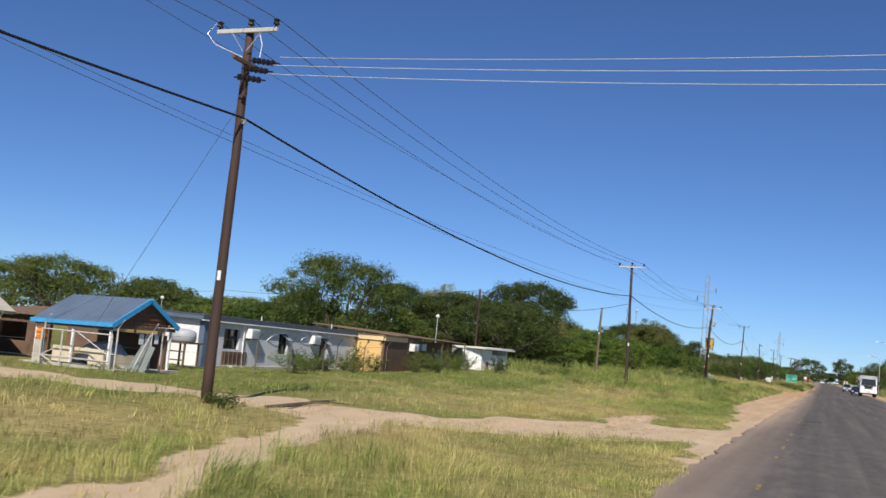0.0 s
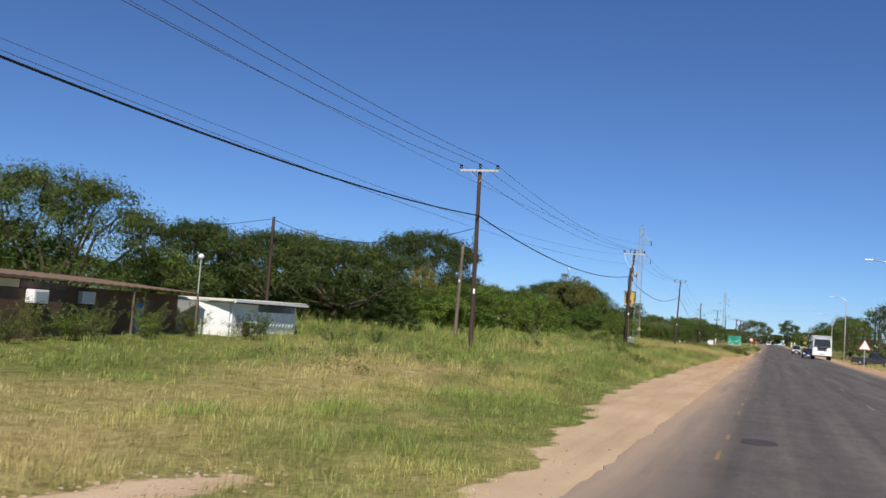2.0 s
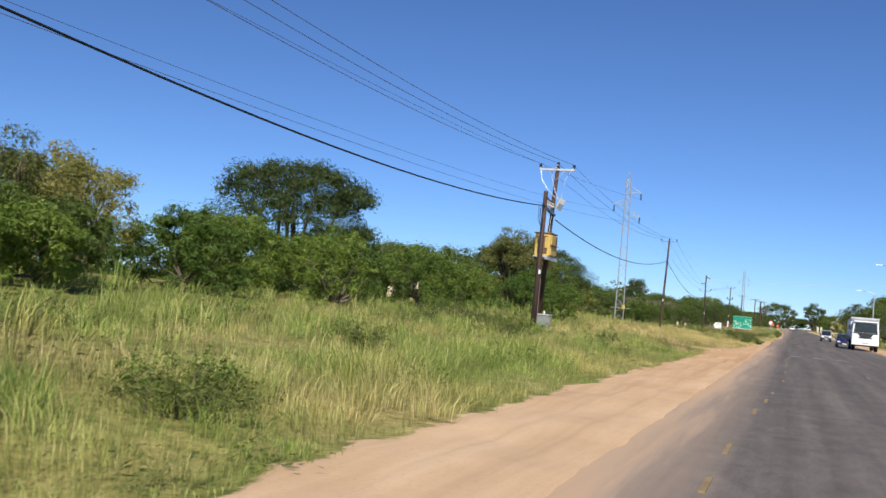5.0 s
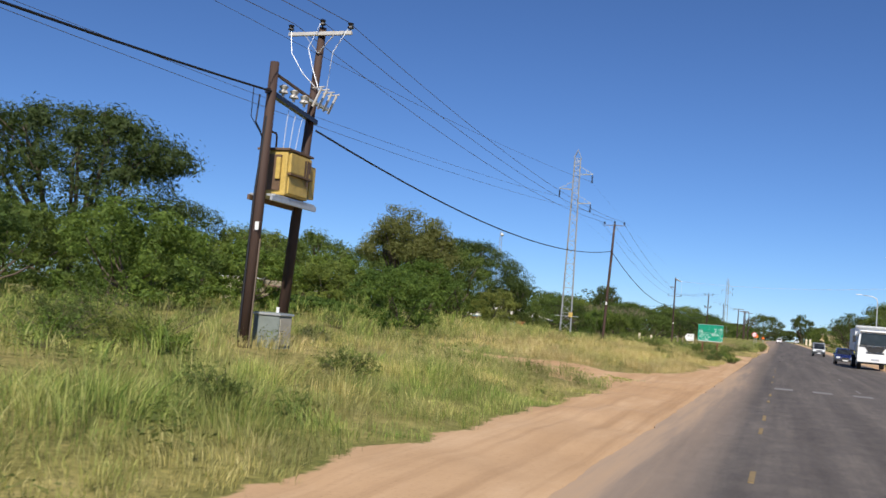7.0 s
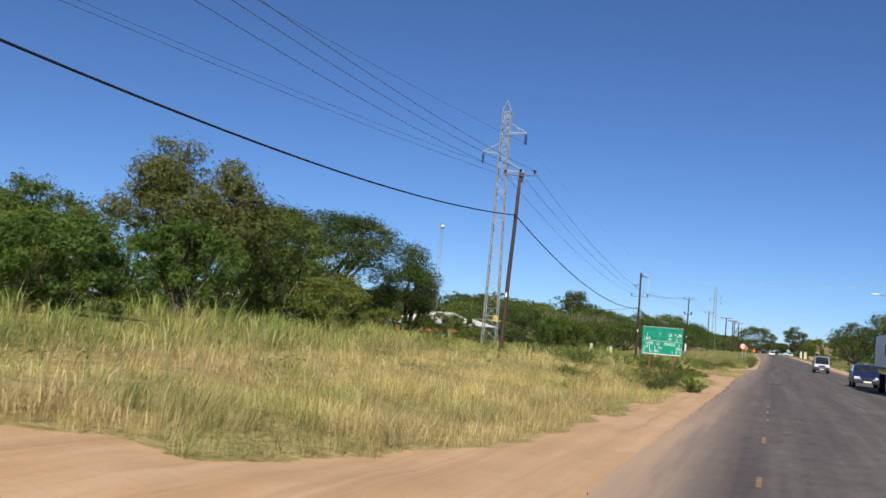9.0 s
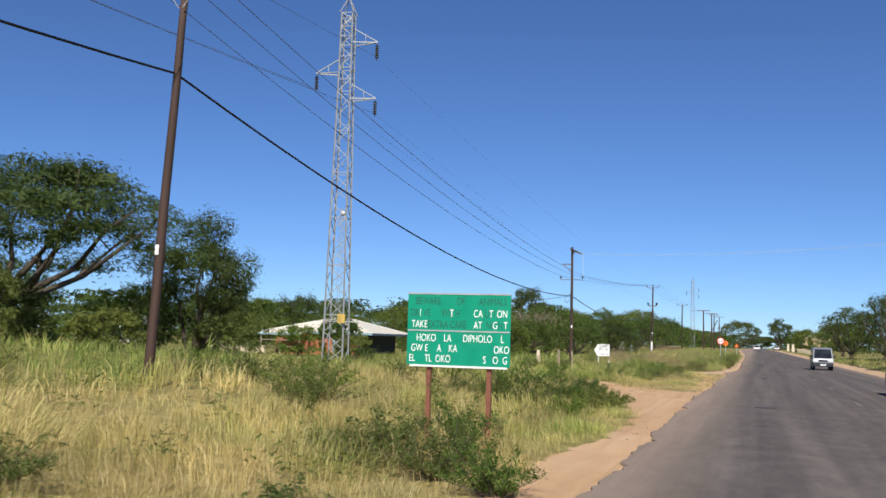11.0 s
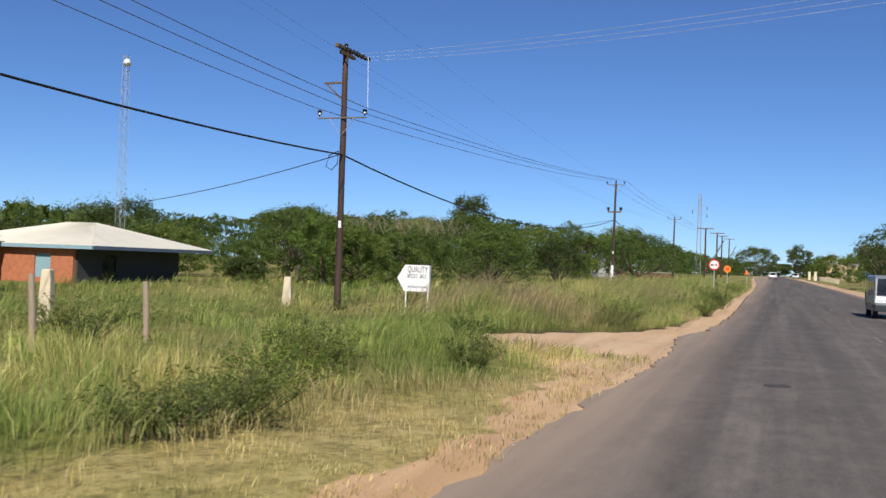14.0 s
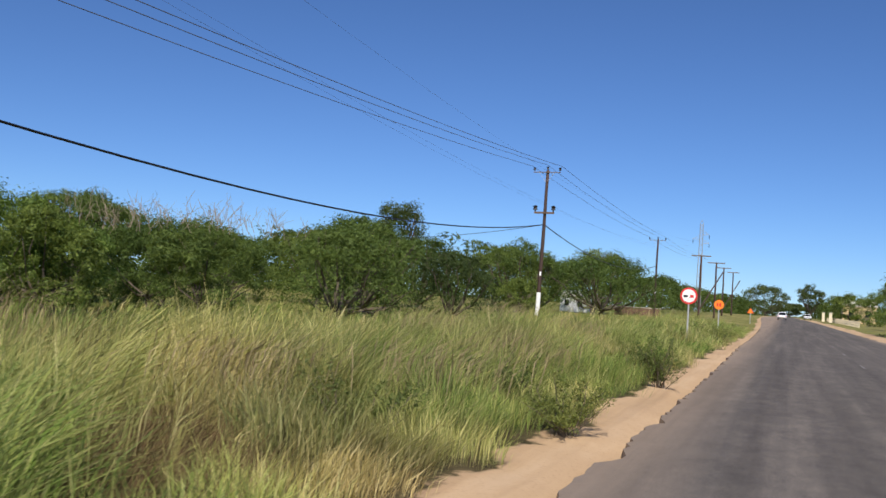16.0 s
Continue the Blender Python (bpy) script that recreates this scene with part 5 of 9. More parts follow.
def plumes():
    """Arching brown seed plumes in clumps."""
    rng = np.random.default_rng(31)
    spots = [(-6.5, 211.2, 1.0), (-7.8, 214.4, 1.15), (-6.2, 221.0, 1.05), (-4.9, 224.5, 1.0), (-9.4, 210.8, 1.0), (-5.2, 230.0, 1.0),
             (-6.6, 241.0, 1.15), (-8.4, 233.0, 1.15), (-11.6, 222.0, 1.2), (-10.0, 246.0, 1.2)]
    vs, fs = [], []
    for x, y, h in spots:
        for q in range(230):
            a = rng.uniform(0, 6.283)
            b = np.array([x + rng.normal(0, 0.6), y + rng.normal(0, 0.75), 0.0])
            b[2] = float(land(b[0], b[1])) + 0.1
            hh = h * rng.uniform(0.7, 1.15)
            lean = np.array([0.4 + rng.normal(0, 0.2), rng.normal(0.15, 0.2), 0])
            m = b + lean * hh * 0.35 + np.array([0, 0, hh * 0.72])
            e = b + lean * hh * 1.25 + np.array([0, 0, hh * (0.95 + rng.uniform(-0.1, 0.1))])
            w = np.array([math.cos(a), math.sin(a), 0]) * 0.006
            k = len(vs)
            vs += [b - w * 0.3, b + w * 0.3, m + w, m - w, e]
            fs += [(k, k + 1, k + 2), (k, k + 2, k + 3), (k + 3, k + 2, k + 4)]
    ob = new("plume_grass", array_mesh("plume_grass", np.array(vs), np.array(fs), 3, MAT_PLUME))
    tagged(ob, "arching brown seed plumes of tall verge grass", "grass", kind="stuff")


def weeds():
    """Low leafy weeds between the grass tufts."""
    rng = np.random.default_rng(37)
    pts = []
    for k in range(330):
        y = rng.uniform(48, 235)
        x = -rng.uniform(4.6, 15.0)
        if float(sandy(x, y)) > 0.1 or 124 < y < 150 and rng.random() < 0.7:
            continue
        n, r = 80, rng.uniform(0.2, 0.6)
        d = rng.normal(0, 1, (n, 3))
        q = np.stack([x + d[:, 0] * r * 0.6, y + d[:, 1] * r * 0.6, np.abs(d[:, 2]) * 0.16 + rng.uniform(0.1, 0.4) * float(tallness(x, y)) * 1.2], 1)
        q[:, 2] += land(q[:, 0], q[:, 1])
        pts.append(q)
    pts = np.concatenate(pts)
    out = np.zeros_like(pts)
    out[:, 2] = 0.6
    v, f = leaf_quads(rng, pts, out, 0.05, 2.4, 0.5)
    ob = new("leafy_weeds", array_mesh("leafy_weeds", v, f, 3, MAT_SHRUB))
    tagged(ob, "low leafy green weeds scattered in roadside grass", "weeds", kind="stuff")


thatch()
plumes()
weeds()


# ---- poles and lines ----
def insulator(g, x, y, z, s=1.0):
    """A pin insulator: a spindle with two sheds."""
    g.tube([(x, y, z), (x, y, z + 0.06 * s), (x, y, z + 0.07 * s), (x, y, z + 0.11 * s), (x, y, z + 0.12 * s), (x, y, z + 0.18 * s), (x, y, z + 0.21 * s)],
           [0.02 * s, 0.03 * s, 0.085 * s, 0.07 * s, 0.045 * s, 0.085 * s, 0.03 * s], 8)


def wood_shaft(h, r0, r1, seed, lean=(0, 0)):
    pr = random.Random(seed)
    k = 9
    pts, rad = [], []
    for i in range(k + 1):
        t = i / k
        pts.append((lean[0] * t + pr.uniform(-0.012, 0.012), lean[1] * t + pr.uniform(-0.012, 0.012), -0.3 + (h + 0.3) * t))
        rad.append((r0 + (r1 - r0) * t) * pr.uniform(0.97, 1.03))
    return Geo().tube(pts, rad, 12)


def power_pole(x, y, top, label, lean=(0, 0), arm=0.9, arm_z=None, seed=1, mat=None, r=0.115, plates=True, slim=False):
    """A wooden pole with one crossarm and three pin insulators; the origin is at its foot."""
    z0 = float(land(x, y))
    h = top - z0
    p = thing("power_pole", pose(x, y, z0), label, "utility pole", "power poles")
    part("pole", wood_shaft(h, r, r * 0.72, seed, lean), mat or MAT_POLE, p, smooth=True)
    az = (arm_z - z0) if arm_z else h - 0.12
    cx, cy = lean[0] * az / h, lean[1] * az / h
    if arm:
        part("crossarm", Geo().box((cx, cy - 0.13, az), (arm * 2 + 0.1, 0.05 if slim else 0.08, 0.045 if slim else 0.10)), MAT_POLE2 if slim else MAT_CROSSARM, p, "thin dark steel crossarm" if slim else "pale steel crossarm", 0.012)
        for s in (-1, 1):
            part("brace", Geo().bar((cx + s * 0.42, cy - 0.15, az - 0.02), (cx + s * 0.05, cy - 0.15, az - 0.5), 0.035, 0.012), MAT_GALV, p, "flat steel brace")
        for q, sx in enumerate((-arm, 0, arm)):
            g = Geo()
            insulator(g, cx + sx, cy - (0.13 if sx else 0), az + (0.05 if sx else h - az), 1.0)
            part("insulator", g, MAT_PORC, p, "dark porcelain pin insulator")
    if plates:
        part("number_plate", Geo().box((cx * 0.25 + 0.04, cy * 0.25 - r * 0.98, h * 0.33), (0.09, 0.01, 0.22)), MAT_WHITE, p, "small white tin plate")
    return p


def sag_line(name, a, b, sag, r, mat, label, n=22, group="overhead lines", sides=4):
    a, b = Vector(a), Vector(b)
    pts = [a.lerp(b, i / n) - Vector((0, 0, 4 * sag * (i / n) * (1 - i / n))) for i in range(n + 1)]
    ob = part(name, Geo().tube(pts, r, sides), mat)
    return tagged(ob, label, "power line", group)


P1 = power_pole(-12.95, 18.15, 8.75, "brown creosoted power pole with strain insulators by a dirt track", (0.05, 0.0), 0.78, seed=11, r=0.13)
P2 = power_pole(-12.65, 65.8, 8.55, "brown wooden power pole rising from tall grass", (-0.15, 0.0), 0.85, seed=12)
P4 = power_pole(-12.82, 161.7, 9.5, "leaning brown wooden power pole with thin crossarm", (0.3, 0.2), 0.75, seed=14, slim=True)
P5 = power_pole(-12.97, 211.15, 8.3, "dark power pole with two crossarms and branching cables", (-0.02, 0.0), 0.78, arm_z=6.15, seed=15, slim=True)
P6 = power_pole(-12.6, 260.85, 8.7, "dark wooden power pole with white band at foot", (0.12, 0.0), 0.7, seed=16, slim=True)
P7 = power_pole(-12.6, 308.5, 8.6, "far wooden power pole above the grass", (0, 0), 0.8, seed=17, slim=True)

# strain insulators and bracket on the first pole
for k, (dy, dz) in enumerate(((0.0, -0.35), (-0.25, -0.62), (-0.5, -0.9))):
    g = Geo()
    for q in range(5):
        g.tube([(0.22 + 0.13 * q, dy, 8.35 + dz - 0.02 * q), (0.27 + 0.13 * q, dy, 8.35 + dz - 0.02 * q)], 0.075, 8)
    g.tube([(0.1, dy, 8.35 + dz), (0.95, dy, 8.35 + dz - 0.1)], 0.02, 6)
    part("strain_insulator", g, MAT_PORC, P1, "dark strain insulator string")
part("bracket", Geo().box((0.22, -0.25, 7.85), (0.08, 1.1, 0.08)).bar((0.05, 0, 7.2), (0.22, -0.3, 7.8), 0.05), MAT_TRAFO_DK, P1, "dark steel bracket")
part("cable_clamp", Geo().box((0.14, 0, 6.55), (0.1, 0.1, 0.16)), MAT_GALV, P1, "small steel cable clamp", 0.01)
part("jumper_wire", Geo().tube([(-0.78, -0.13, 8.95), (-0.95, -0.3, 8.6), (-0.75, -0.2, 8.35), (-0.35, 0, 8.2), (0.1, 0, 8.0)], 0.012, 5), MAT_WIREW, P1, "bright looped jumper wire")
part("jumper_wire", Geo().tube([(0.4, -0.13, 8.6), (0.55, -0.2, 8.3), (0.52, -0.2, 8.0)], 0.012, 5), MAT_WIREW, P1, "bright looped jumper wire")

# tee-off on the fifth pole
part("upper_crossarm", Geo().box((0, -0.14, 8.2), (0.12, 1.1, 0.1)).box((0.0, 0.1, 8.05), (0.1, 1.0, 0.1)), MAT_TRAFO_DK, P5, "dark upper crossarm")
for s in (-0.45, 0.0, 0.45):
    g = Geo().tube([(0.1, s, 8.14), (0.62, s, 7.92)], 0.02, 6)
    for q in range(4):
        g.tube([(0.18 + 0.12 * q, s, 8.12 - 0.05 * q), (0.23 + 0.12 * q, s, 8.1 - 0.05 * q)], 0.07, 8)
    part("strain_insulator", g, MAT_PORC, P5, "dark strain insulator string")
part("side_arm", Geo().box((-0.35, -0.05, 7.15), (0.7, 0.06, 0.06)).bar((-0.6, -0.05, 7.1), (-0.05, -0.05, 6.6), 0.04), MAT_TRAFO_DK, P5, "small dark steel side arm")
part("drop_wire", Geo().tube([(0.75, 0.0, 7.95), (0.78, 0.02, 6.5), (0.8, 0.0, 6.3)], 0.012, 5), MAT_WIREW, P5, "bright vertical drop wire")
part("cable_loop", Geo().tube([(-0.1, -0.1, 5.0), (-0.4, -0.15, 4.85), (-0.5, -0.15, 4.5), (-0.3, -0.12, 4.4), (-0.12, -0.12, 4.6), (-0.1, -0.12, 4.95)], 0.016, 5), MAT_CABLE, P5, "black slack cable loop")
# second arm on the sixth pole, white band
part("lower_crossarm", Geo().box((0.08, -0.14, 6.05), (1.1, 0.08, 0.1)), MAT_TRAFO_DK, P6, "dark lower crossarm")
for s in (-0.5, 0.5):
    g = Geo()
    insulator(g, 0.08 + s, -0.14, 6.1, 1.6)
    part("insulator", g, MAT_PORC, P6)
part("white_band", Geo().tube([(0, 0, 0.5), (0.02, 0, 1.75)], 0.119, 12), MAT_WHITE, P6, "white painted band")

# far poles with tall tee crossarms and a stay strut
for k, (x, y, top) in enumerate(((-10.6, 336, 8.1), (-9.8, 352, 8.0), (-10.6, 382, 8.4), (-10.4, 408, 8.6))):
    fp = thing("power_pole", pose(x, y, float(land(x, y))), "far wooden pole with a flat crossarm", "utility pole", "power poles")
    part("pole", wood_shaft(top, 0.15, 0.11, 30 + k), MAT_POLE, fp, smooth=True)
    part("crossarm", Geo().box((0, -0.12, top - 0.1), (2.4, 0.1, 0.14)), MAT_POLE2, fp)
    if k == 0 or k == 2:
        part("strut", Geo().tube([(0.1, 0, 1.2), (2.4, 6.0 if k == 0 else 8.0, top * 0.78)], 0.08, 8), MAT_POLE, fp, "slanted stay strut")

# plain poles without wires on them
g = thing("stub_pole", pose(-17.75, 78.9, float(land(-17.75, 78.9))), "weathered bare wooden stub pole among bushes", "utility pole")
part("pole", wood_shaft(6.2 - float(land(-17.75, 78.9)), 0.11, 0.085, 40, (0.1, 0)), MAT_POLE2, g, smooth=True)
part("number_plate", Geo().box((0.05, -0.105, 3.3), (0.08, 0.01, 0.16)), MAT_WHITE, g, "small white tin plate")
g = thing("service_pole", pose(-25.5, 70.2, float(land(-25.5, 70.2))), "dark short service pole behind the thicket", "utility pole")
part("pole", wood_shaft(6.5 - float(land(-25.5, 70.2)), 0.10, 0.08, 41), MAT_POLE, g, smooth=True)
g = thing("service_pole", pose(-51.0, 72, float(land(-51, 72))), "dark short service pole behind the houses", "utility pole")
part("pole", wood_shaft(5.0, 0.10, 0.08, 42), MAT_POLE, g, smooth=True)
g = power_pole(15.0, 21.2, 8.8, "wooden power pole across the road", (0, 0), 0.8, seed=43)

# the transformer on two poles
TZ = float(land(-12.3, 111.5))
TR = thing("transformer_mount", pose(-12.3, 111.5, TZ), "yellow pole-mounted transformer hung between two brown wooden poles", "transformer")
part("pole", Geo().tube([(0.0, -1.3, -0.3), (0.06, -1.27, 3.5), (0.12, -1.25, 7.5 - TZ)], [0.15, 0.135, 0.11], 12), MAT_POLE, TR, "brown wooden pole", smooth=True)
part("pole", Geo().tube([(-0.45, 1.2, -0.3), (-0.25, 1.2, 3.5), (0.0, 1.25, 9.15 - TZ)], [0.15, 0.135, 0.10], 12), MAT_POLE, TR, "taller brown wooden pole", smooth=True)
TK = 4.85 - TZ
tank = part("tank", Geo().box((0.0, -0.08, TK), (0.8, 1.2, 1.12)), MAT_TRAFO, TR, "faded yellow steel tank with rust stains", 0.04)
part("upper_panel", Geo().box((0.43, -0.08, TK + 0.26), (0.1, 1.08, 0.5)), MAT_TRAFO, tank, "", 0.03)
part("lower_panel", Geo().box((0.41, -0.08, TK - 0.3), (0.05, 1.0, 0.42)), MAT_TRAFO, tank, "", 0.02)
part("panel_ledge", Geo().box((0.44, -0.08, TK - 0.02), (0.14, 1.12, 0.05)), MAT_TRAFO_DK, tank, "rusty ledge", 0.01)
part("end_panel", Geo().box((0.0, -0.7, TK), (0.5, 0.06, 0.9)), MAT_TRAFO_DK, tank, "brown stained end plate", 0.02)
part("end_valve", Geo().box((0.2, -0.75, TK + 0.1), (0.12, 0.08, 0.55)), MAT_TRAFO, tank, "yellow valve cover", 0.02)
for k, (yy, zz, hh) in enumerate(((0.12, 0.22, 0.42), (0.26, 0.12, 0.66), (0.36, 0.28, 0.3))):
    part("rust_streak", Geo().box((0.485, yy, TK + zz), (0.006, 0.09 + 0.03 * (k % 2), hh)), MAT_TRAFO_DK, tank, "brown rust streak", 0.002)
part("control_box", Geo().box((0.2, 0.74, TK - 0.05), (0.36, 0.3, 0.85)), MAT_TRAFO, TR, "small yellow cable box", 0.02)
part("lid", Geo().box((0.0, -0.08, TK + 0.59), (0.92, 1.3, 0.06)), MAT_TRAFO_DK, tank, "rusty lid", 0.01)
for k in range(3):
    part("lead_wire", Geo().tube([(0.05, -0.35 + 0.3 * k, TK + 0.62), (0.05, -0.3 + 0.35 * k, 6.2 - TZ), (0.05, -0.2 + 0.4 * k, 6.75 - TZ)], 0.009, 5), MAT_WIREW, TR, "thin bright lead wire")
part("conduit", Geo().tube([(-0.1, -0.45, TK + 0.62), (-0.1, -0.45, TK + 0.95), (-0.1, -0.5, TK + 1.02), (-0.1, -0.78, TK + 1.02), (-0.1, -0.83, TK + 0.95), (-0.1, -0.83, TK + 0.5)], 0.026, 8), MAT_TRAFO_DK, TR, "bent steel conduit")
part("platform", Geo().box((0.02, -0.05, TK - 0.62), (0.72, 2.1, 0.06)), MAT_GALV, TR, "grey channel platform", 0.01)
for xx in (-0.3, 0.34):
    part("channel", Geo().box((xx, -0.05, TK - 0.7), (0.07, 2.3, 0.13)), MAT_GALV if xx > 0 else MAT_TRAFO_DK, TR, "steel support channel", 0.008)
part("cross_beam", Geo().bar((0.08, -1.4, 6.75 - TZ), (-0.02, 1.35, 6.55 - TZ), 0.14, 0.12), MAT_PORC, TR, "dark cross beam")
part("upper_beam", Geo().bar((0.1, -1.3, 7.25 - TZ), (-0.02, 1.3, 7.1 - TZ), 0.06), MAT_TRAFO_DK, TR)
for k in range(3):
    g = Geo()
    insulator(g, 0.05, -0.6 + 0.55 * k, 6.78 - TZ, 1.5)
    part("bushing", g, MAT_CROSSARM, TR, "pale ceramic bushing")
fuse = part("fuse_rack", Geo().box((0.12, 1.15, 7.0 - TZ), (0.1, 1.1, 0.08)), MAT_GALV, TR, "pale fuse rack")
for k in range(4):
    s = -0.45 + 0.3 * k
    part("fuse", Geo().tube([(0.2, 1.15 + s, 6.85 - TZ), (0.42, 1.15 + s, 7.35 - TZ)], 0.035, 8).tube([(0.15, 1.15 + s, 7.35 - TZ), (0.5, 1.15 + s, 7.38 - TZ)], 0.02, 6), MAT_CROSSARM, fuse, "pale drop-out fuse")
arm = part("crossarm", Geo().box((0.0, 1.12, 8.95 - TZ), (1.9, 0.09, 0.1)), MAT_CROSSARM, TR, "pale steel crossarm", 0.012)
for s in (-1, 1):
    part("brace", Geo().bar((s * 0.45, 1.1, 8.92 - TZ), (0.0, 1.1, 8.4 - TZ), 0.035, 0.012), MAT_GALV, TR)
for sx in (-0.9, 0.05, 0.9):
    g = Geo()
    insulator(g, sx, 1.12, 9.0 - TZ + (0.12 if abs(sx) < 0.5 else 0), 1.1)
    part("insulator", g, MAT_PORC, TR, "dark porcelain pin insulator")
part("jumper_wire", Geo().tube([(-0.9, 1.1, 9.15 - TZ), (-0.75, 1.0, 8.4 - TZ), (-0.3, 0.9, 7.8 - TZ), (0.2, 1.1, 7.3 - TZ)], 0.013, 5), MAT_WIREW, TR, "bright jumper wire")
part("jumper_wire", Geo().tube([(0.05, 1.0, 9.2 - TZ), (-0.2, 0.9, 8.5 - TZ), (0.0, 0.9, 7.9 - TZ), (0.25, 0.9, 7.3 - TZ)], 0.013, 5), MAT_WIREW, TR, "bright jumper wire")
part("jumper_wire", Geo().tube([(0.9, 1.1, 9.15 - TZ), (0.5, 1.0, 8.4 - TZ), (0.3, 1.2, 7.4 - TZ)], 0.013, 5), MAT_WIREW, TR, "bright jumper wire")
part("cable_loop", Geo().tube([(0.0, -1.6, 6.6 - TZ), (0.05, -1.75, 5.9 - TZ), (0.08, -1.6, 5.75 - TZ), (0.05, -1.4, 5.6 - TZ)], 0.02, 5)
     .tube([(0.0, -1.9, 6.7 - TZ), (0.0, -1.9, 6.0 - TZ), (0.02, -1.45, 5.7 - TZ)], 0.012, 5), MAT_CABLE, TR, "black slack cables")
part("earth_conduit", Geo().tube([(0.16, -1.3, 0.0), (0.2, -1.28, 2.6)], 0.022, 6), MAT_POLE2, TR, "thin brown earth conduit")
part("down_cable", Geo().tube([(-0.05, -1.45, 0.2), (0.0, -1.42, 3.6), (0.1, -1.36, 5.6)], 0.03, 6), MAT_CABLE, TR, "black down cable")
part("number_plate", Geo().box((0.16, -1.43, 2.9), (0.1, 0.01, 0.2)), MAT_WHITE, TR, "small white tin plate")
K = thing("meter_kiosk", pose(-12.05, 111.1, TZ), "low grey steel meter kiosk at the foot of transformer poles", "electrical box")
part("cabinet", Geo().box((0, 0, 0.39), (0.72, 0.65, 0.9)), MAT_KIOSK, K, "", 0.02)
part("lid", Geo().box((0, 0, 0.795), (0.8, 0.72, 0.05)), MAT_GALV, K, "", 0.01)
part("door", Geo().box((0.37, 0, 0.38), (0.02, 0.55, 0.68)), MAT_CONC, K, "grey door", 0.006)
part("vent_pipe", Geo().tube([(0.0, 0.2, 0.8), (0.0, 0.2, 0.98)], 0.04, 8), MAT_WHITE, K, "white vent pipe")

# medium-voltage conductors
TOPS = [(-12.9, -40, 9.0), (-12.9, 18.15, 8.82), (-12.8, 65.67, 8.62), (-12.3, 112.62, 9.2), (-12.7, 161.75, 9.6), (-12.99, 211.0, 6.4), (-12.48, 260.7, 8.85), (-12.6, 308.4, 8.75), (-10.6, 336, 8.2)]
for a, b in zip(TOPS, TOPS[1:]):
    for s in (-0.82, 0.0, 0.82):
        e0 = (a[0] + s, a[1], a[2] + (0.12 if s == 0 else 0.05))
        e1 = (b[0] + s, b[1], b[2] + (0.12 if s == 0 else 0.05))
        sag_line("power_line", e0, e1, 0.3 if a[1] > 210 else 0.75, 0.011, MAT_WIRE, "thin bare aluminium overhead conductor")
# bundled low-voltage cable
ABC = [(-12.8, -40, 6.6), (-12.78, 18.1, 6.55), (-12.7, 65.7, 6.42), (-12.15, 110.2, 6.75)]
ABC2 = [(-12.2, 112.7, 6.3), (-12.6, 161.8, 7.4), (-12.95, 211.1, 5.0), (-12.5, 260.8, 5.75), (-12.6, 308.5, 5.9)]
for run in (ABC, ABC2):
    for k, (a, b) in enumerate(zip(run, run[1:])):
        sag_line("bundled_cable", a, b, 0.93 if run is ABC else (1.1, 1.18, 1.38, 1.15)[k], 0.027, MAT_CABLE, "black twisted low-voltage overhead cable", sides=6)
# service drops
sag_line("service_cable", (-12.75, 65.8, 5.9), (-25.5, 70.2, 6.35), 0.95, 0.016, MAT_CABLE, "black service cable sagging to a back pole", sides=5)
sag_line("service_cable", (-25.5, 70.2, 6.4), (-51.0, 72.0, 5.0), 0.5, 0.014, MAT_CABLE, "black service cable behind the houses", sides=5)
sag_line("service_cable", (-51, 72, 4.9), (-75, 70, 4.6), 0.5, 0.014, MAT_CABLE, "black service cable behind the houses", sides=5)
sag_line("service_cable", (-13.1, 211.1, 5.0), (-38.0, 228.0, 4.15), 0.4, 0.016, MAT_CABLE, "black service cable to the cream roofed house", sides=5)
sag_line("service_cable", (-12.5, 260.85, 5.75), (-30, 262, 4.6), 0.5, 0.014, MAT_CABLE, "black service cable into the bushes", sides=5)
part("loop", Geo().tube([(-0.15, 0, 5.4), (-0.28, 0, 5.1), (-0.2, 0, 4.7), (-0.3, 0, 4.45), (-0.15, 0, 4.3)], 0.018, 5), MAT_CABLE, P2, "black slack cable tail")
# lines over the road from the first pole
for k, (dy, dz) in enumerate(((0.0, 0.0), (-0.25, -0.27), (-0.5, -0.55))):
    sag_line("power_line", (-12.0, 18.15 + dy, 8.0 + dz), (15.0 - 0.1, 21.2 + (k - 1) * 0.4, 8.75 - 0.28 * k), 0.3, 0.008, MAT_WIREW, "bright bare conductor strung over the road")
sag_line("guy_wire", (-13.0, 18.2, 6.9), (-18.5, 19.5, 0.0), 0.0, 0.008, MAT_WIRE, "thin steel guy wire to the ground", 4)


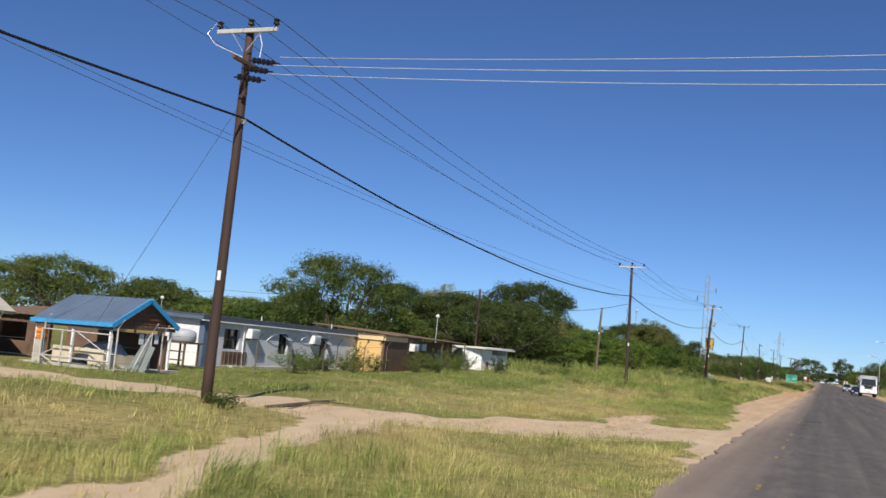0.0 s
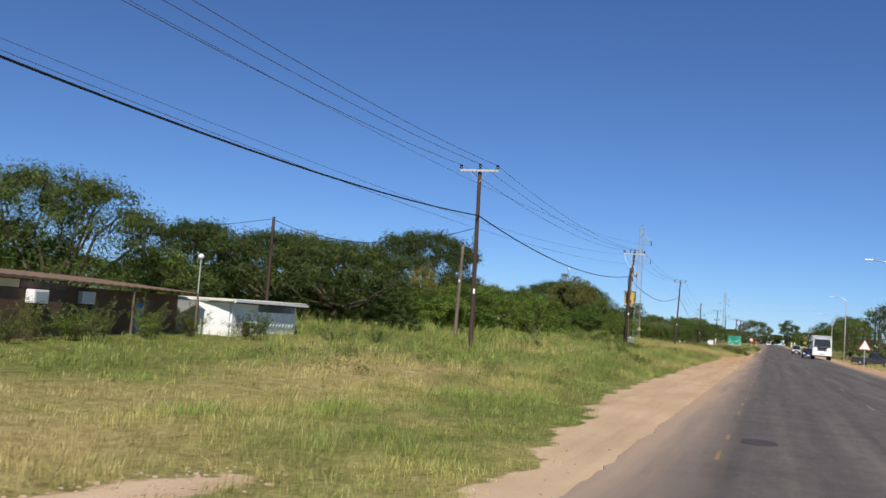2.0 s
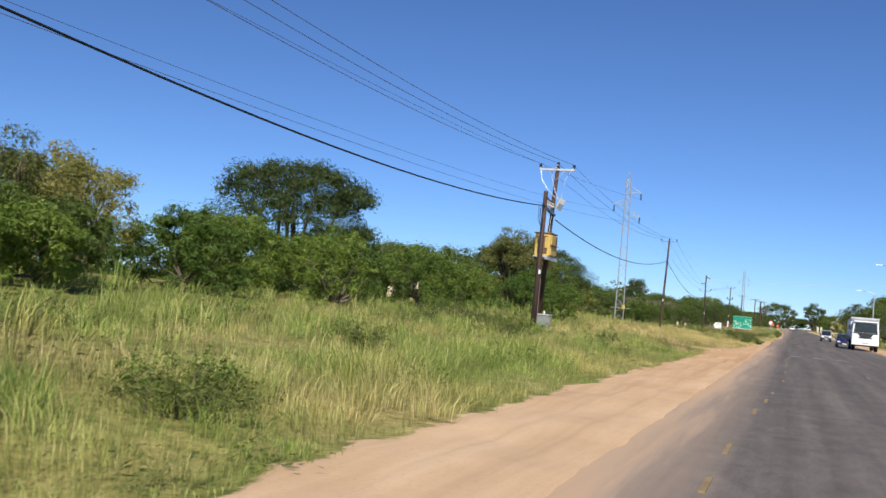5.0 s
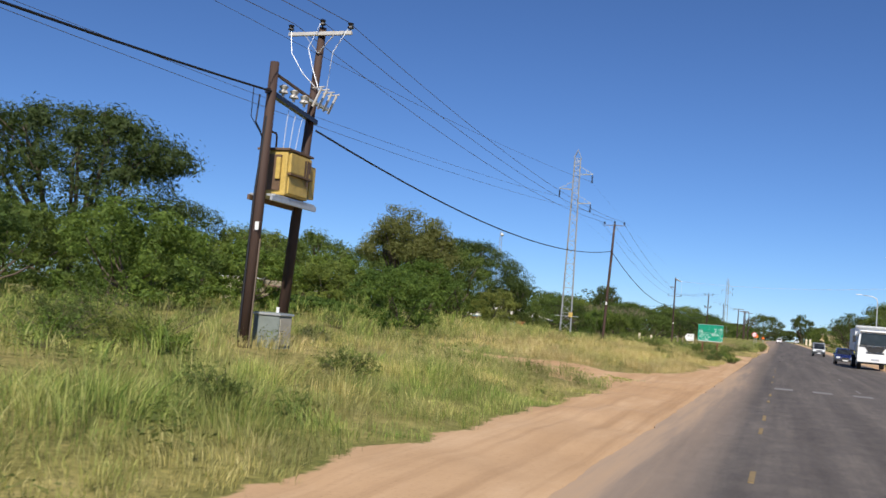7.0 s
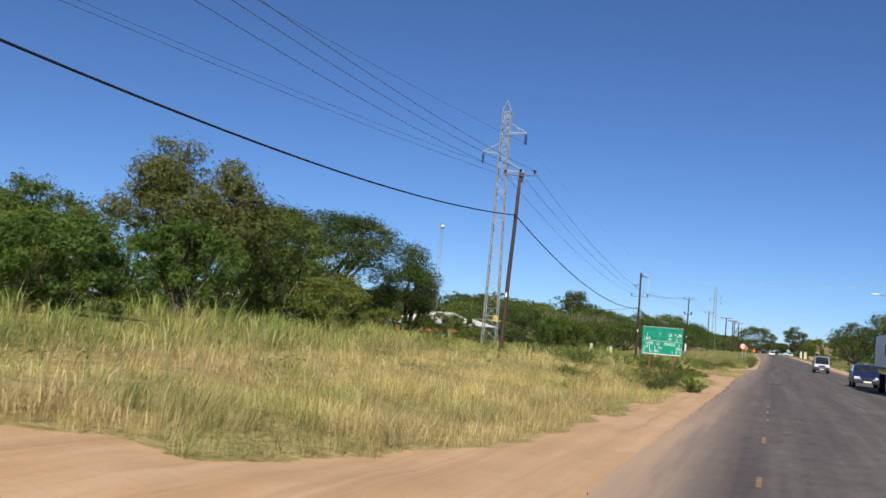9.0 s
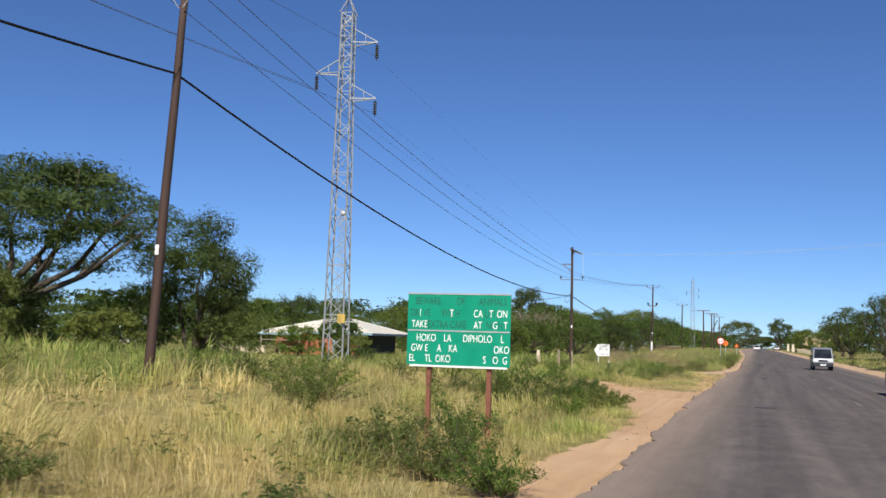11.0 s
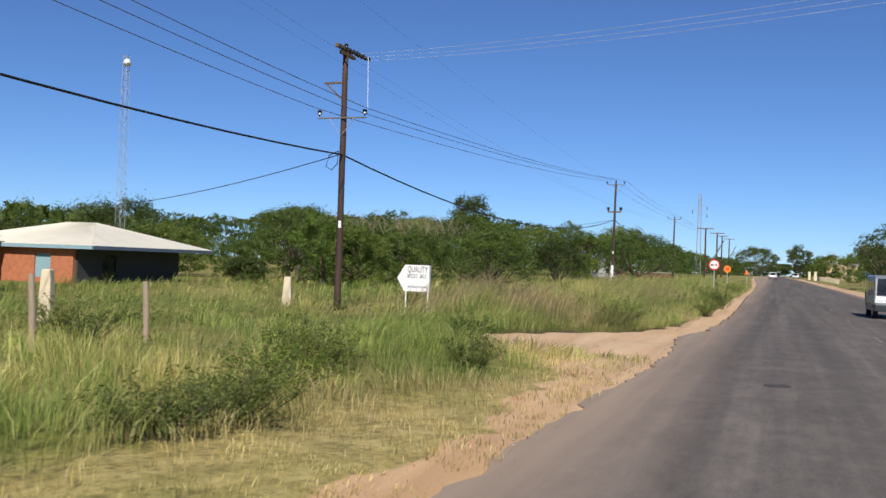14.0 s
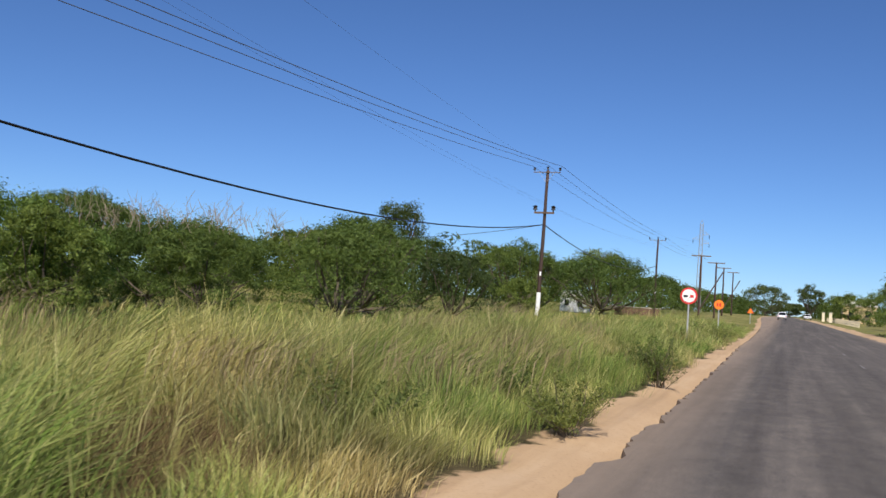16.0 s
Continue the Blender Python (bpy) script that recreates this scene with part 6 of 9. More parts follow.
def lattice(tn, h, base, waist_z, waist, topw, bays, mat, leg=0.06, br=0.03, apart=False):
    """Four tapered legs with zigzag bracing, each bar apart on a near tower."""
    def half(z):
        return (base + (waist - base) * z / waist_z if z < waist_z else waist + (topw - waist) * (z - waist_z) / (h - waist_z)) / 2
    zs = [h * (1 - (1 - i / bays) ** 1.25) for i in range(bays + 1)]
    for sx, sy in ((-1, -1), (1, -1), (1, 1), (-1, 1)):
        g = Geo()
        for za, zb in ((0, waist_z), (waist_z, h)):
            g.bar((sx * half(za), sy * half(za), za), (sx * half(zb), sy * half(zb), zb), leg)
        part("leg", g, mat, tn)
    cor = [(-1, -1), (1, -1), (1, 1), (-1, 1)]
    for k in range(4):
        a, b = cor[k], cor[(k + 1) % 4]
        g = Geo()
        for i, (za, zb) in enumerate(zip(zs, zs[1:])):
            p, q = (a, b) if i % 2 == 0 else (b, a)
            if apart:
                part("diagonal", Geo().bar((p[0] * half(za), p[1] * half(za), za), (q[0] * half(zb), q[1] * half(zb), zb), br), mat, tn)
                if i % 3 == 2 or zb > waist_z:
                    part("strut", Geo().bar((a[0] * half(zb), a[1] * half(zb), zb), (b[0] * half(zb), b[1] * half(zb), zb), br), mat, tn)
                continue
            g.bar((p[0] * half(za), p[1] * half(za), za), (q[0] * half(zb), q[1] * half(zb), zb), br)
            if i % 3 == 2 or zb > waist_z:
                g.bar((a[0] * half(zb), a[1] * half(zb), zb), (b[0] * half(zb), b[1] * half(zb), zb), br)
        if not apart:
            part("bracing", g, mat, tn)


def pylon(x, y, h, label, seed, arms, plate=True):
    z0 = float(land(x, y))
    h = h - z0
    t = thing("lattice_tower", pose(x, y, z0, 0, 0, 8), label, "pylon", "pylons")
    lattice(t, h, 1.14, h * 0.78, 0.7, 0.62, 26, MAT_LATTICE, 0.07, 0.035, plate)
    part("peak", Geo().bar((-0.4, -0.4, h), (0, 0, h + 1.0), 0.05).bar((0.4, -0.4, h), (0, 0, h + 1.0), 0.05).bar((0.4, 0.4, h), (0, 0, h + 1.0), 0.05).bar((-0.4, 0.4, h), (0, 0, h + 1.0), 0.05), MAT_LATTICE, t)
    for s, az in arms:
        a = part("cross_arm", Geo().bar((s * 0.4, -0.35, az), (s * 1.75, 0, az + 0.05), 0.06).bar((s * 0.4, 0.35, az), (s * 1.75, 0, az + 0.05), 0.06)
                 .bar((s * 0.4, 0, az + 0.85), (s * 1.75, 0, az + 0.08), 0.05).bar((s * 1.05, 0, az + 0.03), (s * 1.05, 0, az + 0.45), 0.03), MAT_LATTICE, t)
        g = Geo()
        for q in range(6):
            g.tube([(s * 1.72, 0, az - 0.12 - 0.13 * q), (s * 1.72, 0, az - 0.19 - 0.13 * q)], [0.06, 0.13], 8)
        g.tube([(s * 1.72, 0, az), (s * 1.72, 0, az - 1.0)], 0.02, 5)
        part("insulator_string", g, MAT_PORC, a, "hanging dark insulator string")
    if plate:
        part("warning_plate", Geo().box((0.5, -0.82, 2.6), (0.42, 0.02, 0.5)), MAT_TRAFO, t, "yellow warning plate")
        part("anti_climb", Geo().box((0, 0, 2.45), (2.6, 0.04, 0.04)).box((0, 0, 2.45), (0.04, 2.6, 0.04)), MAT_GALV, t, "spiked anti-climb bars")
    return t


pylon(-22.2, 191.5, 19.75, "slim grey steel lattice power tower", 1, ((1, 18.0), (-1, 16.3), (1, 14.8)))
pylon(-18.4, 425, 20.5, "distant grey lattice power tower", 2, ((1, 17.0), (-1, 16.0), (1, 15.1)), False)
for dx, z, zf in ((1.72, 17.2, 16.9), (-1.72, 15.5, 15.9), (1.72, 14.0, 15.0)):
    sag_line("transmission_line", (-22.2 + dx, 191.5, z), (-22.2 + dx, -72, z), 5.9, 0.011, MAT_WIRE, "thin bare high-voltage overhead conductor", 40)
    sag_line("transmission_line", (-22.2 + dx, 191.5, z), (-18.4 + dx, 425, zf), 5.0, 0.005, MAT_WIRE, "thin bare high-voltage overhead conductor", 40)

# slim floodlight mast behind the cream roofed house
MZ = float(land(-45, 241))
M = thing("lattice_mast", pose(-45, 241, MZ), "slender pale lattice mast with a small lamp on top", "mast")
lattice(M, 16.0 - MZ, 0.5, 12.0, 0.42, 0.3, 34, MAT_LATTICE, 0.022, 0.012)
part("lamp", Geo().tube([(0.15, -0.1, 15.6 - MZ), (0.3, -0.3, 15.35 - MZ)], [0.2, 0.28], 10), MAT_WHITE, M, "round white lamp", smooth=True)


# ---- buildings ----
def wall_run(g, p0, p1, z0, z1, th, holes=()):
    """Adds one upright wall from p0 to p1 with openings (from, to, sill, head) through it."""
    a, b = Vector((*p0, 0)), Vector((*p1, 0))
    d = (b - a)
    n = d.length
    d.normalize()
    w = Vector((d.y, -d.x, 0)) * (th / 2)
    ss = sorted({0.0, n} | {min(max(h[k], 0.0), n) for h in holes for k in (0, 1)})
    zs = sorted({z0, z1} | {min(max(h[k], z0), z1) for h in holes for k in (2, 3)})
    index, vs, fs = {}, [], []

    def at(i, j, side):
        key = (i, j, side)
        if key not in index:
            index[key] = len(vs)
            vs.append(a + d * ss[i] + w * side + Vector((0, 0, zs[j])))
        return index[key]

    def solid(i, j):
        if not (0 <= i < len(ss) - 1 and 0 <= j < len(zs) - 1):
            return False
        s, z = (ss[i] + ss[i + 1]) / 2, (zs[j] + zs[j + 1]) / 2
        return not any(h0 < s < h1 and lo < z < hi for h0, h1, lo, hi in holes)
    for i in range(len(ss) - 1):
        for j in range(len(zs) - 1):
            if not solid(i, j):
                continue
            fs.append((at(i, j, 1), at(i + 1, j, 1), at(i + 1, j + 1, 1), at(i, j + 1, 1)))
            fs.append((at(i, j + 1, -1), at(i + 1, j + 1, -1), at(i + 1, j, -1), at(i, j, -1)))
            if not solid(i - 1, j):
                fs.append((at(i, j, -1), at(i, j, 1), at(i, j + 1, 1), at(i, j + 1, -1)))
            if not solid(i + 1, j):
                fs.append((at(i + 1, j, 1), at(i + 1, j, -1), at(i + 1, j + 1, -1), at(i + 1, j + 1, 1)))
            if not solid(i, j - 1):
                fs.append((at(i, j, -1), at(i + 1, j, -1), at(i + 1, j, 1), at(i, j, 1)))
            if not solid(i, j + 1):
                fs.append((at(i, j + 1, 1), at(i + 1, j + 1, 1), at(i + 1, j + 1, -1), at(i, j + 1, -1)))
    return g.add(vs, fs)


def corrugated(quad, th, ridges, depth, along=0):
    """A roof sheet with ribs running down the slope."""
    q = [Vector(p) for p in quad]
    g = Geo()
    top, bot = [], []
    for i in range(ridges * 2 + 1):
        t = i / (ridges * 2)
        a, b = q[0].lerp(q[1], t), q[3].lerp(q[2], t)
        up = Vector((0, 0, depth if i % 2 else 0))
        top.append((a + up, b + up))
    n = len(top)
    vs = [p for pr in top for p in pr] + [p - Vector((0, 0, th)) for pr in top for p in pr]
    fs = []
    for i in range(n - 1):
        k = 2 * i
        fs += [(k, k + 2, k + 3, k + 1), (k + 2 * n, k + 1 + 2 * n, k + 3 + 2 * n, k + 2 + 2 * n), (k, k + 2 * n, k + 2 + 2 * n, k + 2), (k + 1, k + 3, k + 3 + 2 * n, k + 1 + 2 * n)]
    fs += [(0, 1, 1 + 2 * n, 2 * n), (2 * n - 2, 4 * n - 2, 4 * n - 1, 2 * n - 1)]
    return g.add(vs, fs)


def window_at(parent, p, d, w, z0, z1, inset, open_sash=True):
    """A steel window set into a wall: p is its start, d the way along the wall."""
    d = Vector((d[0], d[1], 0)).normalized()
    nrm = Vector((d.y, -d.x, 0))
    rz = math.degrees(math.atan2(d.y, d.x))
    mid = Vector((p[0], p[1], 0)) + d * w / 2 - nrm * inset
    win = part("window", Geo().box((mid.x, mid.y, (z0 + z1) / 2), (w, 0.012, z1 - z0), rz), MAT_GLASS, parent, "dark glass window pane")
    fr = Geo()
    for k in (0.0, 0.5, 1.0):
        c = Vector((p[0], p[1], 0)) + d * w * k - nrm * (inset - 0.02)
        fr.box((c.x, c.y, (z0 + z1) / 2), (0.045, 0.05, z1 - z0), rz)
    for z in (z0, z0 + (z1 - z0) * 0.62, z1):
        c = mid + nrm * 0.02
        fr.box((c.x, c.y, z), (w + 0.04, 0.05, 0.045), rz)
    part("window_frame", fr, MAT_TRIM, win, "dark steel frame")
    if open_sash:
        a = Vector((p[0], p[1], z1 - 0.05)) + d * w * 0.55
        b = a + nrm * 0.42 + Vector((0, 0, -0.22))
        q = [a, a + d * w * 0.42, b + d * w * 0.42, b]
        part("open_sash", Geo().slab(q, 0.025), MAT_GALV, win, "pale top-hung sash propped open")
    return win


def ac_unit(x, y, z, rz, label="white air conditioner box on a house wall"):
    t = thing("air_conditioner", pose(x, y, z, 0, 0, rz), label, "air conditioner", "air conditioners")
    part("casing", Geo().box((0, 0, 0), (0.34, 0.62, 0.42)), MAT_WHITE, t, "", 0.02)
    g = Geo()
    for k in range(6):
        g.box((0.176, 0, -0.14 + 0.055 * k), (0.012, 0.5, 0.018))
    part("grille", g, MAT_GALV, t, "grey louvre grille")
    part("bracket", Geo().box((0, -0.2, -0.235), (0.4, 0.03, 0.05)).box((0, 0.2, -0.235), (0.4, 0.03, 0.05)), MAT_TRIM, t)
    return t


def grey_house():
    t = thing("house", pose(0, 0, 0), "long low grey plastered house with white end wall and dark roof", "house", "roadside houses")
    zb, ze = -0.3, 1.86
    holes = [(1.2, 2.3, 0.78, 1.62), (5.35, 6.15, 0.68, 1.6), (9.0, 9.85, 0.6, 1.56)]
    part("wall", wall_run(Geo(), (-23.3, 32.05), (-23.05, 44.9), zb, ze, 0.2, holes), MAT_GREYWALL, t, "grey plastered front wall with window openings")
    part("wall", wall_run(Geo(), (-28.4, 31.95), (-23.4, 31.95), zb, 2.04, 0.2), MAT_WHITEWALL, t, "bright white end wall")
    part("wall", wall_run(Geo(), (-28.4, 45.0), (-23.2, 45.0), zb, 2.04, 0.2), MAT_GREYWALL, t)
    part("wall", wall_run(Geo(), (-28.5, 32.05), (-28.5, 44.9), zb, 2.08, 0.2), MAT_GREYWALL, t)
    part("corner_post", Geo().box((-23.28, 31.95, (zb + ze) / 2), (0.26, 0.26, ze - zb)), MAT_BLUEROOF, t, "dark painted corner")
    part("roof", corrugated([(-23.08, 31.55, 2.1), (-22.83, 45.2, 2.06), (-28.8, 45.2, 2.16), (-28.8, 31.55, 2.2)], 0.05, 30, 0.03), MAT_DARKROOF, t, "dark grey ribbed roof")
    part("fascia", Geo().bar((-23.07, 31.55, 2.0), (-22.82, 45.2, 1.96), 0.05, 0.2), MAT_DARKROOF, t, "dark fascia board")
    part("fascia", Geo().bar((-28.8, 31.58, 2.08), (-23.07, 31.58, 2.0), 0.05, 0.18), MAT_BLUEROOF, t, "blue-grey end fascia")
    part("gutter", Geo().bar((-23.04, 31.5, 1.885), (-22.79, 45.2, 1.845), 0.07, 0.045), MAT_WHITEWALL, t, "pale gutter under the fascia")
    window_at(t, (-23.27, 33.25), (0, 1), 1.1, 0.78, 1.62, 0.06, False)
    window_at(t, (-23.19, 37.4), (0, 1), 0.8, 0.68, 1.6, 0.06)
    window_at(t, (-23.12, 41.05), (0, 1), 0.85, 0.6, 1.56, 0.06)
    part("hatch", Geo().box((-23.13, 34.05, 0.38), (0.06, 1.75, 0.6)), MAT_TRAFO_DK, t, "brown timber hatch under the window", 0.01)
    for k in range(6):
        part("hatch_bar", Geo().box((-23.08, 33.3 + 0.3 * k, 0.38), (0.03, 0.04, 0.56)), MAT_POLE2, t)
    part("step", Geo().box((-22.9, 33.7, 0.04), (0.5, 0.8, 0.16)), MAT_CONC, t, "pale brick step", 0.015)
    for y in (34.55, 39.75):
        part("downpipe", Geo().tube([(-23.0, y - 0.15, 1.86), (-23.08, y, 1.7), (-23.1, y, 0.0)], 0.035, 8), MAT_WHITEWALL, t, "white downpipe")
    for y in (36.4, 39.1):
        part("wall_bracket", Geo().tube([(-23.15, y, 1.2), (-22.95, y + 0.2, 1.5), (-22.9, y + 0.5, 1.58)], 0.016, 6), MAT_GALV, t, "bent pale wall bracket")
    part("meter_box", Geo().box((-23.1, 38.9, 0.5), (0.14, 1.3, 0.42)), MAT_KIOSK, t, "grey low wall cabinet", 0.015)
    for y in (36.1, 42.6):
        part("roof_pipe", Geo().tube([(-23.3, y, 2.05), (-23.3, y, 2.3)], 0.025, 7), MAT_WHITEWALL, t, "thin white roof pipe")
    part("plinth", Geo().box((-23.0, 38.5, 0.02), (0.3, 12.8, 0.16)), MAT_CONC, t)
    ac_unit(-22.95, 35.0, 1.5, 0)
    ac_unit(-22.9, 40.35, 1.46, 0)


def apricot_house():
    t = thing("house", pose(0, 0, 0), "apricot plastered house front with flat pale fascia", "house", "roadside houses")
    a, b, c, d = (-24.6, 45.2), (-21.3, 44.6), (-22.1, 50.9), (-26.5, 50.9)
    zb = -0.3
    part("wall", wall_run(Geo(), a, b, zb, 1.72, 0.2, [(0.12, 0.75, -0.35, 1.45), (1.15, 1.75, 0.75, 1.45)]), MAT_YELWALL, t, "apricot plastered front wall")
    part("wall", wall_run(Geo(), b, c, zb, 1.72, 0.2), MAT_BROWNWALL, t, "brown plastered side wall")
    part("wall", wall_run(Geo(), (-26.5, 45.45), d, zb, 1.72, 0.2), MAT_YELWALL, t)
    part("wall", wall_run(Geo(), (-26.5, 45.45), a, zb, 1.72, 0.2), MAT_YELWALL, t)
    part("wall", wall_run(Geo(), d, c, zb, 1.72, 0.2), MAT_YELWALL, t)
    part("fascia", wall_run(Geo(), (-24.75, 45.08), (-21.2, 44.44), 1.74, 1.98, 0.06), MAT_YELTRIM, t, "pale apricot fascia board")
    part("fascia", wall_run(Geo(), (-21.12, 44.46), (-21.75, 48.7), 1.74, 1.98, 0.06), MAT_YELTRIM, t)
    part("fascia", wall_run(Geo(), (-21.75, 48.75), (-22.0, 51.0), 1.74, 1.96, 0.06), MAT_RUSTROOF, t)
    part("roof", Geo().slab([(-24.9, 45.0, 2.04), (-21.05, 44.36, 2.04), (-21.9, 51.1, 2.1), (-27, 51.1, 2.1)], 0.06), MAT_RUSTROOF, t, "rusty flat roof sheet")
    part("door", wall_run(Geo(), (-24.46, 45.2), (-23.9, 45.1), -0.1, 1.42, 0.05), MAT_DOORORANGE, t, "orange wooden door")
    dv = Vector((b[0] - a[0], b[1] - a[1], 0)).normalized()
    window_at(t, (a[0] + dv.x * 1.15, a[1] + dv.y * 1.15), (dv.x, dv.y), 0.6, 0.75, 1.45, 0.04, False)
    for k in range(5):
        p = Vector((-24.6, 45.06, 1.7)) + Vector((3.3, -0.6, 0)) * (k / 4.0)
        part("rafter_end", Geo().box((p.x, p.y, p.z), (0.06, 0.3, 0.06), -10), MAT_TRAFO_DK, t, "dark rafter end")


def brown_house():
    t = thing("house", pose(0, 0, 0), "low brown plastered house under a rusty overhanging roof", "house", "roadside houses")
    zb = -0.5
    part("wall", wall_run(Geo(), (-22.6, 51.0), (-22.9, 58.4), zb, 1.9, 0.2, [(1.6, 2.4, 0.6, 1.5), (4.6, 5.3, -0.3, 1.5)]), MAT_BROWNWALL, t, "brown plastered front wall")
    part("wall", wall_run(Geo(), (-27, 58.4), (-22.95, 58.4), zb, 1.9, 0.2), MAT_BROWNWALL, t)
    part("wall", wall_run(Geo(), (-27, 51.2), (-27, 58.4), zb, 1.9, 0.2), MAT_BROWNWALL, t)
    part("roof", corrugated([(-21.75, 47.8, 2.1), (-21.95, 58.75, 2.02), (-27.4, 58.75, 2.35), (-27.4, 47.8, 2.4)], 0.04, 24, 0.03), MAT_RUSTROOF, t, "rusty ribbed roof")
    for y in (49.5, 54.5, 58.5):
        part("verandah_post", Geo().tube([(-21.95, y, -0.6), (-21.95, y, 2.05)], 0.045, 8), MAT_POLE2, t, "rough wooden verandah post")
    part("window", Geo().box((-22.72, 53.0, 1.05), (0.02, 0.8, 0.9)), MAT_GLASS, t, "dark window pane")
    part("door", Geo().box((-22.86, 55.95, 0.6), (0.05, 0.7, 1.8)), MAT_BLUETRIM, t, "dull blue door")
    ac_unit(-22.5, 52.6, 1.55, -2)
    ac_unit(-21.55, 49.3, 1.5, 0)


def white_shed():
    t = thing("shed", pose(0, 0, 0), "small white painted shed with corrugated side and pale roof", "shed", "roadside houses")
    zb = -0.35
    part("wall", wall_run(Geo(), (-22.4, 59.3), (-21.45, 60.15), zb, 1.74, 0.12), MAT_WHITEWALL, t, "bright white front wall")
    part("wall", wall_run(Geo(), (-21.4, 60.2), (-21.36, 62.2), zb, 1.74, 0.12), MAT_WHITEWALL, t)
    g = Geo()
    line = [(-21.36 + 0.04 * (k % 4 in (1, 2)), 62.2 + 0.0725 * k) for k in range(49)]
    vs = [(x + t, y, z) for x, y in line for t in (0.0, 0.012) for z in (-0.35, 1.45)]
    fs = []
    for k in range(len(line) - 1):
        q, r = 4 * k, 4 * k + 4
        fs += [(q + 2, r + 2, r + 3, q + 3), (q, q + 1, r + 1, r), (q + 1, q + 3, r + 3, r + 1), (q, r, r + 2, q + 2)]
    g.add(vs, fs)
    part("corrugated_wall", g, MAT_CORR, t, "white corrugated side sheets")
    part("wall", wall_run(Geo(), (-23.6, 59.3), (-23.6, 65.8), zb, 1.74, 0.12), MAT_WHITEWALL, t)
    part("wall", wall_run(Geo(), (-23.6, 65.8), (-21.4, 65.8), zb, 1.74, 0.12), MAT_WHITEWALL, t)
    part("roof", corrugated([(-21.05, 59.7, 1.86), (-21.0, 66.2, 1.95), (-23.9, 66.2, 1.95), (-23.3, 58.8, 1.86)], 0.04, 16, 0.03), MAT_CREAMROOF, t, "pale ribbed roof")
    part("fascia", wall_run(Geo(), (-23.25, 58.8), (-21.02, 59.85), 1.78, 1.88, 0.04), MAT_WHITE, t).location.z = -0.012
    part("fascia", wall_run(Geo(), (-20.98, 59.85), (-20.95, 66.2), 1.8, 1.9, 0.04), MAT_WHITE, t)
    part("red_board", Geo().box((-21.3, 61.3, 0.5), (0.03, 0.5, 0.9)), MAT_RUSTPOST, t, "faded red board")


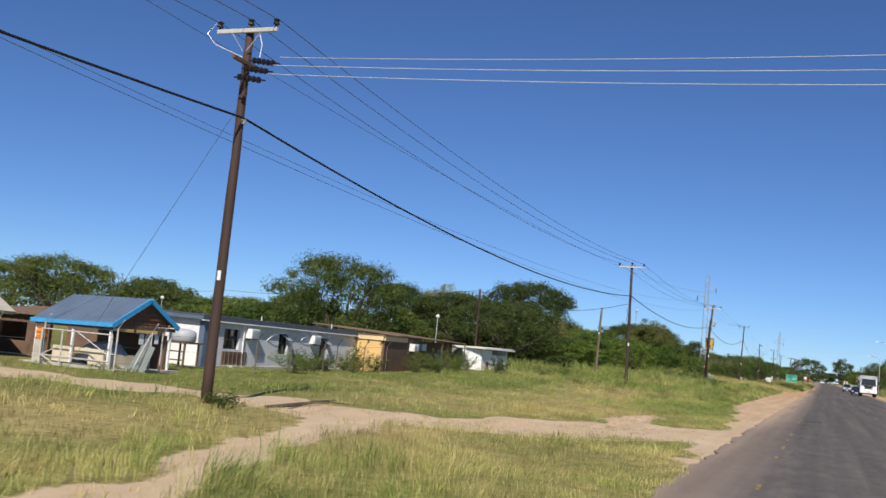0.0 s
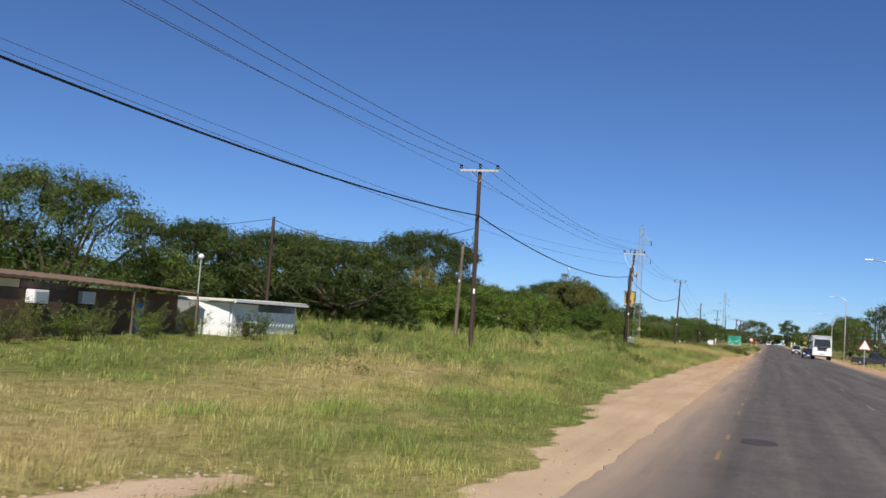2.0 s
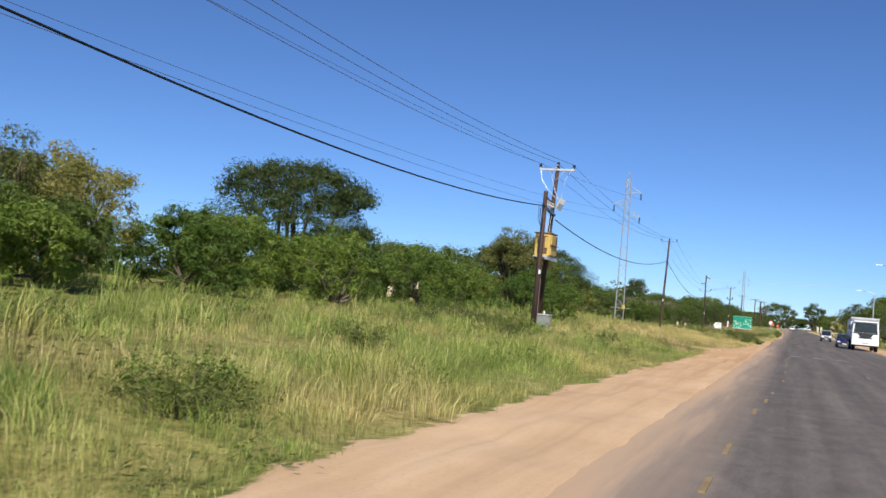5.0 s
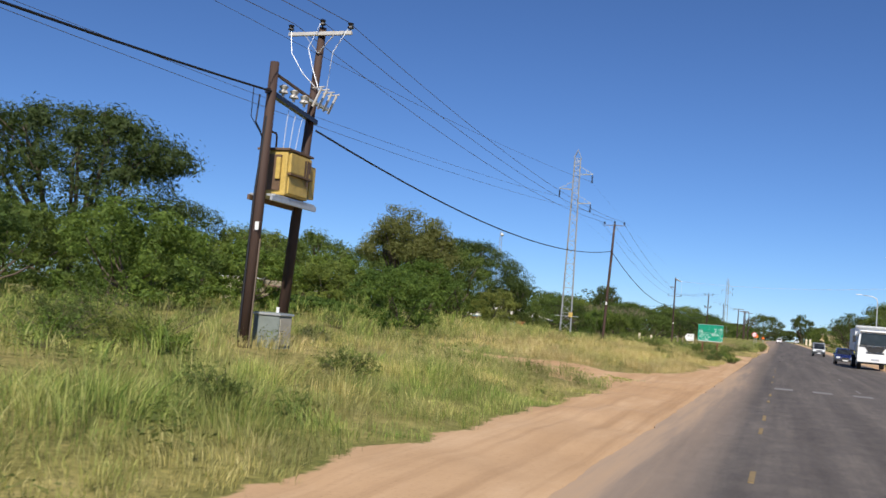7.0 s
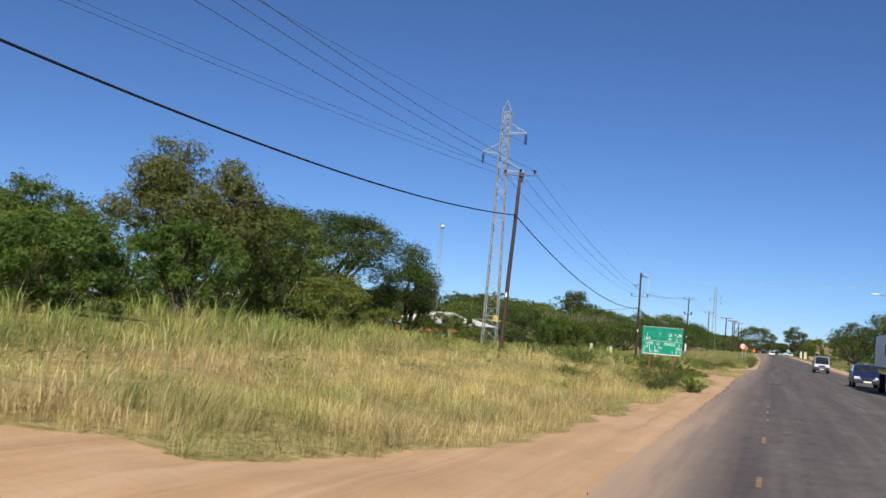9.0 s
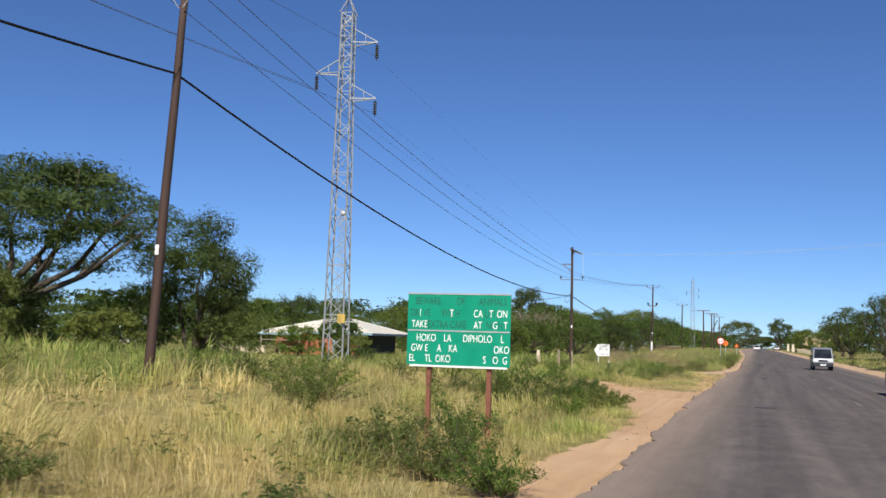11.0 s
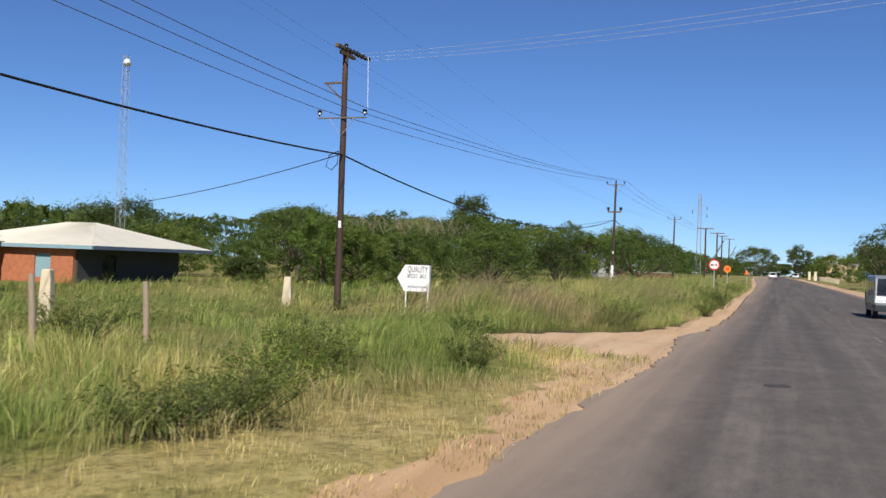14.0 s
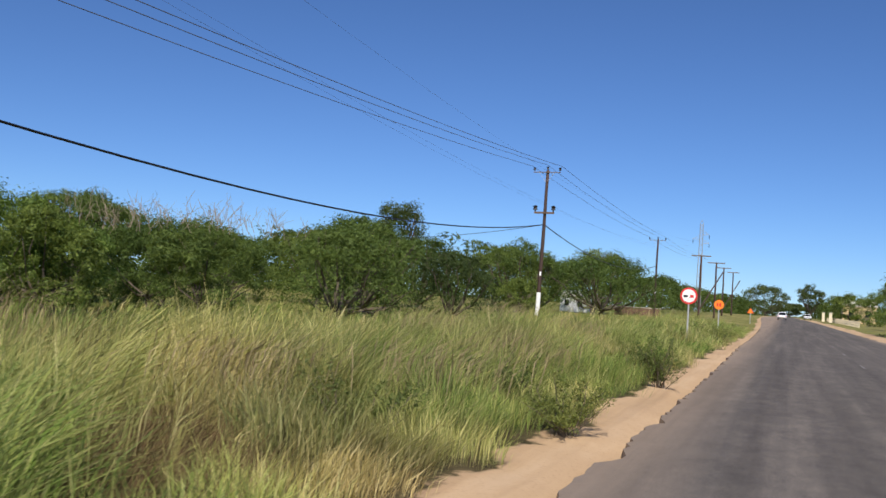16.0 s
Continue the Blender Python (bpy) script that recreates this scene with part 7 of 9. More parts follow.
def blue_kiosk():
    t = thing("carport", pose(0, 0, 0), "open carport with blue-grey gable roof and bright blue fascia", "carport", "roadside houses")
    x0, x1, ze, zr = -23.75, -20.45, 1.42, 2.36
    yf, yr, yb = 23.4, 25.05, 26.6
    part("roof", corrugated([(x0, yf, ze), (x1, yf, ze + 0.06), (x1, yr, zr), (x0, yr, zr - 0.05)], 0.04, 16, 0.03), MAT_BLUEROOF, t, "blue-grey ribbed roof")
    part("roof", corrugated([(x0, yr, zr - 0.05), (x1, yr, zr), (x1, yb, ze + 0.1), (x0, yb, ze)], 0.04, 16, 0.03), MAT_BLUEROOF, t)
    part("fascia", Geo().bar((x0, yf - 0.03, ze - 0.05), (x1 + 0.05, yf - 0.03, ze + 0.01), 0.05, 0.13), MAT_BLUETRIM, t, "bright blue fascia board")
    part("barge_board", Geo().bar((x1 + 0.04, yf, ze), (x1 + 0.04, yr, zr - 0.05), 0.05, 0.16).bar((x1 + 0.04, yr, zr - 0.05), (x1 + 0.04, yb, ze + 0.04), 0.05, 0.16), MAT_BLUETRIM, t, "blue barge board")
    part("gable", Geo().add([(x1 - 0.1, yf + 0.3, ze + 0.05), (x1 - 0.1, yb - 0.3, ze + 0.05), (x1 - 0.1, yr, zr - 0.12), (x1 - 0.16, yf + 0.3, ze + 0.05), (x1 - 0.16, yb - 0.3, ze + 0.05), (x1 - 0.16, yr, zr - 0.12)],
                            [(0, 1, 2), (5, 4, 3), (0, 3, 4, 1), (1, 4, 5, 2), (2, 5, 3, 0)]), MAT_TRAFO_DK, t, "dark brown gable boards")
    part("beam", Geo().box((x1 - 0.1, yr, ze - 0.02), (0.1, yb - yf - 0.2, 0.12)).box(((x0 + x1) / 2, yf + 0.12, ze - 0.1), (x1 - x0 - 0.2, 0.08, 0.12)), MAT_TRAFO_DK, t)
    for x in (x0 + 0.15, (x0 + x1) / 2, x1 - 0.15):
        for y in (yf + 0.15, yb - 0.15):
            part("post", Geo().box((x, y, ze / 2 - 0.05), (0.07, 0.07, ze + 0.1)), MAT_WHITEWALL, t, "thin white post")
    part("floor_slab", Geo().box(((x0 + x1) / 2, yr, 0.0), (x1 - x0 + 0.4, yb - yf + 0.3, 0.12)), MAT_CONC, t, "pale concrete slab", 0.01)
    part("low_wall", wall_run(Geo(), (-23.0, 23.75), (-20.9, 23.75), 0.0, 0.62, 0.14, [(0.75, 1.5, 0.0, 0.45)]), MAT_TILESAND, t, "pale low wall with an opening")
    part("low_wall", wall_run(Geo(), (-20.75, 23.8), (-20.75, 24.9), 0.0, 0.5, 0.14), MAT_TILESAND, t)
    part("kerb", Geo().box((-21.9, 23.25, 0.04), (2.6, 0.14, 0.22)), MAT_CONC, t, "pale kerb", 0.02)
    part("back_wall", Geo().box(((x0 + x1) / 2, yb - 0.3, 0.6), (x1 - x0 - 0.4, 0.1, 1.2)), MAT_BROWNWALL, t, "brown back boards")
    for k in range(3):
        part("gable_board", Geo().box((x1 - 0.075, yr, ze + 0.12 + 0.16 * k), (0.03, 2.3 - 0.7 * k, 0.05)), MAT_RUSTPOST, t, "reddish gable slat")
    part("tie_beam", Geo().bar((x1 - 0.12, yf + 0.2, ze + 0.1), (x1 - 0.12, yr, zr - 0.25), 0.07).bar((x1 - 0.12, yr, zr - 0.25), (x1 - 0.12, yb - 0.2, ze + 0.1), 0.07), MAT_TRAFO_DK, t)
    # clutter under and beside the roof
    bs = thing("brick_stack", pose(-23.45, 23.6, 0.02, 0, 0, 8), "stack of orange bricks beside the carport", "bricks")
    for k in range(7):
        part("brick", Geo().box((0.0 + 0.012 * (k % 3), 0.02 * (k % 2), 0.7 + 0.062 + 0.062 * k), (0.30, 0.2, 0.056)), MAT_DOORORANGE if k % 3 else MAT_BRICK, bs, "", 0.004)
    part("plinth", Geo().box((0, 0, 0.37), (0.26, 0.26, 0.74)), MAT_CONC, bs, "grey block plinth", 0.01)
    tp = thing("tarpaulin", pose(-21.6, 24.5, 0.06, 0, 0, 10), "grey tarpaulin draped over a heap", "tarpaulin")
    vs, fs = [], []
    for i in range(9):
        for j in range(7):
            u, w = i / 8 * 2 - 1, j / 6 * 2 - 1
            vs.append((u * 0.95, w * 0.5, max(0.0, 0.85 * (1 - u * u) ** 0.5 * (1 - 0.8 * w * w) + 0.07 * math.sin(5 * u + 2 * w) + 0.05 * math.sin(9 * w - 3 * u))))
    for i in range(8):
        for j in range(6):
            q = i * 7 + j
            fs.append((q, q + 7, q + 8, q + 1))
    part("sheet", Geo().add(vs, fs), MAT_GREYTANK, tp, "", smooth=True)
    sh = thing("leaning_sheet", pose(-20.1, 24.5, 0.03, 0, 0, -12), "grey-green metal sheet leaning against a post", "metal sheet")
    part("sheet", corrugated([(-0.4, -0.2, 0.0), (0.45, -0.2, 0.0), (0.35, 0.2, 0.8), (-0.3, 0.2, 0.86)], 0.02, 8, 0.02), MAT_KIOSK, sh)
    cl = thing("washing_line", pose(-20.6, 25.4, -0.3), "white cloths on a line beside the carport", "washing")
    part("line", Geo().tube([(0.0, -0.6, 1.55), (0.0, 0.1, 1.5), (0.0, 0.8, 1.56)], 0.006, 5), MAT_WIRE, cl)
    for k, (yy, ww, hh) in enumerate(((-0.4, 0.22, 0.34), (-0.1, 0.26, 0.45), (0.35, 0.2, 0.3))):
        part("cloth", Geo().box((0.012 * (k % 2), yy, 1.51 - hh / 2), (0.012, ww, hh)), MAT_WHITE if k != 1 else MAT_GREYTANK, cl, "", 0.004)
    h = thing("house", pose(0, 0, 0), "brown house with a dark gable roof beside the carport", "house", "roadside houses")
    part("wall", wall_run(wall_run(Geo(), (-30.5, 26.0), (-24.6, 27.5), -0.3, 1.45, 0.2, [(2.2, 3.3, 0.5, 1.2), (4.2, 4.9, 0.0, 1.25)]), (-30.5, 26.0), (-30.5, 31.0), -0.6, 1.45, 0.2), MAT_BROWNWALL, h)
    part("wall", wall_run(Geo(), (-24.6, 27.6), (-24.9, 31.0), -0.6, 1.45, 0.2), MAT_YELWALL, h)
    part("roof", corrugated([(-30.8, 25.6, 1.5), (-24.3, 27.2, 1.52), (-24.9, 31.3, 1.85), (-30.8, 31.3, 1.85)], 0.04, 22, 0.03), MAT_RUSTROOF, h)
    h2 = thing("house", pose(0, 0, 0), "house with steep grey thatch-like roof edge behind the fence", "house", "roadside houses")
    part("wall", Geo().box((-28.2, 22.5, 0.25), (4.0, 3.0, 2.2)), MAT_BROWNWALL, h2)
    part("roof", Geo().slab([(-25.5, 20.6, 1.55), (-25.5, 24.4, 1.55), (-28.2, 24.4, 3.1), (-28.2, 20.6, 3.1)], 0.12).slab([(-31.0, 20.6, 1.55), (-31.0, 24.4, 1.55), (-28.2, 24.4, 3.1), (-28.2, 20.6, 3.1)], 0.12), MAT_CONC, h2, "grey roof slope")


def water_tank():
    z = float(land(-22.6, 29.8))
    t = thing("water_tank", pose(-22.6, 29.8, z), "grey round water tank on a steel stand", "water tank")
    for sx in (-0.42, 0.42):
        for sy in (-0.42, 0.42):
            part("leg", Geo().box((sx, sy, 0.45), (0.06, 0.06, 1.0)), MAT_TRAFO_DK, t)
    part("stand", Geo().box((0, 0, 0.95), (1.05, 1.05, 0.06)), MAT_TRAFO_DK, t)
    part("stand_brace", Geo().box((0, -0.42, 0.3), (0.84, 0.05, 0.05)).box((0, -0.42, 0.62), (0.84, 0.05, 0.05)), MAT_TRAFO_DK, t)
    part("tank", Geo().tube([(0, 0, 0.98), (0, 0, 1.02), (0, 0, 1.32), (0, 0, 1.42), (0, 0, 1.48)], [0.42, 0.48, 0.48, 0.4, 0.12], 20), MAT_GREYTANK, t, "", smooth=True)


def security_fence():
    t = thing("fence", pose(0, 0, 0), "row of pale fence posts with slanted tops and sagging wire", "fence")
    pts = [(-24.6, 22.9), (-22.84, 23.1), (-19.94, 23.1), (-20.0, 24.76), (-20.0, 25.3), (-20.2, 31.2), (-20.6, 34.4), (-20.8, 37.6), (-20.9, 39.0), (-21.1, 42.2), (-21.2, 45.0)]
    tops = []
    for k, (x, y) in enumerate(pts):
        z = float(land(x, y))
        part("post", Geo().tube([(x, y, z - 0.2), (x, y, z + 1.3), (x + 0.24, y - 0.05, z + 1.58)], 0.026, 7), MAT_CROSSARM if k < 5 else MAT_POLE2, t, "slanted-top post")
        tops.append((x, y, z))
    for hz in (0.25, 0.75, 1.25):
        for a, b in zip(tops, tops[1:]):
            part("wire", Geo().bar((a[0], a[1], a[2] + hz), (b[0], b[1], b[2] + hz), 0.008), MAT_WIRE, t, "thin fence wire")
    part("brace", Geo().bar((-20.0, 24.7, 1.2), (-19.95, 23.9, 0.0), 0.035), MAT_CROSSARM, t, "pale slanted brace")
    gate = thing("tube_gate", pose(-22.0, 23.0, 0.03), "pale tubular steel gate with diagonal braces", "gate")
    for xx in (-0.82, 0.0, 1.95):
        part("upright", Geo().tube([(xx, 0, 0.0), (xx, 0, 1.12)], 0.028, 7), MAT_CROSSARM, gate)
    for zz in (0.28, 1.1):
        part("rail", Geo().tube([(-0.82, 0, zz), (1.95, 0, zz)], 0.022, 7), MAT_CROSSARM, gate)
    part("diagonal", Geo().tube([(-0.8, 0, 0.28), (-0.1, 0, 0.0)], 0.018, 6), MAT_CROSSARM, gate)
    part("diagonal", Geo().tube([(-0.75, 0, 0.3), (-0.1, 0, 0.6)], 0.018, 6), MAT_CROSSARM, gate)
    part("diagonal", Geo().tube([(0.6, 0, 1.08), (1.8, 0, 0.5)], 0.018, 6), MAT_CROSSARM, gate)


def hip_house():
    t = thing("house", pose(0, 0, 0), "brick house with low cream hipped roof and blue fascia", "house")
    zg, ze, zr = -0.75, 2.0, 3.42
    x0, x1, y0, y1 = -45.8, -34.2, 225.3, 236.6
    corner = [(x0, y0), (x1, y0), (x1, y1), (x0, y1)]
    ridge = [(-41.2, 231.3), (-39.0, 231.3)]
    r0, r1 = (*ridge[0], zr), (*ridge[1], zr)
    c = [(*p, ze) for p in corner]
    part("roof", corrugated([c[0], c[1], r1, r0], 0.05, 60, 0.03), MAT_CREAMROOF, t, "cream ribbed roof slope")
    part("roof", corrugated([c[2], c[3], r0, r1], 0.05, 60, 0.03), MAT_CREAMROOF, t)
    part("roof", Geo().add([c[1], c[2], r1, (c[1][0], c[1][1], ze - 0.05), (c[2][0], c[2][1], ze - 0.05)], [(0, 1, 2), (0, 3, 4, 1)]), MAT_CREAMROOF, t)
    part("roof", Geo().add([c[3], c[0], r0, (c[3][0], c[3][1], ze - 0.05), (c[0][0], c[0][1], ze - 0.05)], [(0, 1, 2), (0, 3, 4, 1)]), MAT_CREAMROOF, t)
    part("fascia", Geo().bar((x0, y0 - 0.03, ze - 0.1), (x1, y0 - 0.03, ze - 0.1), 0.05, 0.2), MAT_PALEBLUE, t, "pale blue fascia")
    part("fascia", Geo().bar((x1 + 0.03, y0, ze - 0.1), (x1 + 0.03, y1, ze - 0.1), 0.05, 0.2), MAT_BLUEROOF, t, "dark fascia")
    part("soffit", Geo().slab([(x0, y0, ze - 0.1), (x1, y0, ze - 0.1), (x1, y1, ze - 0.1), (x0, y1, ze - 0.1)], 0.04), MAT_TRAFO_DK, t)
    ix0, ix1, iy0, iy1 = x0 + 1.5, x1 - 1.6, y0 + 0.5, y1 - 1.5
    part("wall", wall_run(Geo(), (ix0, iy0), (ix1, iy0), zg, ze - 0.15, 0.22, [(5.9, 7.0, 0.2, 1.5), (1.6, 2.8, 0.2, 1.5)]), MAT_BRICK, t, "orange face brick wall")
    # this side is coloured dark for the shade under the eaves
    part("wall", wall_run(Geo(), (ix1, iy0 + 0.11), (ix1, iy1), zg, ze - 0.15, 0.22, [(2.0, 3.2, 0.2, 1.5)]), MAT_SHADEWALL, t, "side wall with the eaves' shade put into its colour")
    part("wall", wall_run(Geo(), (ix0, iy1), (ix1, iy1), zg, ze - 0.15, 0.22), MAT_BRICK, t)
    part("wall", wall_run(Geo(), (ix0, iy0), (ix0, iy1), zg, ze - 0.15, 0.22), MAT_BRICK, t)
    part("window", Geo().box((ix0 + 6.45, iy0, 0.85), (1.1, 0.05, 1.3)), MAT_PALEBLUE, t, "pale blue shutter")
    part("window", Geo().box((ix0 + 2.2, iy0, 0.85), (1.2, 0.05, 1.3)), MAT_GLASS, t, "dark window")
    part("window", Geo().box((ix1, iy0 + 2.6, 0.85), (0.05, 1.2, 1.3)), MAT_GLASS, t, "dark window")
    w = thing("boundary_wall", pose(0, 0, 0), "low sand coloured yard wall beside the cream roofed house", "wall")
    part("wall", wall_run(Geo(), (-49.2, 222), (-43.6, 222), -0.75, 0.45, 0.2), MAT_TILESAND, w)
    part("coping", Geo().box((-46.4, 222, 0.48), (5.7, 0.28, 0.06)), MAT_CONC, w, "grey coping")
    for x in (-46.4, -43.6):
        part("pillar", Geo().box((x, 222, -0.05), (0.34, 0.34, 1.3)), MAT_TILESAND, w)
    p = thing("lean_to", pose(0, 0, 0), "open lean-to with cream sheet roof and pale frame beside the house", "lean-to")
    part("roof", corrugated([(-44.6, 222.7, 1.78), (-40.2, 222.7, 1.78), (-40.2, 225.2, 2.42), (-42.6, 225.2, 2.42)], 0.04, 24, 0.03), MAT_CREAMROOF, p)
    part("fascia", Geo().bar((-44.6, 222.68, 1.7), (-40.2, 222.68, 1.7), 0.04, 0.16), MAT_PALEBLUE, p, "pale blue fascia")
    for x in (-44.4, -42.4, -40.4):
        part("post", Geo().box((x, 222.9, 0.5), (0.1, 0.1, 2.5)), MAT_WOOD, p)
    part("rail", Geo().box((-42.4, 222.9, 1.15), (4.0, 0.05, 0.06)).box((-42.4, 222.9, 0.55), (4.0, 0.05, 0.06)), MAT_WOOD, p)
    part("back_panel", Geo().box((-41.6, 224.4, 0.5), (2.6, 0.08, 2.4)), MAT_BRICK, p, "orange brick infill")


def cream_house():
    z = float(land(-34, 147))
    t = thing("house", pose(0, 0, 0), "small cream flat-topped house half hidden by bushes", "house", "distant houses")
    g = wall_run(Geo(), (-35.9, 145.5), (-32.8, 145.5), z - 0.2, 2.95, 0.2, [(1.05, 2.2, 1.55, 2.25)])
    part("wall", g, MAT_CREAMPLASTER, t, "cream plastered wall")
    part("wall", wall_run(Geo(), (-32.9, 145.6), (-32.9, 149.5), z - 0.2, 2.95, 0.2), MAT_CREAMPLASTER, t)
    part("wall", wall_run(Geo(), (-35.8, 145.6), (-35.8, 149.5), z - 0.2, 2.95, 0.2), MAT_CREAMPLASTER, t)
    part("parapet", Geo().box((-34.35, 145.5, 2.99), (3.3, 0.34, 0.1)), MAT_WHITEWALL, t, "pale parapet coping", 0.015)
    part("flat_roof", Geo().box((-34.35, 147.5, 2.8), (2.9, 3.8, 0.1)), MAT_CONC, t)
    win = part("window", Geo().box((-34.28, 145.54, 1.9), (1.15, 0.04, 0.7)), MAT_GLASS, t, "dark window")
    part("sill", Geo().box((-34.28, 145.4, 1.52), (1.3, 0.14, 0.06)), MAT_CONC, win)
    part("lean_to_roof", corrugated([(-32.8, 145.4, 2.62), (-31.2, 145.4, 2.2), (-31.2, 149.0, 2.2), (-32.8, 149.0, 2.62)], 0.04, 10, 0.03), MAT_RUSTROOF, t, "brown sheet lean-to roof")
    part("wall", wall_run(Geo(), (-32.7, 145.8), (-31.4, 145.8), z - 0.2, 2.15, 0.15), MAT_CREAMPLASTER, t)


def far_buildings():
    for x, y, w, d, h, mat, roof, label in ((-88.6, 262, 4.6, 5, 5.2, MAT_WHITEWALL, MAT_CREAMROOF, "small distant white house among the trees"),
                                            (-25.2, 330, 3.4, 3, 2.7, MAT_WHITEWALL, MAT_CREAMROOF, "small pale hut among thorn bushes"),
                                            (17.5, 480, 8, 8, 6.0, MAT_YELTRIM, MAT_CREAMROOF, "cream two-storey house behind trees by the road")):
        z = float(land(x, y))
        t = thing("house", pose(x, y, z), label, "house", "distant houses")
        part("wall", Geo().box((0, 0, h * 0.36), (w, d, h * 0.78)), mat, t)
        part("roof", Geo().slab([(-w / 2 - 0.3, -d / 2 - 0.3, h * 0.74), (w / 2 + 0.3, -d / 2 - 0.3, h * 0.74), (w / 2 + 0.3, 0, h), (-w / 2 - 0.3, 0, h)], 0.1)
             .slab([(-w / 2 - 0.3, d / 2 + 0.3, h * 0.74), (w / 2 + 0.3, d / 2 + 0.3, h * 0.74), (w / 2 + 0.3, 0, h), (-w / 2 - 0.3, 0, h)], 0.1), roof, t)
        for s in (-0.25, 0.25):
            win = part("window", Geo().box((w * s, -d / 2 - 0.02, h * 0.42), (w * 0.16, 0.04, h * 0.26)), MAT_GLASS, t)
            part("sill", Geo().box((w * s, -d / 2 - 0.05, h * 0.27), (w * 0.19, 0.08, 0.06)), MAT_CONC, win)
    b = thing("boundary_wall", pose(0, 0, 0), "low brick wall browned as in the shade of far trees", "wall")
    # brown in place of brick orange, painting the shade of the trees
    part("wall", wall_run(Geo(), (-20.0, 328), (-14.4, 328), 0.0, 1.5, 0.2), MAT_BROWNWALL, b)
    part("coping", Geo().box((-17.2, 328, 1.54), (5.7, 0.3, 0.08)), MAT_CONC, b, "grey coping")
    # palisade and gate pillars on the far side
    f = thing("fence", pose(0, 0, 0), "low pale palisade along the far verge", "fence")
    z0, z1 = float(rise(380)), float(rise(470))
    part("rail", Geo().bar((11.2, 380, z0 + 0.8), (9.6, 470, z1 + 0.8), 0.07).bar((11.2, 380, z0 + 0.35), (9.6, 470, z1 + 0.35), 0.07), MAT_TILESAND, f)
    for k in range(48):
        t = k / 47
        part("picket", Geo().box((11.2 - 1.6 * t, 380 + 90 * t, 0.42 + float(rise(380 + 90 * t))), (0.14, 0.1, 1.0)), MAT_TILESAND, f)
    for x, y in ((8.8, 430), (8.2, 455)):
        p = thing("gate_pillar", pose(x, y, float(rise(y))), "cream plastered gate pillar on the far verge", "pillar", "gate pillars")
        part("shaft", Geo().box((0, 0, 1.0), (0.6, 0.6, 2.1)), MAT_CREAMPLASTER, p, "", 0.03)
        part("cap", Geo().box((0, 0, 2.1), (0.75, 0.75, 0.12)), MAT_CONC, p, "", 0.03)


grey_house()
apricot_house()
brown_house()
white_shed()
blue_kiosk()
water_tank()
security_fence()
hip_house()
cream_house()
far_buildings()


# ---- signs ----
def letters(text, size, mat, parent, m, name="lettering", wide=1.0, label=""):
    """Flat raised letters; m is the pose of the text's middle, facing its z."""
    c = bpy.data.curves.new(name, "FONT")
    c.body, c.size, c.align_x, c.align_y, c.extrude = text, size, "CENTER", "CENTER", 0.0015
    tmp = bpy.data.objects.new(name, c)
    scene.collection.objects.link(tmp)
    bpy.context.view_layer.update()
    me = bpy.data.meshes.new_from_object(tmp.evaluated_get(bpy.context.evaluated_depsgraph_get()))
    bpy.data.objects.remove(tmp)
    me.materials.clear()
    me.materials.append(mat)
    me.transform(m @ Matrix.Diagonal((wide, 1, 1, 1)))
    return part(name, me, mat, parent, label)


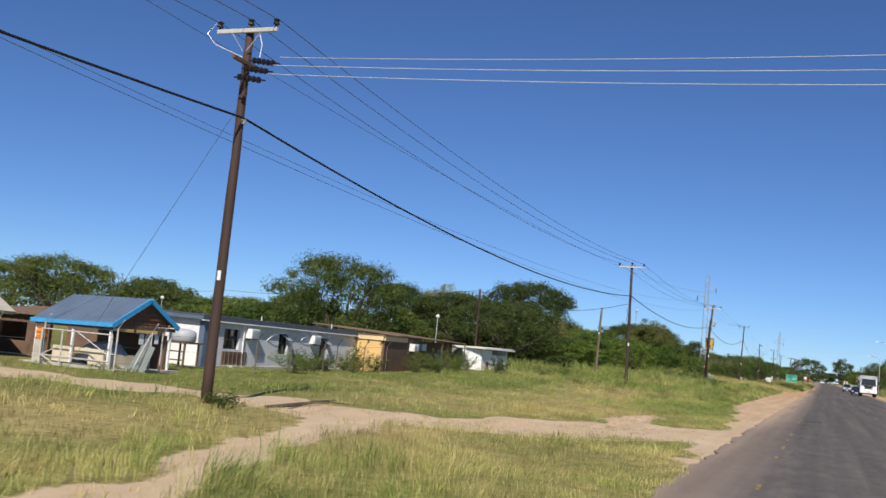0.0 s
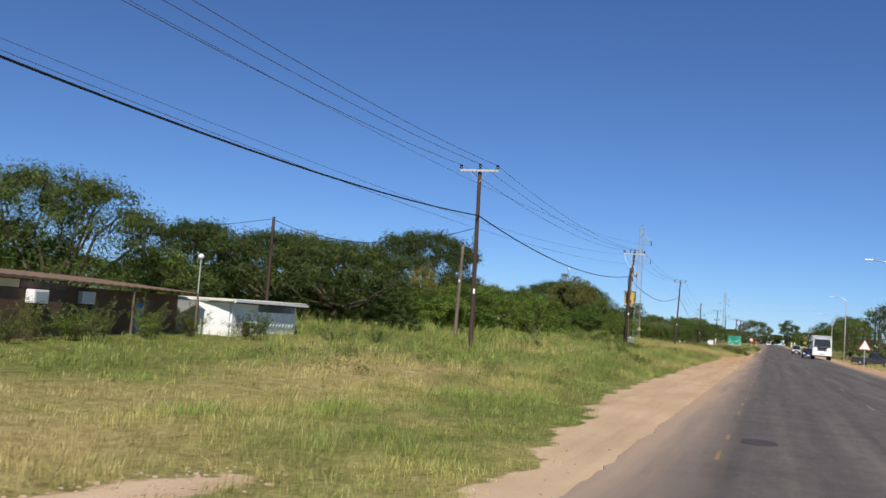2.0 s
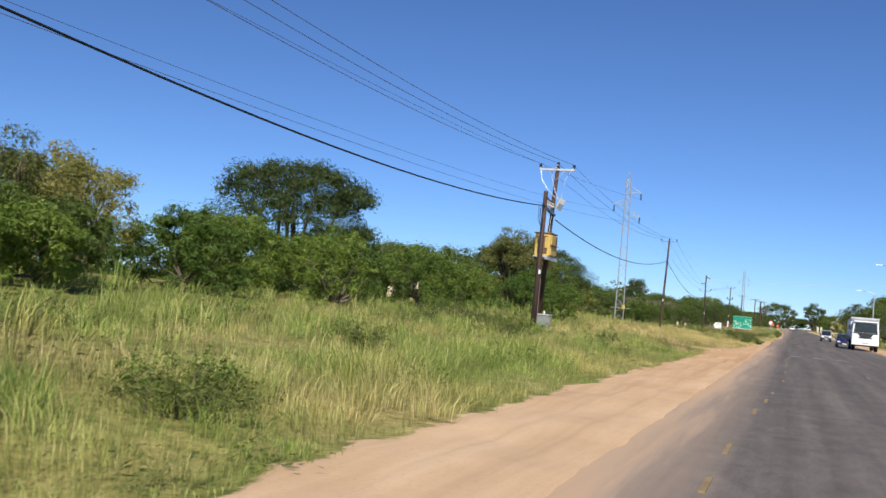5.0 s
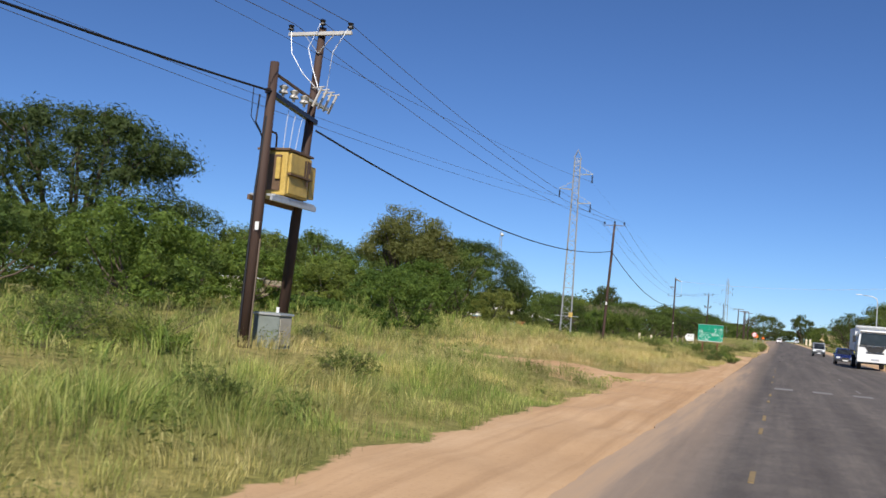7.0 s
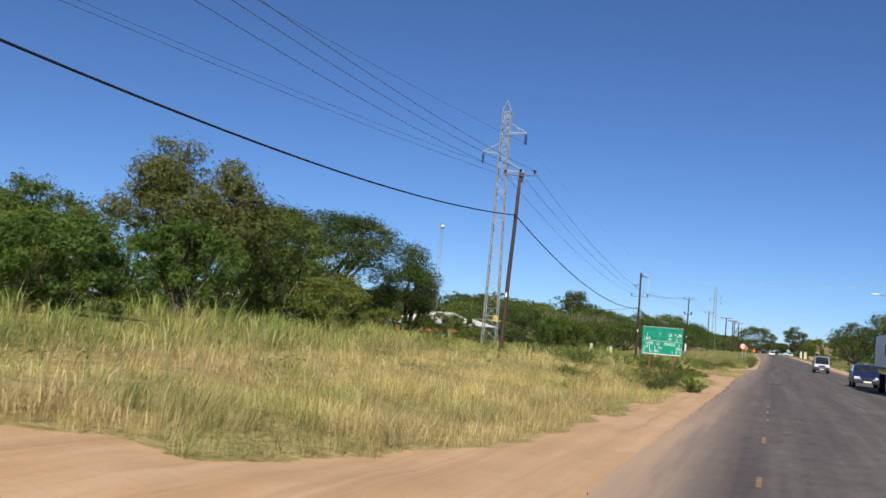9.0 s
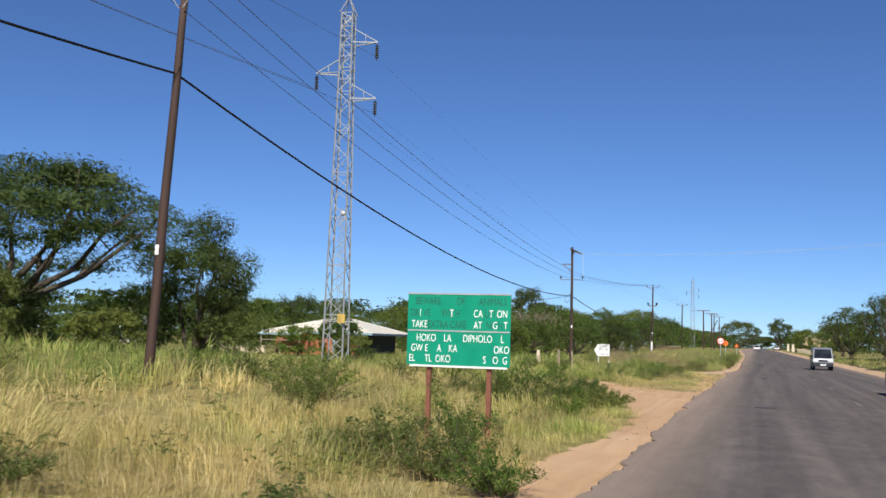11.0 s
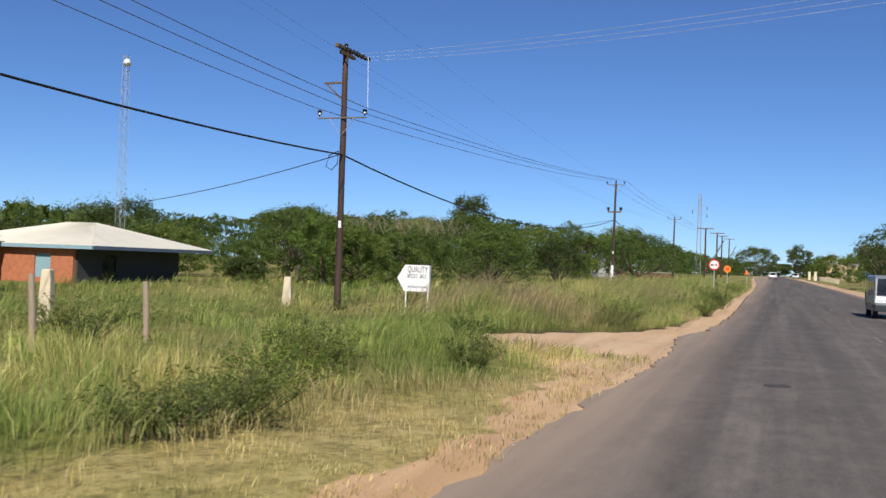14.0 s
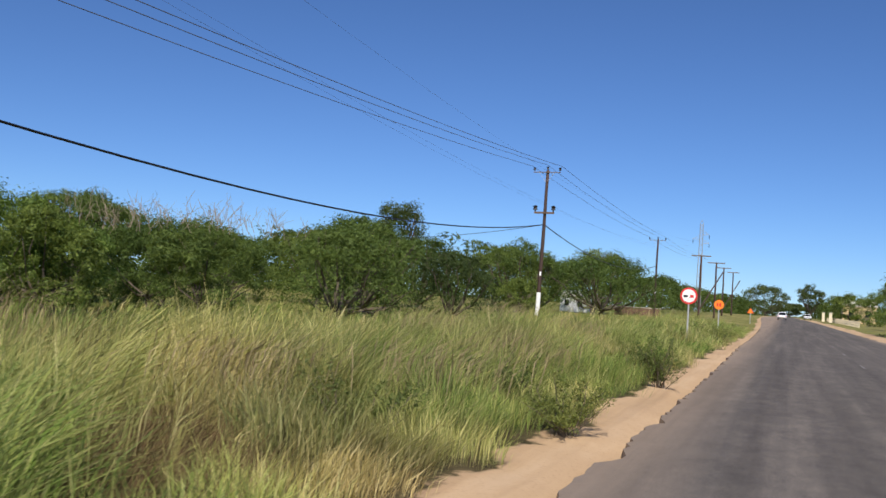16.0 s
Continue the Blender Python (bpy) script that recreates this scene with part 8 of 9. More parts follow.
def green_sign():
    z0 = float(land(-4.8, 158.5))
    t = thing("road_sign", pose(-4.78, 158.45, z0, 0, 0, 2), "weathered green warning sign with peeling white letters on rusty posts", "road sign")
    w, lo, hi = 1.68, 1.28 - z0, 2.40 - z0
    h = hi - lo
    board = part("board", Geo().box((0, 0, (lo + hi) / 2), (w, 0.03, h)), MAT_SIGNGREEN, t, "green sign face", 0.006)
    part("lower_rail", Geo().box((0.01, -0.012, lo - 0.012), (w - 0.1, 0.035, 0.03)), MAT_WHITE, t, "pale bottom rail")
    part("upper_rail", Geo().box((0, 0.0, hi + 0.008), (w, 0.04, 0.025)), MAT_SIGNBACK, t, "grey top rail")
    part("divider", Geo().box((0, -0.018, lo + h * 0.485), (w - 0.02, 0.006, 0.022)), MAT_SIGNBACK, board, "grey divider line")
    for x in (-0.48, 0.5):
        part("post", Geo().box((x, 0.06, hi / 2 - 0.2), (0.075, 0.075, hi + 0.35)), MAT_RUSTPOST, t, "rusty red steel post", 0.008)
        for k in (0.3, 0.75):
            part("bracket", Geo().box((x, 0.03, lo + h * k), (0.16, 0.04, 0.05)), MAT_SIGNBACK, t)

    def row(v, items, size, mat, label=""):
        for text, u in items:
            letters(text, size, mat, board, Matrix.Translation((-w / 2 + w * u, -0.0175, hi - h * v)) @ Matrix.Rotation(radians(90), 4, "X"), "lettering", 0.66, label)
    s = 0.165
    row(0.10, (("BEWARE", 0.20), ("OF", 0.52), ("ANIMALS", 0.83)), s, MAT_GHOST, "faded lettering")
    row(0.27, (("DR", 0.07), ("VE", 0.19), ("WI", 0.375), ("H", 0.49), ("U", 0.775), ("I", 0.845)), s, MAT_GHOST, "faded lettering")
    row(0.43, (("EXTRA CARE", 0.39), ("NI", 0.80), ("H", 0.905)), s, MAT_GHOST, "faded lettering")
    row(0.27, (("I", 0.125), ("T", 0.435), ("CA", 0.69), ("T", 0.815), ("ON", 0.92)), s, MAT_LETTER, "white lettering")
    row(0.43, (("TAKE", 0.12), ("AT", 0.69), ("G", 0.855), ("T", 0.955)), s, MAT_LETTER, "white lettering")
    row(0.62, (("HOKO", 0.19), ("LA", 0.40), ("DIPHOLO", 0.69), ("L", 0.925)), s, MAT_LETTER, "white lettering")
    row(0.765, (("GW", 0.10), ("E", 0.195), ("A", 0.32), ("KA", 0.455), ("OKO", 0.92)), s, MAT_LETTER, "white lettering")
    row(0.91, (("EL", 0.055), ("TL", 0.215), ("OKO", 0.36), ("S", 0.76), ("O", 0.865), ("G", 0.955)), s, MAT_LETTER, "white lettering")


def arrow_sign():
    z0 = float(land(-10.9, 212.6))
    t = thing("advert_sign", pose(-10.9, 212.6, z0, 0, 0, 0), "white arrow-shaped board with black hand-painted lettering on thin posts", "sign")
    lo, hi = 0.78 - z0, 1.63 - z0
    n = [(-0.42, lo), (0.43, lo), (0.43, hi), (-0.40, hi), (-0.66, (lo + hi) / 2)]
    board = part("board", Geo().side(n, -0.012, 0.012), MAT_WHITE, t, "white arrow board")
    part("side_panel", Geo().box((0.446, 0.045, (lo + hi) / 2), (0.02, 0.1, hi - lo)), MAT_GREYTANK, t, "pale board edge")
    for x in (-0.36, 0.4):
        part("post", Geo().box((x, 0.03, hi / 2 - 0.1), (0.035, 0.035, hi + 0.2)), MAT_WHITE, t, "thin white post")
    m = Matrix.Rotation(radians(90), 4, "X")
    letters("QUALITY", 0.27, MAT_BLACK, board, Matrix.Translation((0.03, -0.0135, hi - 0.15)) @ m, "lettering", 0.62, "black lettering")
    letters("BRICKS  SALE", 0.19, MAT_BLACK, board, Matrix.Translation((0.01, -0.0135, hi - 0.36)) @ m, "lettering", 0.58, "black lettering")
    for x, wd in ((-0.12, 0.36), (0.22, 0.26)):
        part("text_bar", Geo().box((x, -0.0135, lo + 0.15), (wd, 0.002, 0.06)), MAT_GREYINK, board, "grey illegible text line")


def round_sign(x, y, zc, r, label, face, inner, slash=True):
    z0 = float(land(x, y))
    t = thing("road_sign", pose(x, y, z0), label, "road sign", "roadside signs")
    c = zc - z0
    part("post", Geo().tube([(0, 0.04, -0.2), (0, 0.04, c + r)], 0.04, 8), MAT_GALV, t, "grey steel post")
    part("disc", Geo().tube([(0, 0.012, c), (0, -0.012, c)], r, 28), face, t)
    part("face", Geo().tube([(0, -0.012, c), (0, -0.018, c)], r * 0.78, 28), inner, t)
    if slash:
        part("car_symbol", Geo().box((-r * 0.36, -0.02, c - 0.02), (r * 0.5, 0.006, r * 0.26)), MAT_BLACK, t, "black car shape")
        part("car_symbol", Geo().box((r * 0.34, -0.02, c - 0.02), (r * 0.42, 0.006, r * 0.3)), MAT_RED, t, "red car shape")
        part("slash", Geo().bar((-r * 0.2, -0.022, c - r * 0.72), (r * 0.5, -0.022, c + r * 0.62), 0.06, 0.006), MAT_RED, t)
    else:
        part("symbol", Geo().box((-r * 0.3, -0.02, c), (r * 0.3, 0.006, r * 0.7)).box((r * 0.25, -0.02, c), (r * 0.4, 0.006, r * 0.7)), MAT_RED, t, "dark orange digits shape")


def triangle_sign(x, y, zc, s, label, mat_in):
    z0 = float(land(x, y))
    t = thing("road_sign", pose(x, y, z0), label, "road sign", "roadside signs")
    c = zc - z0
    part("post", Geo().tube([(0, 0.04, -0.2), (0, 0.04, c)], 0.04, 8), MAT_GALV, t)
    part("plate", Geo().side([(-s, c - s * 0.6), (s, c - s * 0.6), (0, c + s * 1.1)], -0.012, 0.012), MAT_RED, t, "red bordered triangle")
    part("face", Geo().side([(-s * 0.84, c - s * 0.53), (s * 0.84, c - s * 0.53), (0, c + s * 0.92)], -0.018, -0.0125), mat_in, t)


green_sign()
arrow_sign()
round_sign(-4.5, 258.5, 2.36, 0.41, "round white and red no-overtaking sign on a post", MAT_RED, MAT_WHITE)
round_sign(-4.8, 285.0, 2.2, 0.36, "faded orange round sign on a post", MAT_ORANGE, MAT_ORANGE, False)
triangle_sign(-4.6, 345, 2.0, 0.45, "small red triangular sign far along the verge", MAT_ORANGE)
triangle_sign(8.9, 132, 2.2, 0.62, "white triangular warning sign on the far verge", MAT_WHITE)


def concrete_beacon(x, y, h, label):
    t = tagged(part("concrete_beacon", Geo().add(
        [(-0.19, -0.16, -0.3), (0.19, -0.16, -0.3), (0.19, 0.16, -0.3), (-0.19, 0.16, -0.3), (-0.11, -0.09, h), (0.11, -0.09, h), (0.11, 0.09, h), (-0.11, 0.09, h)],
        [(3, 2, 1, 0), (4, 5, 6, 7), (0, 1, 5, 4), (1, 2, 6, 5), (2, 3, 7, 6), (3, 0, 4, 7)]), MAT_TILESAND, None, "", 0.03), label, "marker", "cable markers")
    t.matrix_world = pose(x, y, float(land(x, y)), 0, 0, 12)


concrete_beacon(-15.65, 201.6, 1.2, "cream tapered concrete marker post in grass")
concrete_beacon(-15.75, 213.0, 1.0, "short cream tapered concrete marker in grass")
for x, y, h in ((-10.73, 195.9, 1.2), (-10.45, 198.3, 1.08)):
    t = thing("fence_post", pose(x, y, float(land(x, y)), 2, -2, 0), "weathered grey wooden fence post in grass", "post", "fence posts")
    part("shaft", Geo().tube([(0, 0, -0.3), (0.01, 0, 0.5), (0, 0.01, h)], [0.06, 0.055, 0.05], 9), MAT_WOOD, t)


# ---- street lamps on the far side ----
def street_lamp(x, y, h, label):
    t = thing("street_lamp", pose(x, y, -0.03), label, "street lamp", "street lamps")
    part("pole", Geo().tube([(0, 0, -0.2), (0, 0, h * 0.55), (0, 0, h - 0.6), (-0.15, 0, h - 0.2), (-0.6, 0, h), (-1.7, 0, h + 0.12)], [0.09, 0.075, 0.06, 0.055, 0.05, 0.045], 10), MAT_GALV, t, "", smooth=True)
    part("lamp_head", Geo().box((-2.0, 0, h + 0.14), (0.65, 0.2, 0.1)), MAT_CORR, t, "", 0.03)
    part("base_plate", Geo().box((0, 0, 0.06), (0.35, 0.35, 0.08)), MAT_CONC, t)


for x, y, h in ((8.9, 108.3, 8.9), (10.0, 176.5, 9.2), (10.2, 212.0, 7.8)):
    street_lamp(x, y, h, "grey street lamp with curved arm on the far verge")


def globe_lamp(x, y, top, label):
    z0 = float(land(x, y))
    t = thing("globe_lamp", pose(x, y, z0), label, "lamp", "yard lamps")
    h = top - z0
    part("pole", Geo().tube([(0, 0, -0.2), (0, 0, h - 0.1)], [0.04, 0.03], 8), MAT_GALV, t)
    g = Geo()
    g.tube([(0, 0, h - 0.14), (0, 0, h - 0.1), (0, 0, h - 0.04), (0, 0, h + 0.04), (0, 0, h + 0.1), (0, 0, h + 0.14)], [0.05, 0.11, 0.15, 0.15, 0.11, 0.04], 12)
    part("globe", g, MAT_WHITE, t, "white glass globe", smooth=True)


globe_lamp(-27.5, 66.8, 3.98, "thin yard lamp post with white globe behind the shed")
globe_lamp(-54.5, 68.2, 3.74, "thin yard lamp post with white globe behind houses")
power_pole(13.6, 172.0, 7.8, "wooden power pole on the far verge", (0, 0), 0.6, seed=51)
power_pole(17.0, 201.5, 9.0, "wooden power pole opposite the branching pole", (0, 0), 0.8, seed=52)
for k in range(3):
    sag_line("power_line", (-12.4, 210.7 + 0.45 * k, 8.05), (16.9, 200.7 + 0.8 * k, 8.95), 0.7, 0.004, MAT_WIREW, "bright bare conductor branching over the road")


# ---- vehicles ----
def wheel(parent, x, y, r, w):
    g = Geo().tube([(x - w / 2, y, r), (x - w / 2 + 0.02, y, r), (x + w / 2 - 0.02, y, r), (x + w / 2, y, r)], [r * 0.9, r, r, r * 0.9], 20)
    ty = part("tyre", g, MAT_TYRE, parent)
    s = 1 if x > 0 else -1
    part("rim", Geo().tube([(x + s * (w / 2 - 0.03), y, r), (x + s * (w / 2 + 0.012), y, r)], [r * 0.62, r * 0.55], 14), MAT_CHROME, ty, "metal rim")


def car(x, y, rz, paint, label, length=4.2, width=1.72, height=1.45, tail=None):
    """A saloon or pick-up; its nose points to -y before the turn rz."""
    t = thing("car", pose(x, y, float(rise(y)), 0, 0, rz), label, "car", "vehicles")
    hw, L = width / 2, length
    low = [(-L / 2, 0.32), (-L / 2 + 0.05, 0.62), (-L / 2 + 0.25, 0.78), (-L * 0.22, 0.9), (L * 0.4, 0.95), (L / 2 - 0.04, 0.88), (L / 2, 0.5), (L / 2 - 0.05, 0.3)]
    roof_to = L * 0.3 if tail is None else tail
    cab = [(-L * 0.22, 0.89), (-L * 0.06, height), (roof_to * 0.6, height + 0.02), (roof_to, height - 0.06), (roof_to + 0.32, 0.93)]

    def along(prof, w, name, mat, inset=0.0, bev=0.05):
        g = Geo()
        n = len(prof)
        vs = []
        for sx in (-1, 1):
            for yy0, z in prof:
                k = 1 - inset * max(0, (z - 0.9) / max(height - 0.9, 0.1))
                vs.append((sx * w * k, yy0, z))
        fs = [tuple(range(n)), tuple(reversed(range(n, 2 * n)))] + [((i + 1) % n, i, i + n, (i + 1) % n + n) for i in range(n)]
        return part(name, g.add(vs, fs), mat, t, "", bev)
    along(low, hw, "body", paint, 0, 0.07)
    along(cab, hw * 0.93, "cabin", paint, 0.16, 0.05)
    gl = [(-L * 0.2, 0.95), (-L * 0.07, height - 0.07), (roof_to * 0.95, height - 0.09), (roof_to + 0.18, 0.99)]
    along(gl, hw * 0.945, "side_glass", MAT_GLASS, 0.16, 0.0)
    z0, z1 = 0.96, height - 0.07
    part("windscreen", Geo().slab([(-hw * 0.8, -L * 0.215, z0), (hw * 0.8, -L * 0.215, z0), (hw * 0.7, -L * 0.085, z1), (-hw * 0.7, -L * 0.085, z1)], 0.015), MAT_GLASS, t)
    part("rear_glass", Geo().slab([(-hw * 0.75, roof_to + 0.31, z0 + 0.04), (hw * 0.75, roof_to + 0.31, z0 + 0.04), (hw * 0.68, roof_to + 0.06, z1), (-hw * 0.68, roof_to + 0.06, z1)], 0.015), MAT_GLASS, t)
    for s in (-1, 1):
        part("headlight", Geo().box((s * hw * 0.72, -L / 2 + 0.08, 0.66), (0.34, 0.12, 0.15)), MAT_LAMPCLEAR, t, "", 0.02)
        part("tail_light", Geo().box((s * hw * 0.82, L / 2 - 0.03, 0.74), (0.2, 0.1, 0.2)), MAT_LAMPRED, t, "", 0.02)
        part("mirror", Geo().box((s * (hw + 0.08), -L * 0.15, 0.98), (0.16, 0.1, 0.12)), paint, t, "", 0.02)
    part("bumper", Geo().box((0, -L / 2 + 0.02, 0.42), (width * 0.96, 0.14, 0.2)), MAT_TRIM, t, "", 0.03)
    part("bumper", Geo().box((0, L / 2 - 0.02, 0.42), (width * 0.96, 0.14, 0.2)), MAT_TRIM, t, "", 0.03)
    part("grille", Geo().box((0, -L / 2 + 0.03, 0.62), (0.6, 0.08, 0.12)), MAT_TRIM, t)
    part("plate_bar", Geo().box((0, -L / 2 - 0.06, 0.42), (0.45, 0.01, 0.1)), MAT_WHITE, t, "blank pale plate")
    part("plate_bar", Geo().box((0, L / 2 + 0.06, 0.55), (0.45, 0.01, 0.1)), MAT_TRAFO, t, "blank yellow plate")
    for sx in (-1, 1):
        for wy in (-L * 0.3, L * 0.29):
            wheel(t, sx * (hw - 0.1), wy, 0.31, 0.2)
    return t


def minibus(x, y, rz):
    t = thing("minibus", pose(x, y, 0.0, 0, 0, rz), "silver minibus with dark lower body on the far lane", "minibus", "vehicles")
    hw, L, H = 0.78, 4.4, 1.88
    prof = [(-L / 2, 0.35), (-L / 2, 0.72), (-L / 2 + 0.12, 0.95), (-L / 2 + 0.62, H - 0.12), (-L / 2 + 0.95, H), (L / 2 - 0.25, H), (L / 2 - 0.05, H - 0.2), (L / 2, 0.9), (L / 2, 0.35)]
    n = len(prof)
    vs = [(s * hw * (1 - 0.08 * max(0, z - 0.95)), yy0, z) for s in (-1, 1) for yy0, z in prof]
    part("body", Geo().add(vs, [tuple(range(n)), tuple(reversed(range(n, 2 * n)))] + [((i + 1) % n, i, i + n, (i + 1) % n + n) for i in range(n)]), MAT_CARSILVER, t, "", 0.06)
    part("windscreen", Geo().slab([(-hw * 0.88, -L / 2 + 0.12, 1.02), (hw * 0.88, -L / 2 + 0.12, 1.02), (hw * 0.8, -L / 2 + 0.54, 1.74), (-hw * 0.8, -L / 2 + 0.54, 1.74)], 0.02), MAT_GLASS, t)
    for s in (-1, 1):
        for k in range(3):
            yc = -1.15 + 1.12 * k
            part("side_window", Geo().box((s * (hw - 0.025), yc, 1.38), (0.03, 0.98, 0.48)), MAT_GLASS, t, "", 0.01)
        part("headlight", Geo().box((s * 0.6, -L / 2 + 0.0, 0.78), (0.36, 0.1, 0.2)), MAT_LAMPCLEAR, t, "", 0.02)
        part("tail_light", Geo().box((s * 0.74, L / 2, 0.9), (0.14, 0.06, 0.4)), MAT_LAMPRED, t, "", 0.02)
        part("mirror", Geo().box((s * (hw + 0.12), -L / 2 + 0.35, 1.15), (0.18, 0.1, 0.22)), MAT_TRIM, t, "", 0.02)
        part("sill_panel", Geo().box((s * (hw + 0.003), 0, 0.5), (0.02, L * 0.94, 0.32)), MAT_CARDARK, t)
    part("bumper", Geo().box((0, -L / 2 - 0.03, 0.5), (hw * 2, 0.18, 0.32)), MAT_CARDARK, t, "", 0.05)
    part("bumper", Geo().box((0, L / 2 + 0.03, 0.48), (hw * 2, 0.14, 0.28)), MAT_CARDARK, t, "", 0.05)
    part("grille", Geo().box((0, -L / 2 - 0.01, 0.8), (0.7, 0.04, 0.14)), MAT_TRIM, t)
    part("plate_bar", Geo().box((0, -L / 2 - 0.125, 0.46), (0.45, 0.01, 0.1)), MAT_WHITE, t, "blank pale plate")
    part("rear_window", Geo().box((0, L / 2 - 0.02, 1.4), (hw * 1.5, 0.03, 0.5)), MAT_GLASS, t)
    for sx in (-1, 1):
        for wy in (-1.55, 1.35):
            wheel(t, sx * (hw - 0.08), wy, 0.32, 0.2)


def tipper_truck(x, y, rz):
    t = thing("truck", pose(x, y, 0.0, 0, 0, rz) @ Matrix.Scale(1.17, 4), "white flat-nosed truck with a high load bed", "truck", "vehicles")
    hw = 1.08
    part("cab", Geo().side([(-hw, 0.75), (hw, 0.75), (hw, 1.65), (hw * 0.93, 2.62), (-hw * 0.93, 2.62), (-hw, 1.65)], -3.4, -1.7), MAT_CARWHITE, t, "", 0.07)
    part("windscreen", Geo().slab([(-0.95, -3.42, 1.62), (0.95, -3.42, 1.62), (0.88, -3.415, 2.42), (-0.88, -3.415, 2.42)], 0.02), MAT_GLASS, t)
    part("sun_visor", Geo().box((0, -3.48, 2.55), (1.9, 0.25, 0.06)), MAT_CARWHITE, t, "", 0.02)
    part("grille", Geo().side([(-0.62, 1.5), (-0.42, 1.22), (0.42, 1.22), (0.62, 1.5)], -3.44, -3.40), MAT_TRIM, t, "black tapered grille")
    part("bumper", Geo().box((0, -3.45, 0.72), (2.2, 0.25, 0.42)), MAT_CARWHITE, t, "white bumper", 0.04)
    part("plate_bar", Geo().box((0, -3.585, 0.7), (0.5, 0.01, 0.12)), MAT_GREYINK, t, "blank plate")
    part("lower_valance", Geo().box((0, -3.3, 0.5), (2.0, 0.3, 0.2)), MAT_TRIM, t, "black underrun", 0.03)
    for zz in (1.12, 1.18):
        part("air_slot", Geo().box((0, -3.425, zz), (1.1, 0.04, 0.03)), MAT_TRIM, t)
    for s in (-0.45, 0.35):
        part("wiper", Geo().bar((s, -3.44, 1.64), (s + 0.4, -3.44, 1.72), 0.02), MAT_TRIM, t)
    part("windscreen_trim", Geo().box((0, -3.425, 1.56), (2.0, 0.05, 0.07)), MAT_TRIM, t, "black cowl below the windscreen", 0.01)
    for s in (-1, 1):
        part("headlight", Geo().box((s * 0.78, -3.43, 1.0), (0.38, 0.08, 0.2)), MAT_LAMPCLEAR, t, "", 0.02)
        part("door_window", Geo().box((s * 1.045, -2.7, 2.0), (0.03, 0.9, 0.65)), MAT_GLASS, t)
        m = part("mirror", Geo().box((s * 1.3, -3.3, 2.0), (0.2, 0.08, 0.45)), MAT_TRIM, t, "", 0.02)
        part("mirror_arm", Geo().bar((s * 1.05, -3.25, 2.25), (s * 1.3, -3.3, 2.2), 0.03), MAT_TRIM, m)
        part("bed_side", Geo().box((s * 1.12, 0.9, 2.0), (0.07, 5.0, 1.5)), MAT_CORR, t, "", 0.01)
        for wy in (-2.6, 2.1):
            wheel(t, s * 0.92, wy, 0.46, 0.28)
    part("headboard", Geo().box((0, -1.58, 2.05), (2.3, 0.08, 1.75)), MAT_CORR, t, "", 0.01)
    part("canopy_rail", Geo().box((0, -1.75, 2.88), (2.3, 0.35, 0.12)), MAT_GALV, t)
    part("tailgate", Geo().box((0, 3.4, 2.0), (2.25, 0.07, 1.5)), MAT_CORR, t)
    part("bed_floor", Geo().box((0, 0.9, 1.22), (2.2, 5.0, 0.12)), MAT_TRAFO_DK, t)
    part("chassis", Geo().box((-0.4, 0.2, 0.85), (0.12, 6.6, 0.25)).box((0.4, 0.2, 0.85), (0.12, 6.6, 0.25)), MAT_TRIM, t)


tipper_truck(6.7, 174.5, 0)
car(5.3, 184.0, 0, MAT_CARBLUE, "dark blue small hatchback on the far lane", 3.8, 1.66, 1.48)
minibus(4.7, 230.5, 0)
car(-0.9, 420, 180, MAT_CARWHITE, "white pick-up far ahead on the road", 4.8, 1.75, 1.6, 0.3)
car(5.0, 470, 0, MAT_CARWHITE, "white saloon far off on the far lane", 4.3, 1.72, 1.45)
car(11.6, 150.0, 70, MAT_CARDARK, "dark grey pick-up parked on the far verge", 4.9, 1.75, 1.62, 0.3)


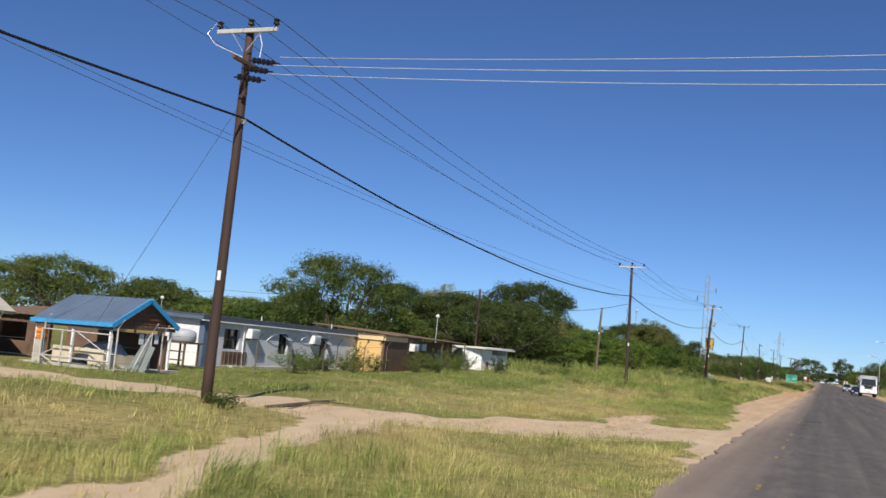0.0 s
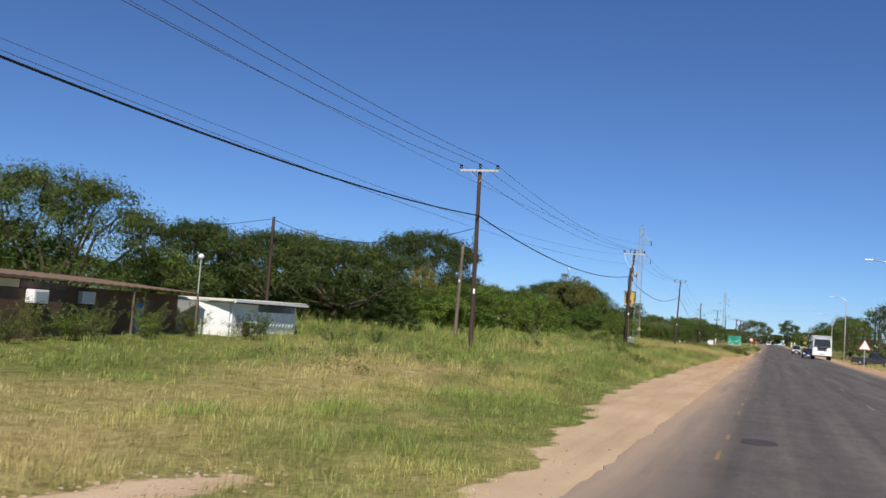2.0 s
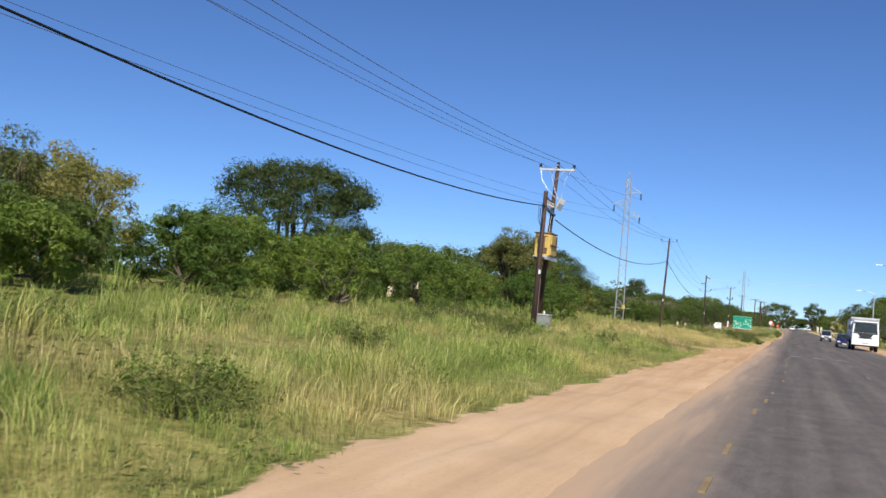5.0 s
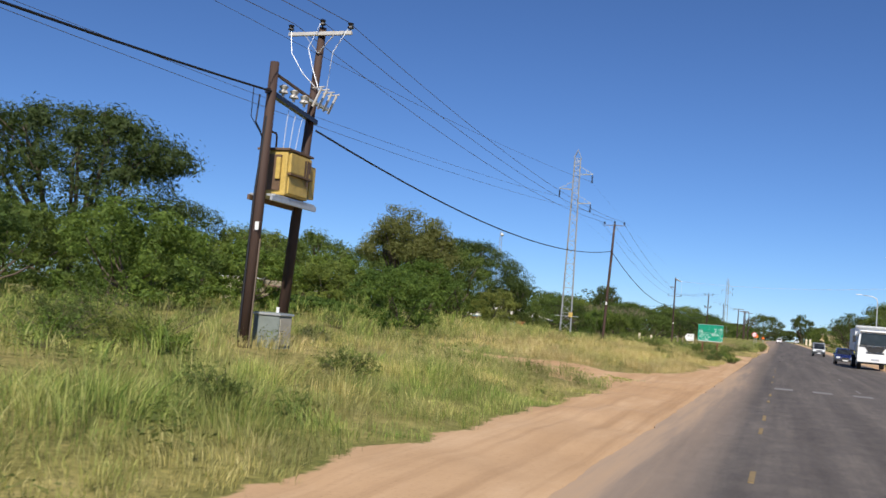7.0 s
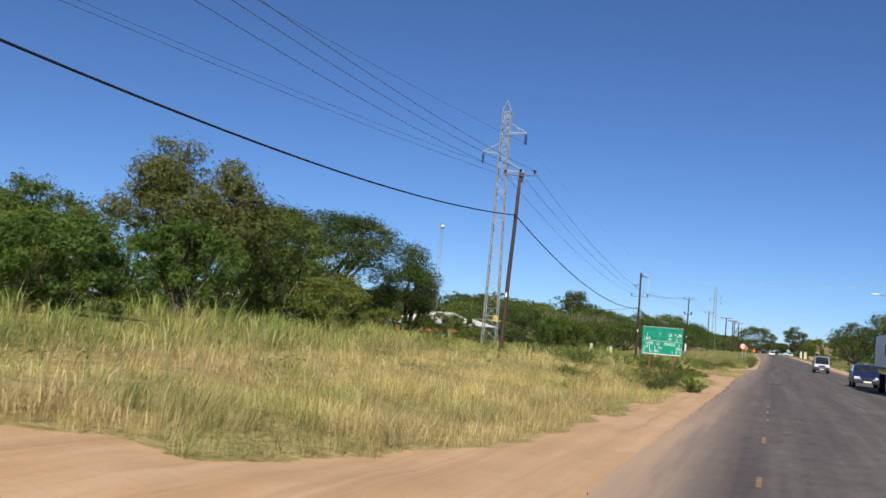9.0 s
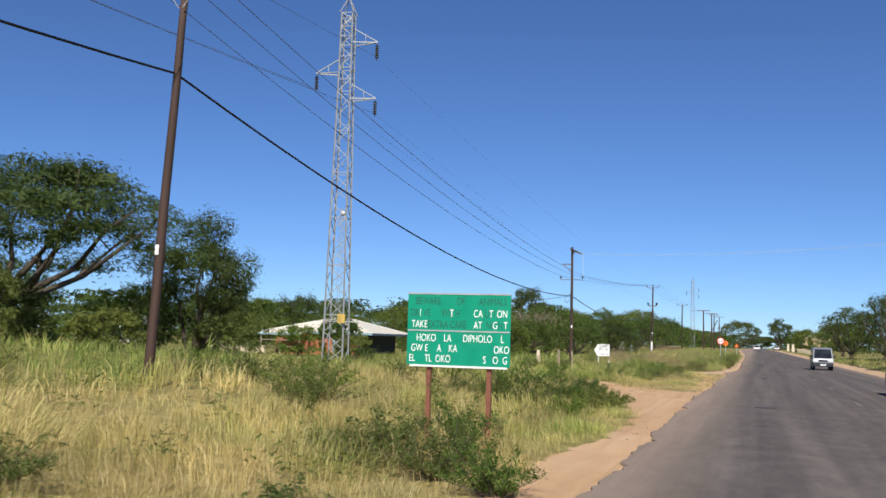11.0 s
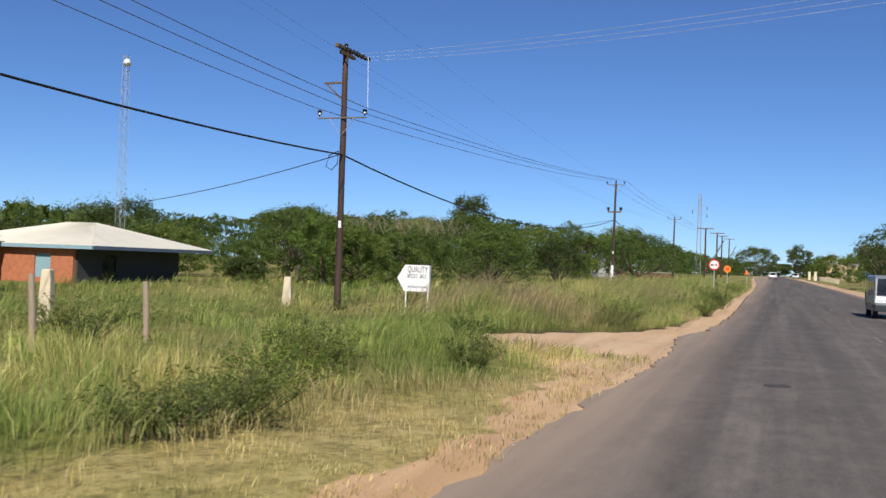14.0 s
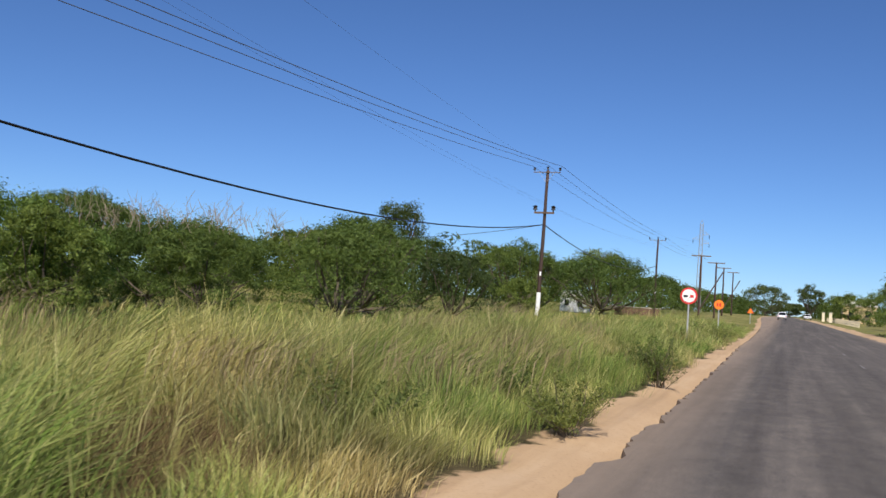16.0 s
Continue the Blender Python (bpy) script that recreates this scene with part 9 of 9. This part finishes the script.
# ---- small things on the ground ----
def rubble():
    rng = random.Random(8)
    g = Geo()
    spots = [(-5.0, 27.2, 1.1, 1.0, 160), (-5.8, 30.5, 0.6, 1.6, 220), (-5.5, 33.4, 0.5, 1.3, 110), (-3.4, 181, 0.9, 2.5, 60), (-3.6, 200.5, 0.6, 1.8, 40), (-5.5, 121.5, 1.6, 1.2, 16), (-9, 21, 2.2, 1.6, 45)]
    for cx, cy, sx, sy, n in spots:
        for k in range(n):
            x, y = rng.gauss(cx, sx * 0.6), rng.gauss(cy, sy * 0.7)
            if x > -2.35:
                continue
            s = rng.uniform(0.01, 0.035) * (1.6 if rng.random() < 0.06 else 1)
            z = float(land(x, y))
            vs = []
            for dz, rr in ((-0.3, 0.9), (0.35, 1.0), (0.75, 0.55)):
                for q in range(5):
                    a = 6.283 * q / 5 + rng.uniform(-0.3, 0.3)
                    r = s * rr * rng.uniform(0.75, 1.25)
                    vs.append((x + r * math.cos(a), y + r * math.sin(a) * 0.8, z + s * dz * 0.8))
            fs = [tuple(range(10, 15))] + [(l * 5 + q, l * 5 + (q + 1) % 5, l * 5 + 5 + (q + 1) % 5, l * 5 + 5 + q) for l in range(2) for q in range(5)]
            g.add(vs, fs)
    tagged(part("rubble", g, MAT_STONE), "scattered pale stones and rubble on bare sand", "rubble", kind="stuff")
    c = Geo()
    for k in range(110):
        y = rng.choice((rng.uniform(160, 216), rng.uniform(14, 40), rng.uniform(196, 214)))
        x = -2.3 + rng.gauss(-0.1, 0.12)
        s = rng.uniform(0.008, 0.03)
        z = float(land(x, y))
        vs = []
        for dz, rr in ((-0.3, 0.9), (0.4, 1.0), (0.6, 0.6)):
            for q in range(5):
                a = 6.283 * q / 5 + rng.uniform(-0.3, 0.3)
                r = s * rr * rng.uniform(0.7, 1.3)
                vs.append((x + r * math.cos(a) * 0.8, y + r * math.sin(a) * 1.4, z + 0.01 + s * dz * 0.5))
        c.add(vs, [tuple(range(10, 15))] + [(l * 5 + q, l * 5 + (q + 1) % 5, l * 5 + 5 + (q + 1) % 5, l * 5 + 5 + q) for l in range(2) for q in range(5)])
    tagged(part("asphalt_crumbs", c, MAT_CONC), "broken brown asphalt crumbs along the road edge", "rubble", kind="stuff")


def fallen_branch():
    t = thing("fallen_branch", pose(0, 0, 0), "dark crooked fallen branch lying on the dirt track", "branch")
    pts = [(-11.5, 18.35), (-11.35, 19.2), (-11.6, 20.2), (-11.9, 21.4), (-12.2, 23.0)]
    part("stem", Geo().tube([(x, y, float(land(x, y)) + 0.05 + 0.03 * (k % 2)) for k, (x, y) in enumerate(pts)], [0.035, 0.05, 0.045, 0.035, 0.015], 7), MAT_BARK, t)
    part("twig", Geo().tube([(-11.6, 20.2, 0.04), (-11.0, 20.6, 0.12), (-10.7, 21.2, 0.06)], [0.025, 0.018, 0.008], 6), MAT_BARK, t)


def bare_twigs():
    """Dry whitish twigs that stand out of the thicket."""
    pr = random.Random(21)
    g = Geo()
    for k in range(130):
        x, y = pr.uniform(-31, -21.5), pr.uniform(244, 252)
        z = pr.uniform(3.5, 4.3)
        a = Vector((x, y, z))
        b = a + Vector((pr.uniform(-0.7, 0.7), pr.uniform(-0.5, 0.5), pr.uniform(0.5, 1.2)))
        limb(g, pr, a, b, 0.014, 0.005, 0.15, 4, 3)
        limb(g, pr, a.lerp(b, 0.55), b + Vector((pr.uniform(-0.5, 0.5), pr.uniform(-0.3, 0.3), pr.uniform(-0.2, 0.3))), 0.012, 0.004, 0.15, 4, 3)
    tagged(part("bare_twigs", g, MAT_TWIG), "pale leafless twigs on top of thorn thicket", "twigs", kind="stuff")


rubble()
fallen_branch()
bare_twigs()
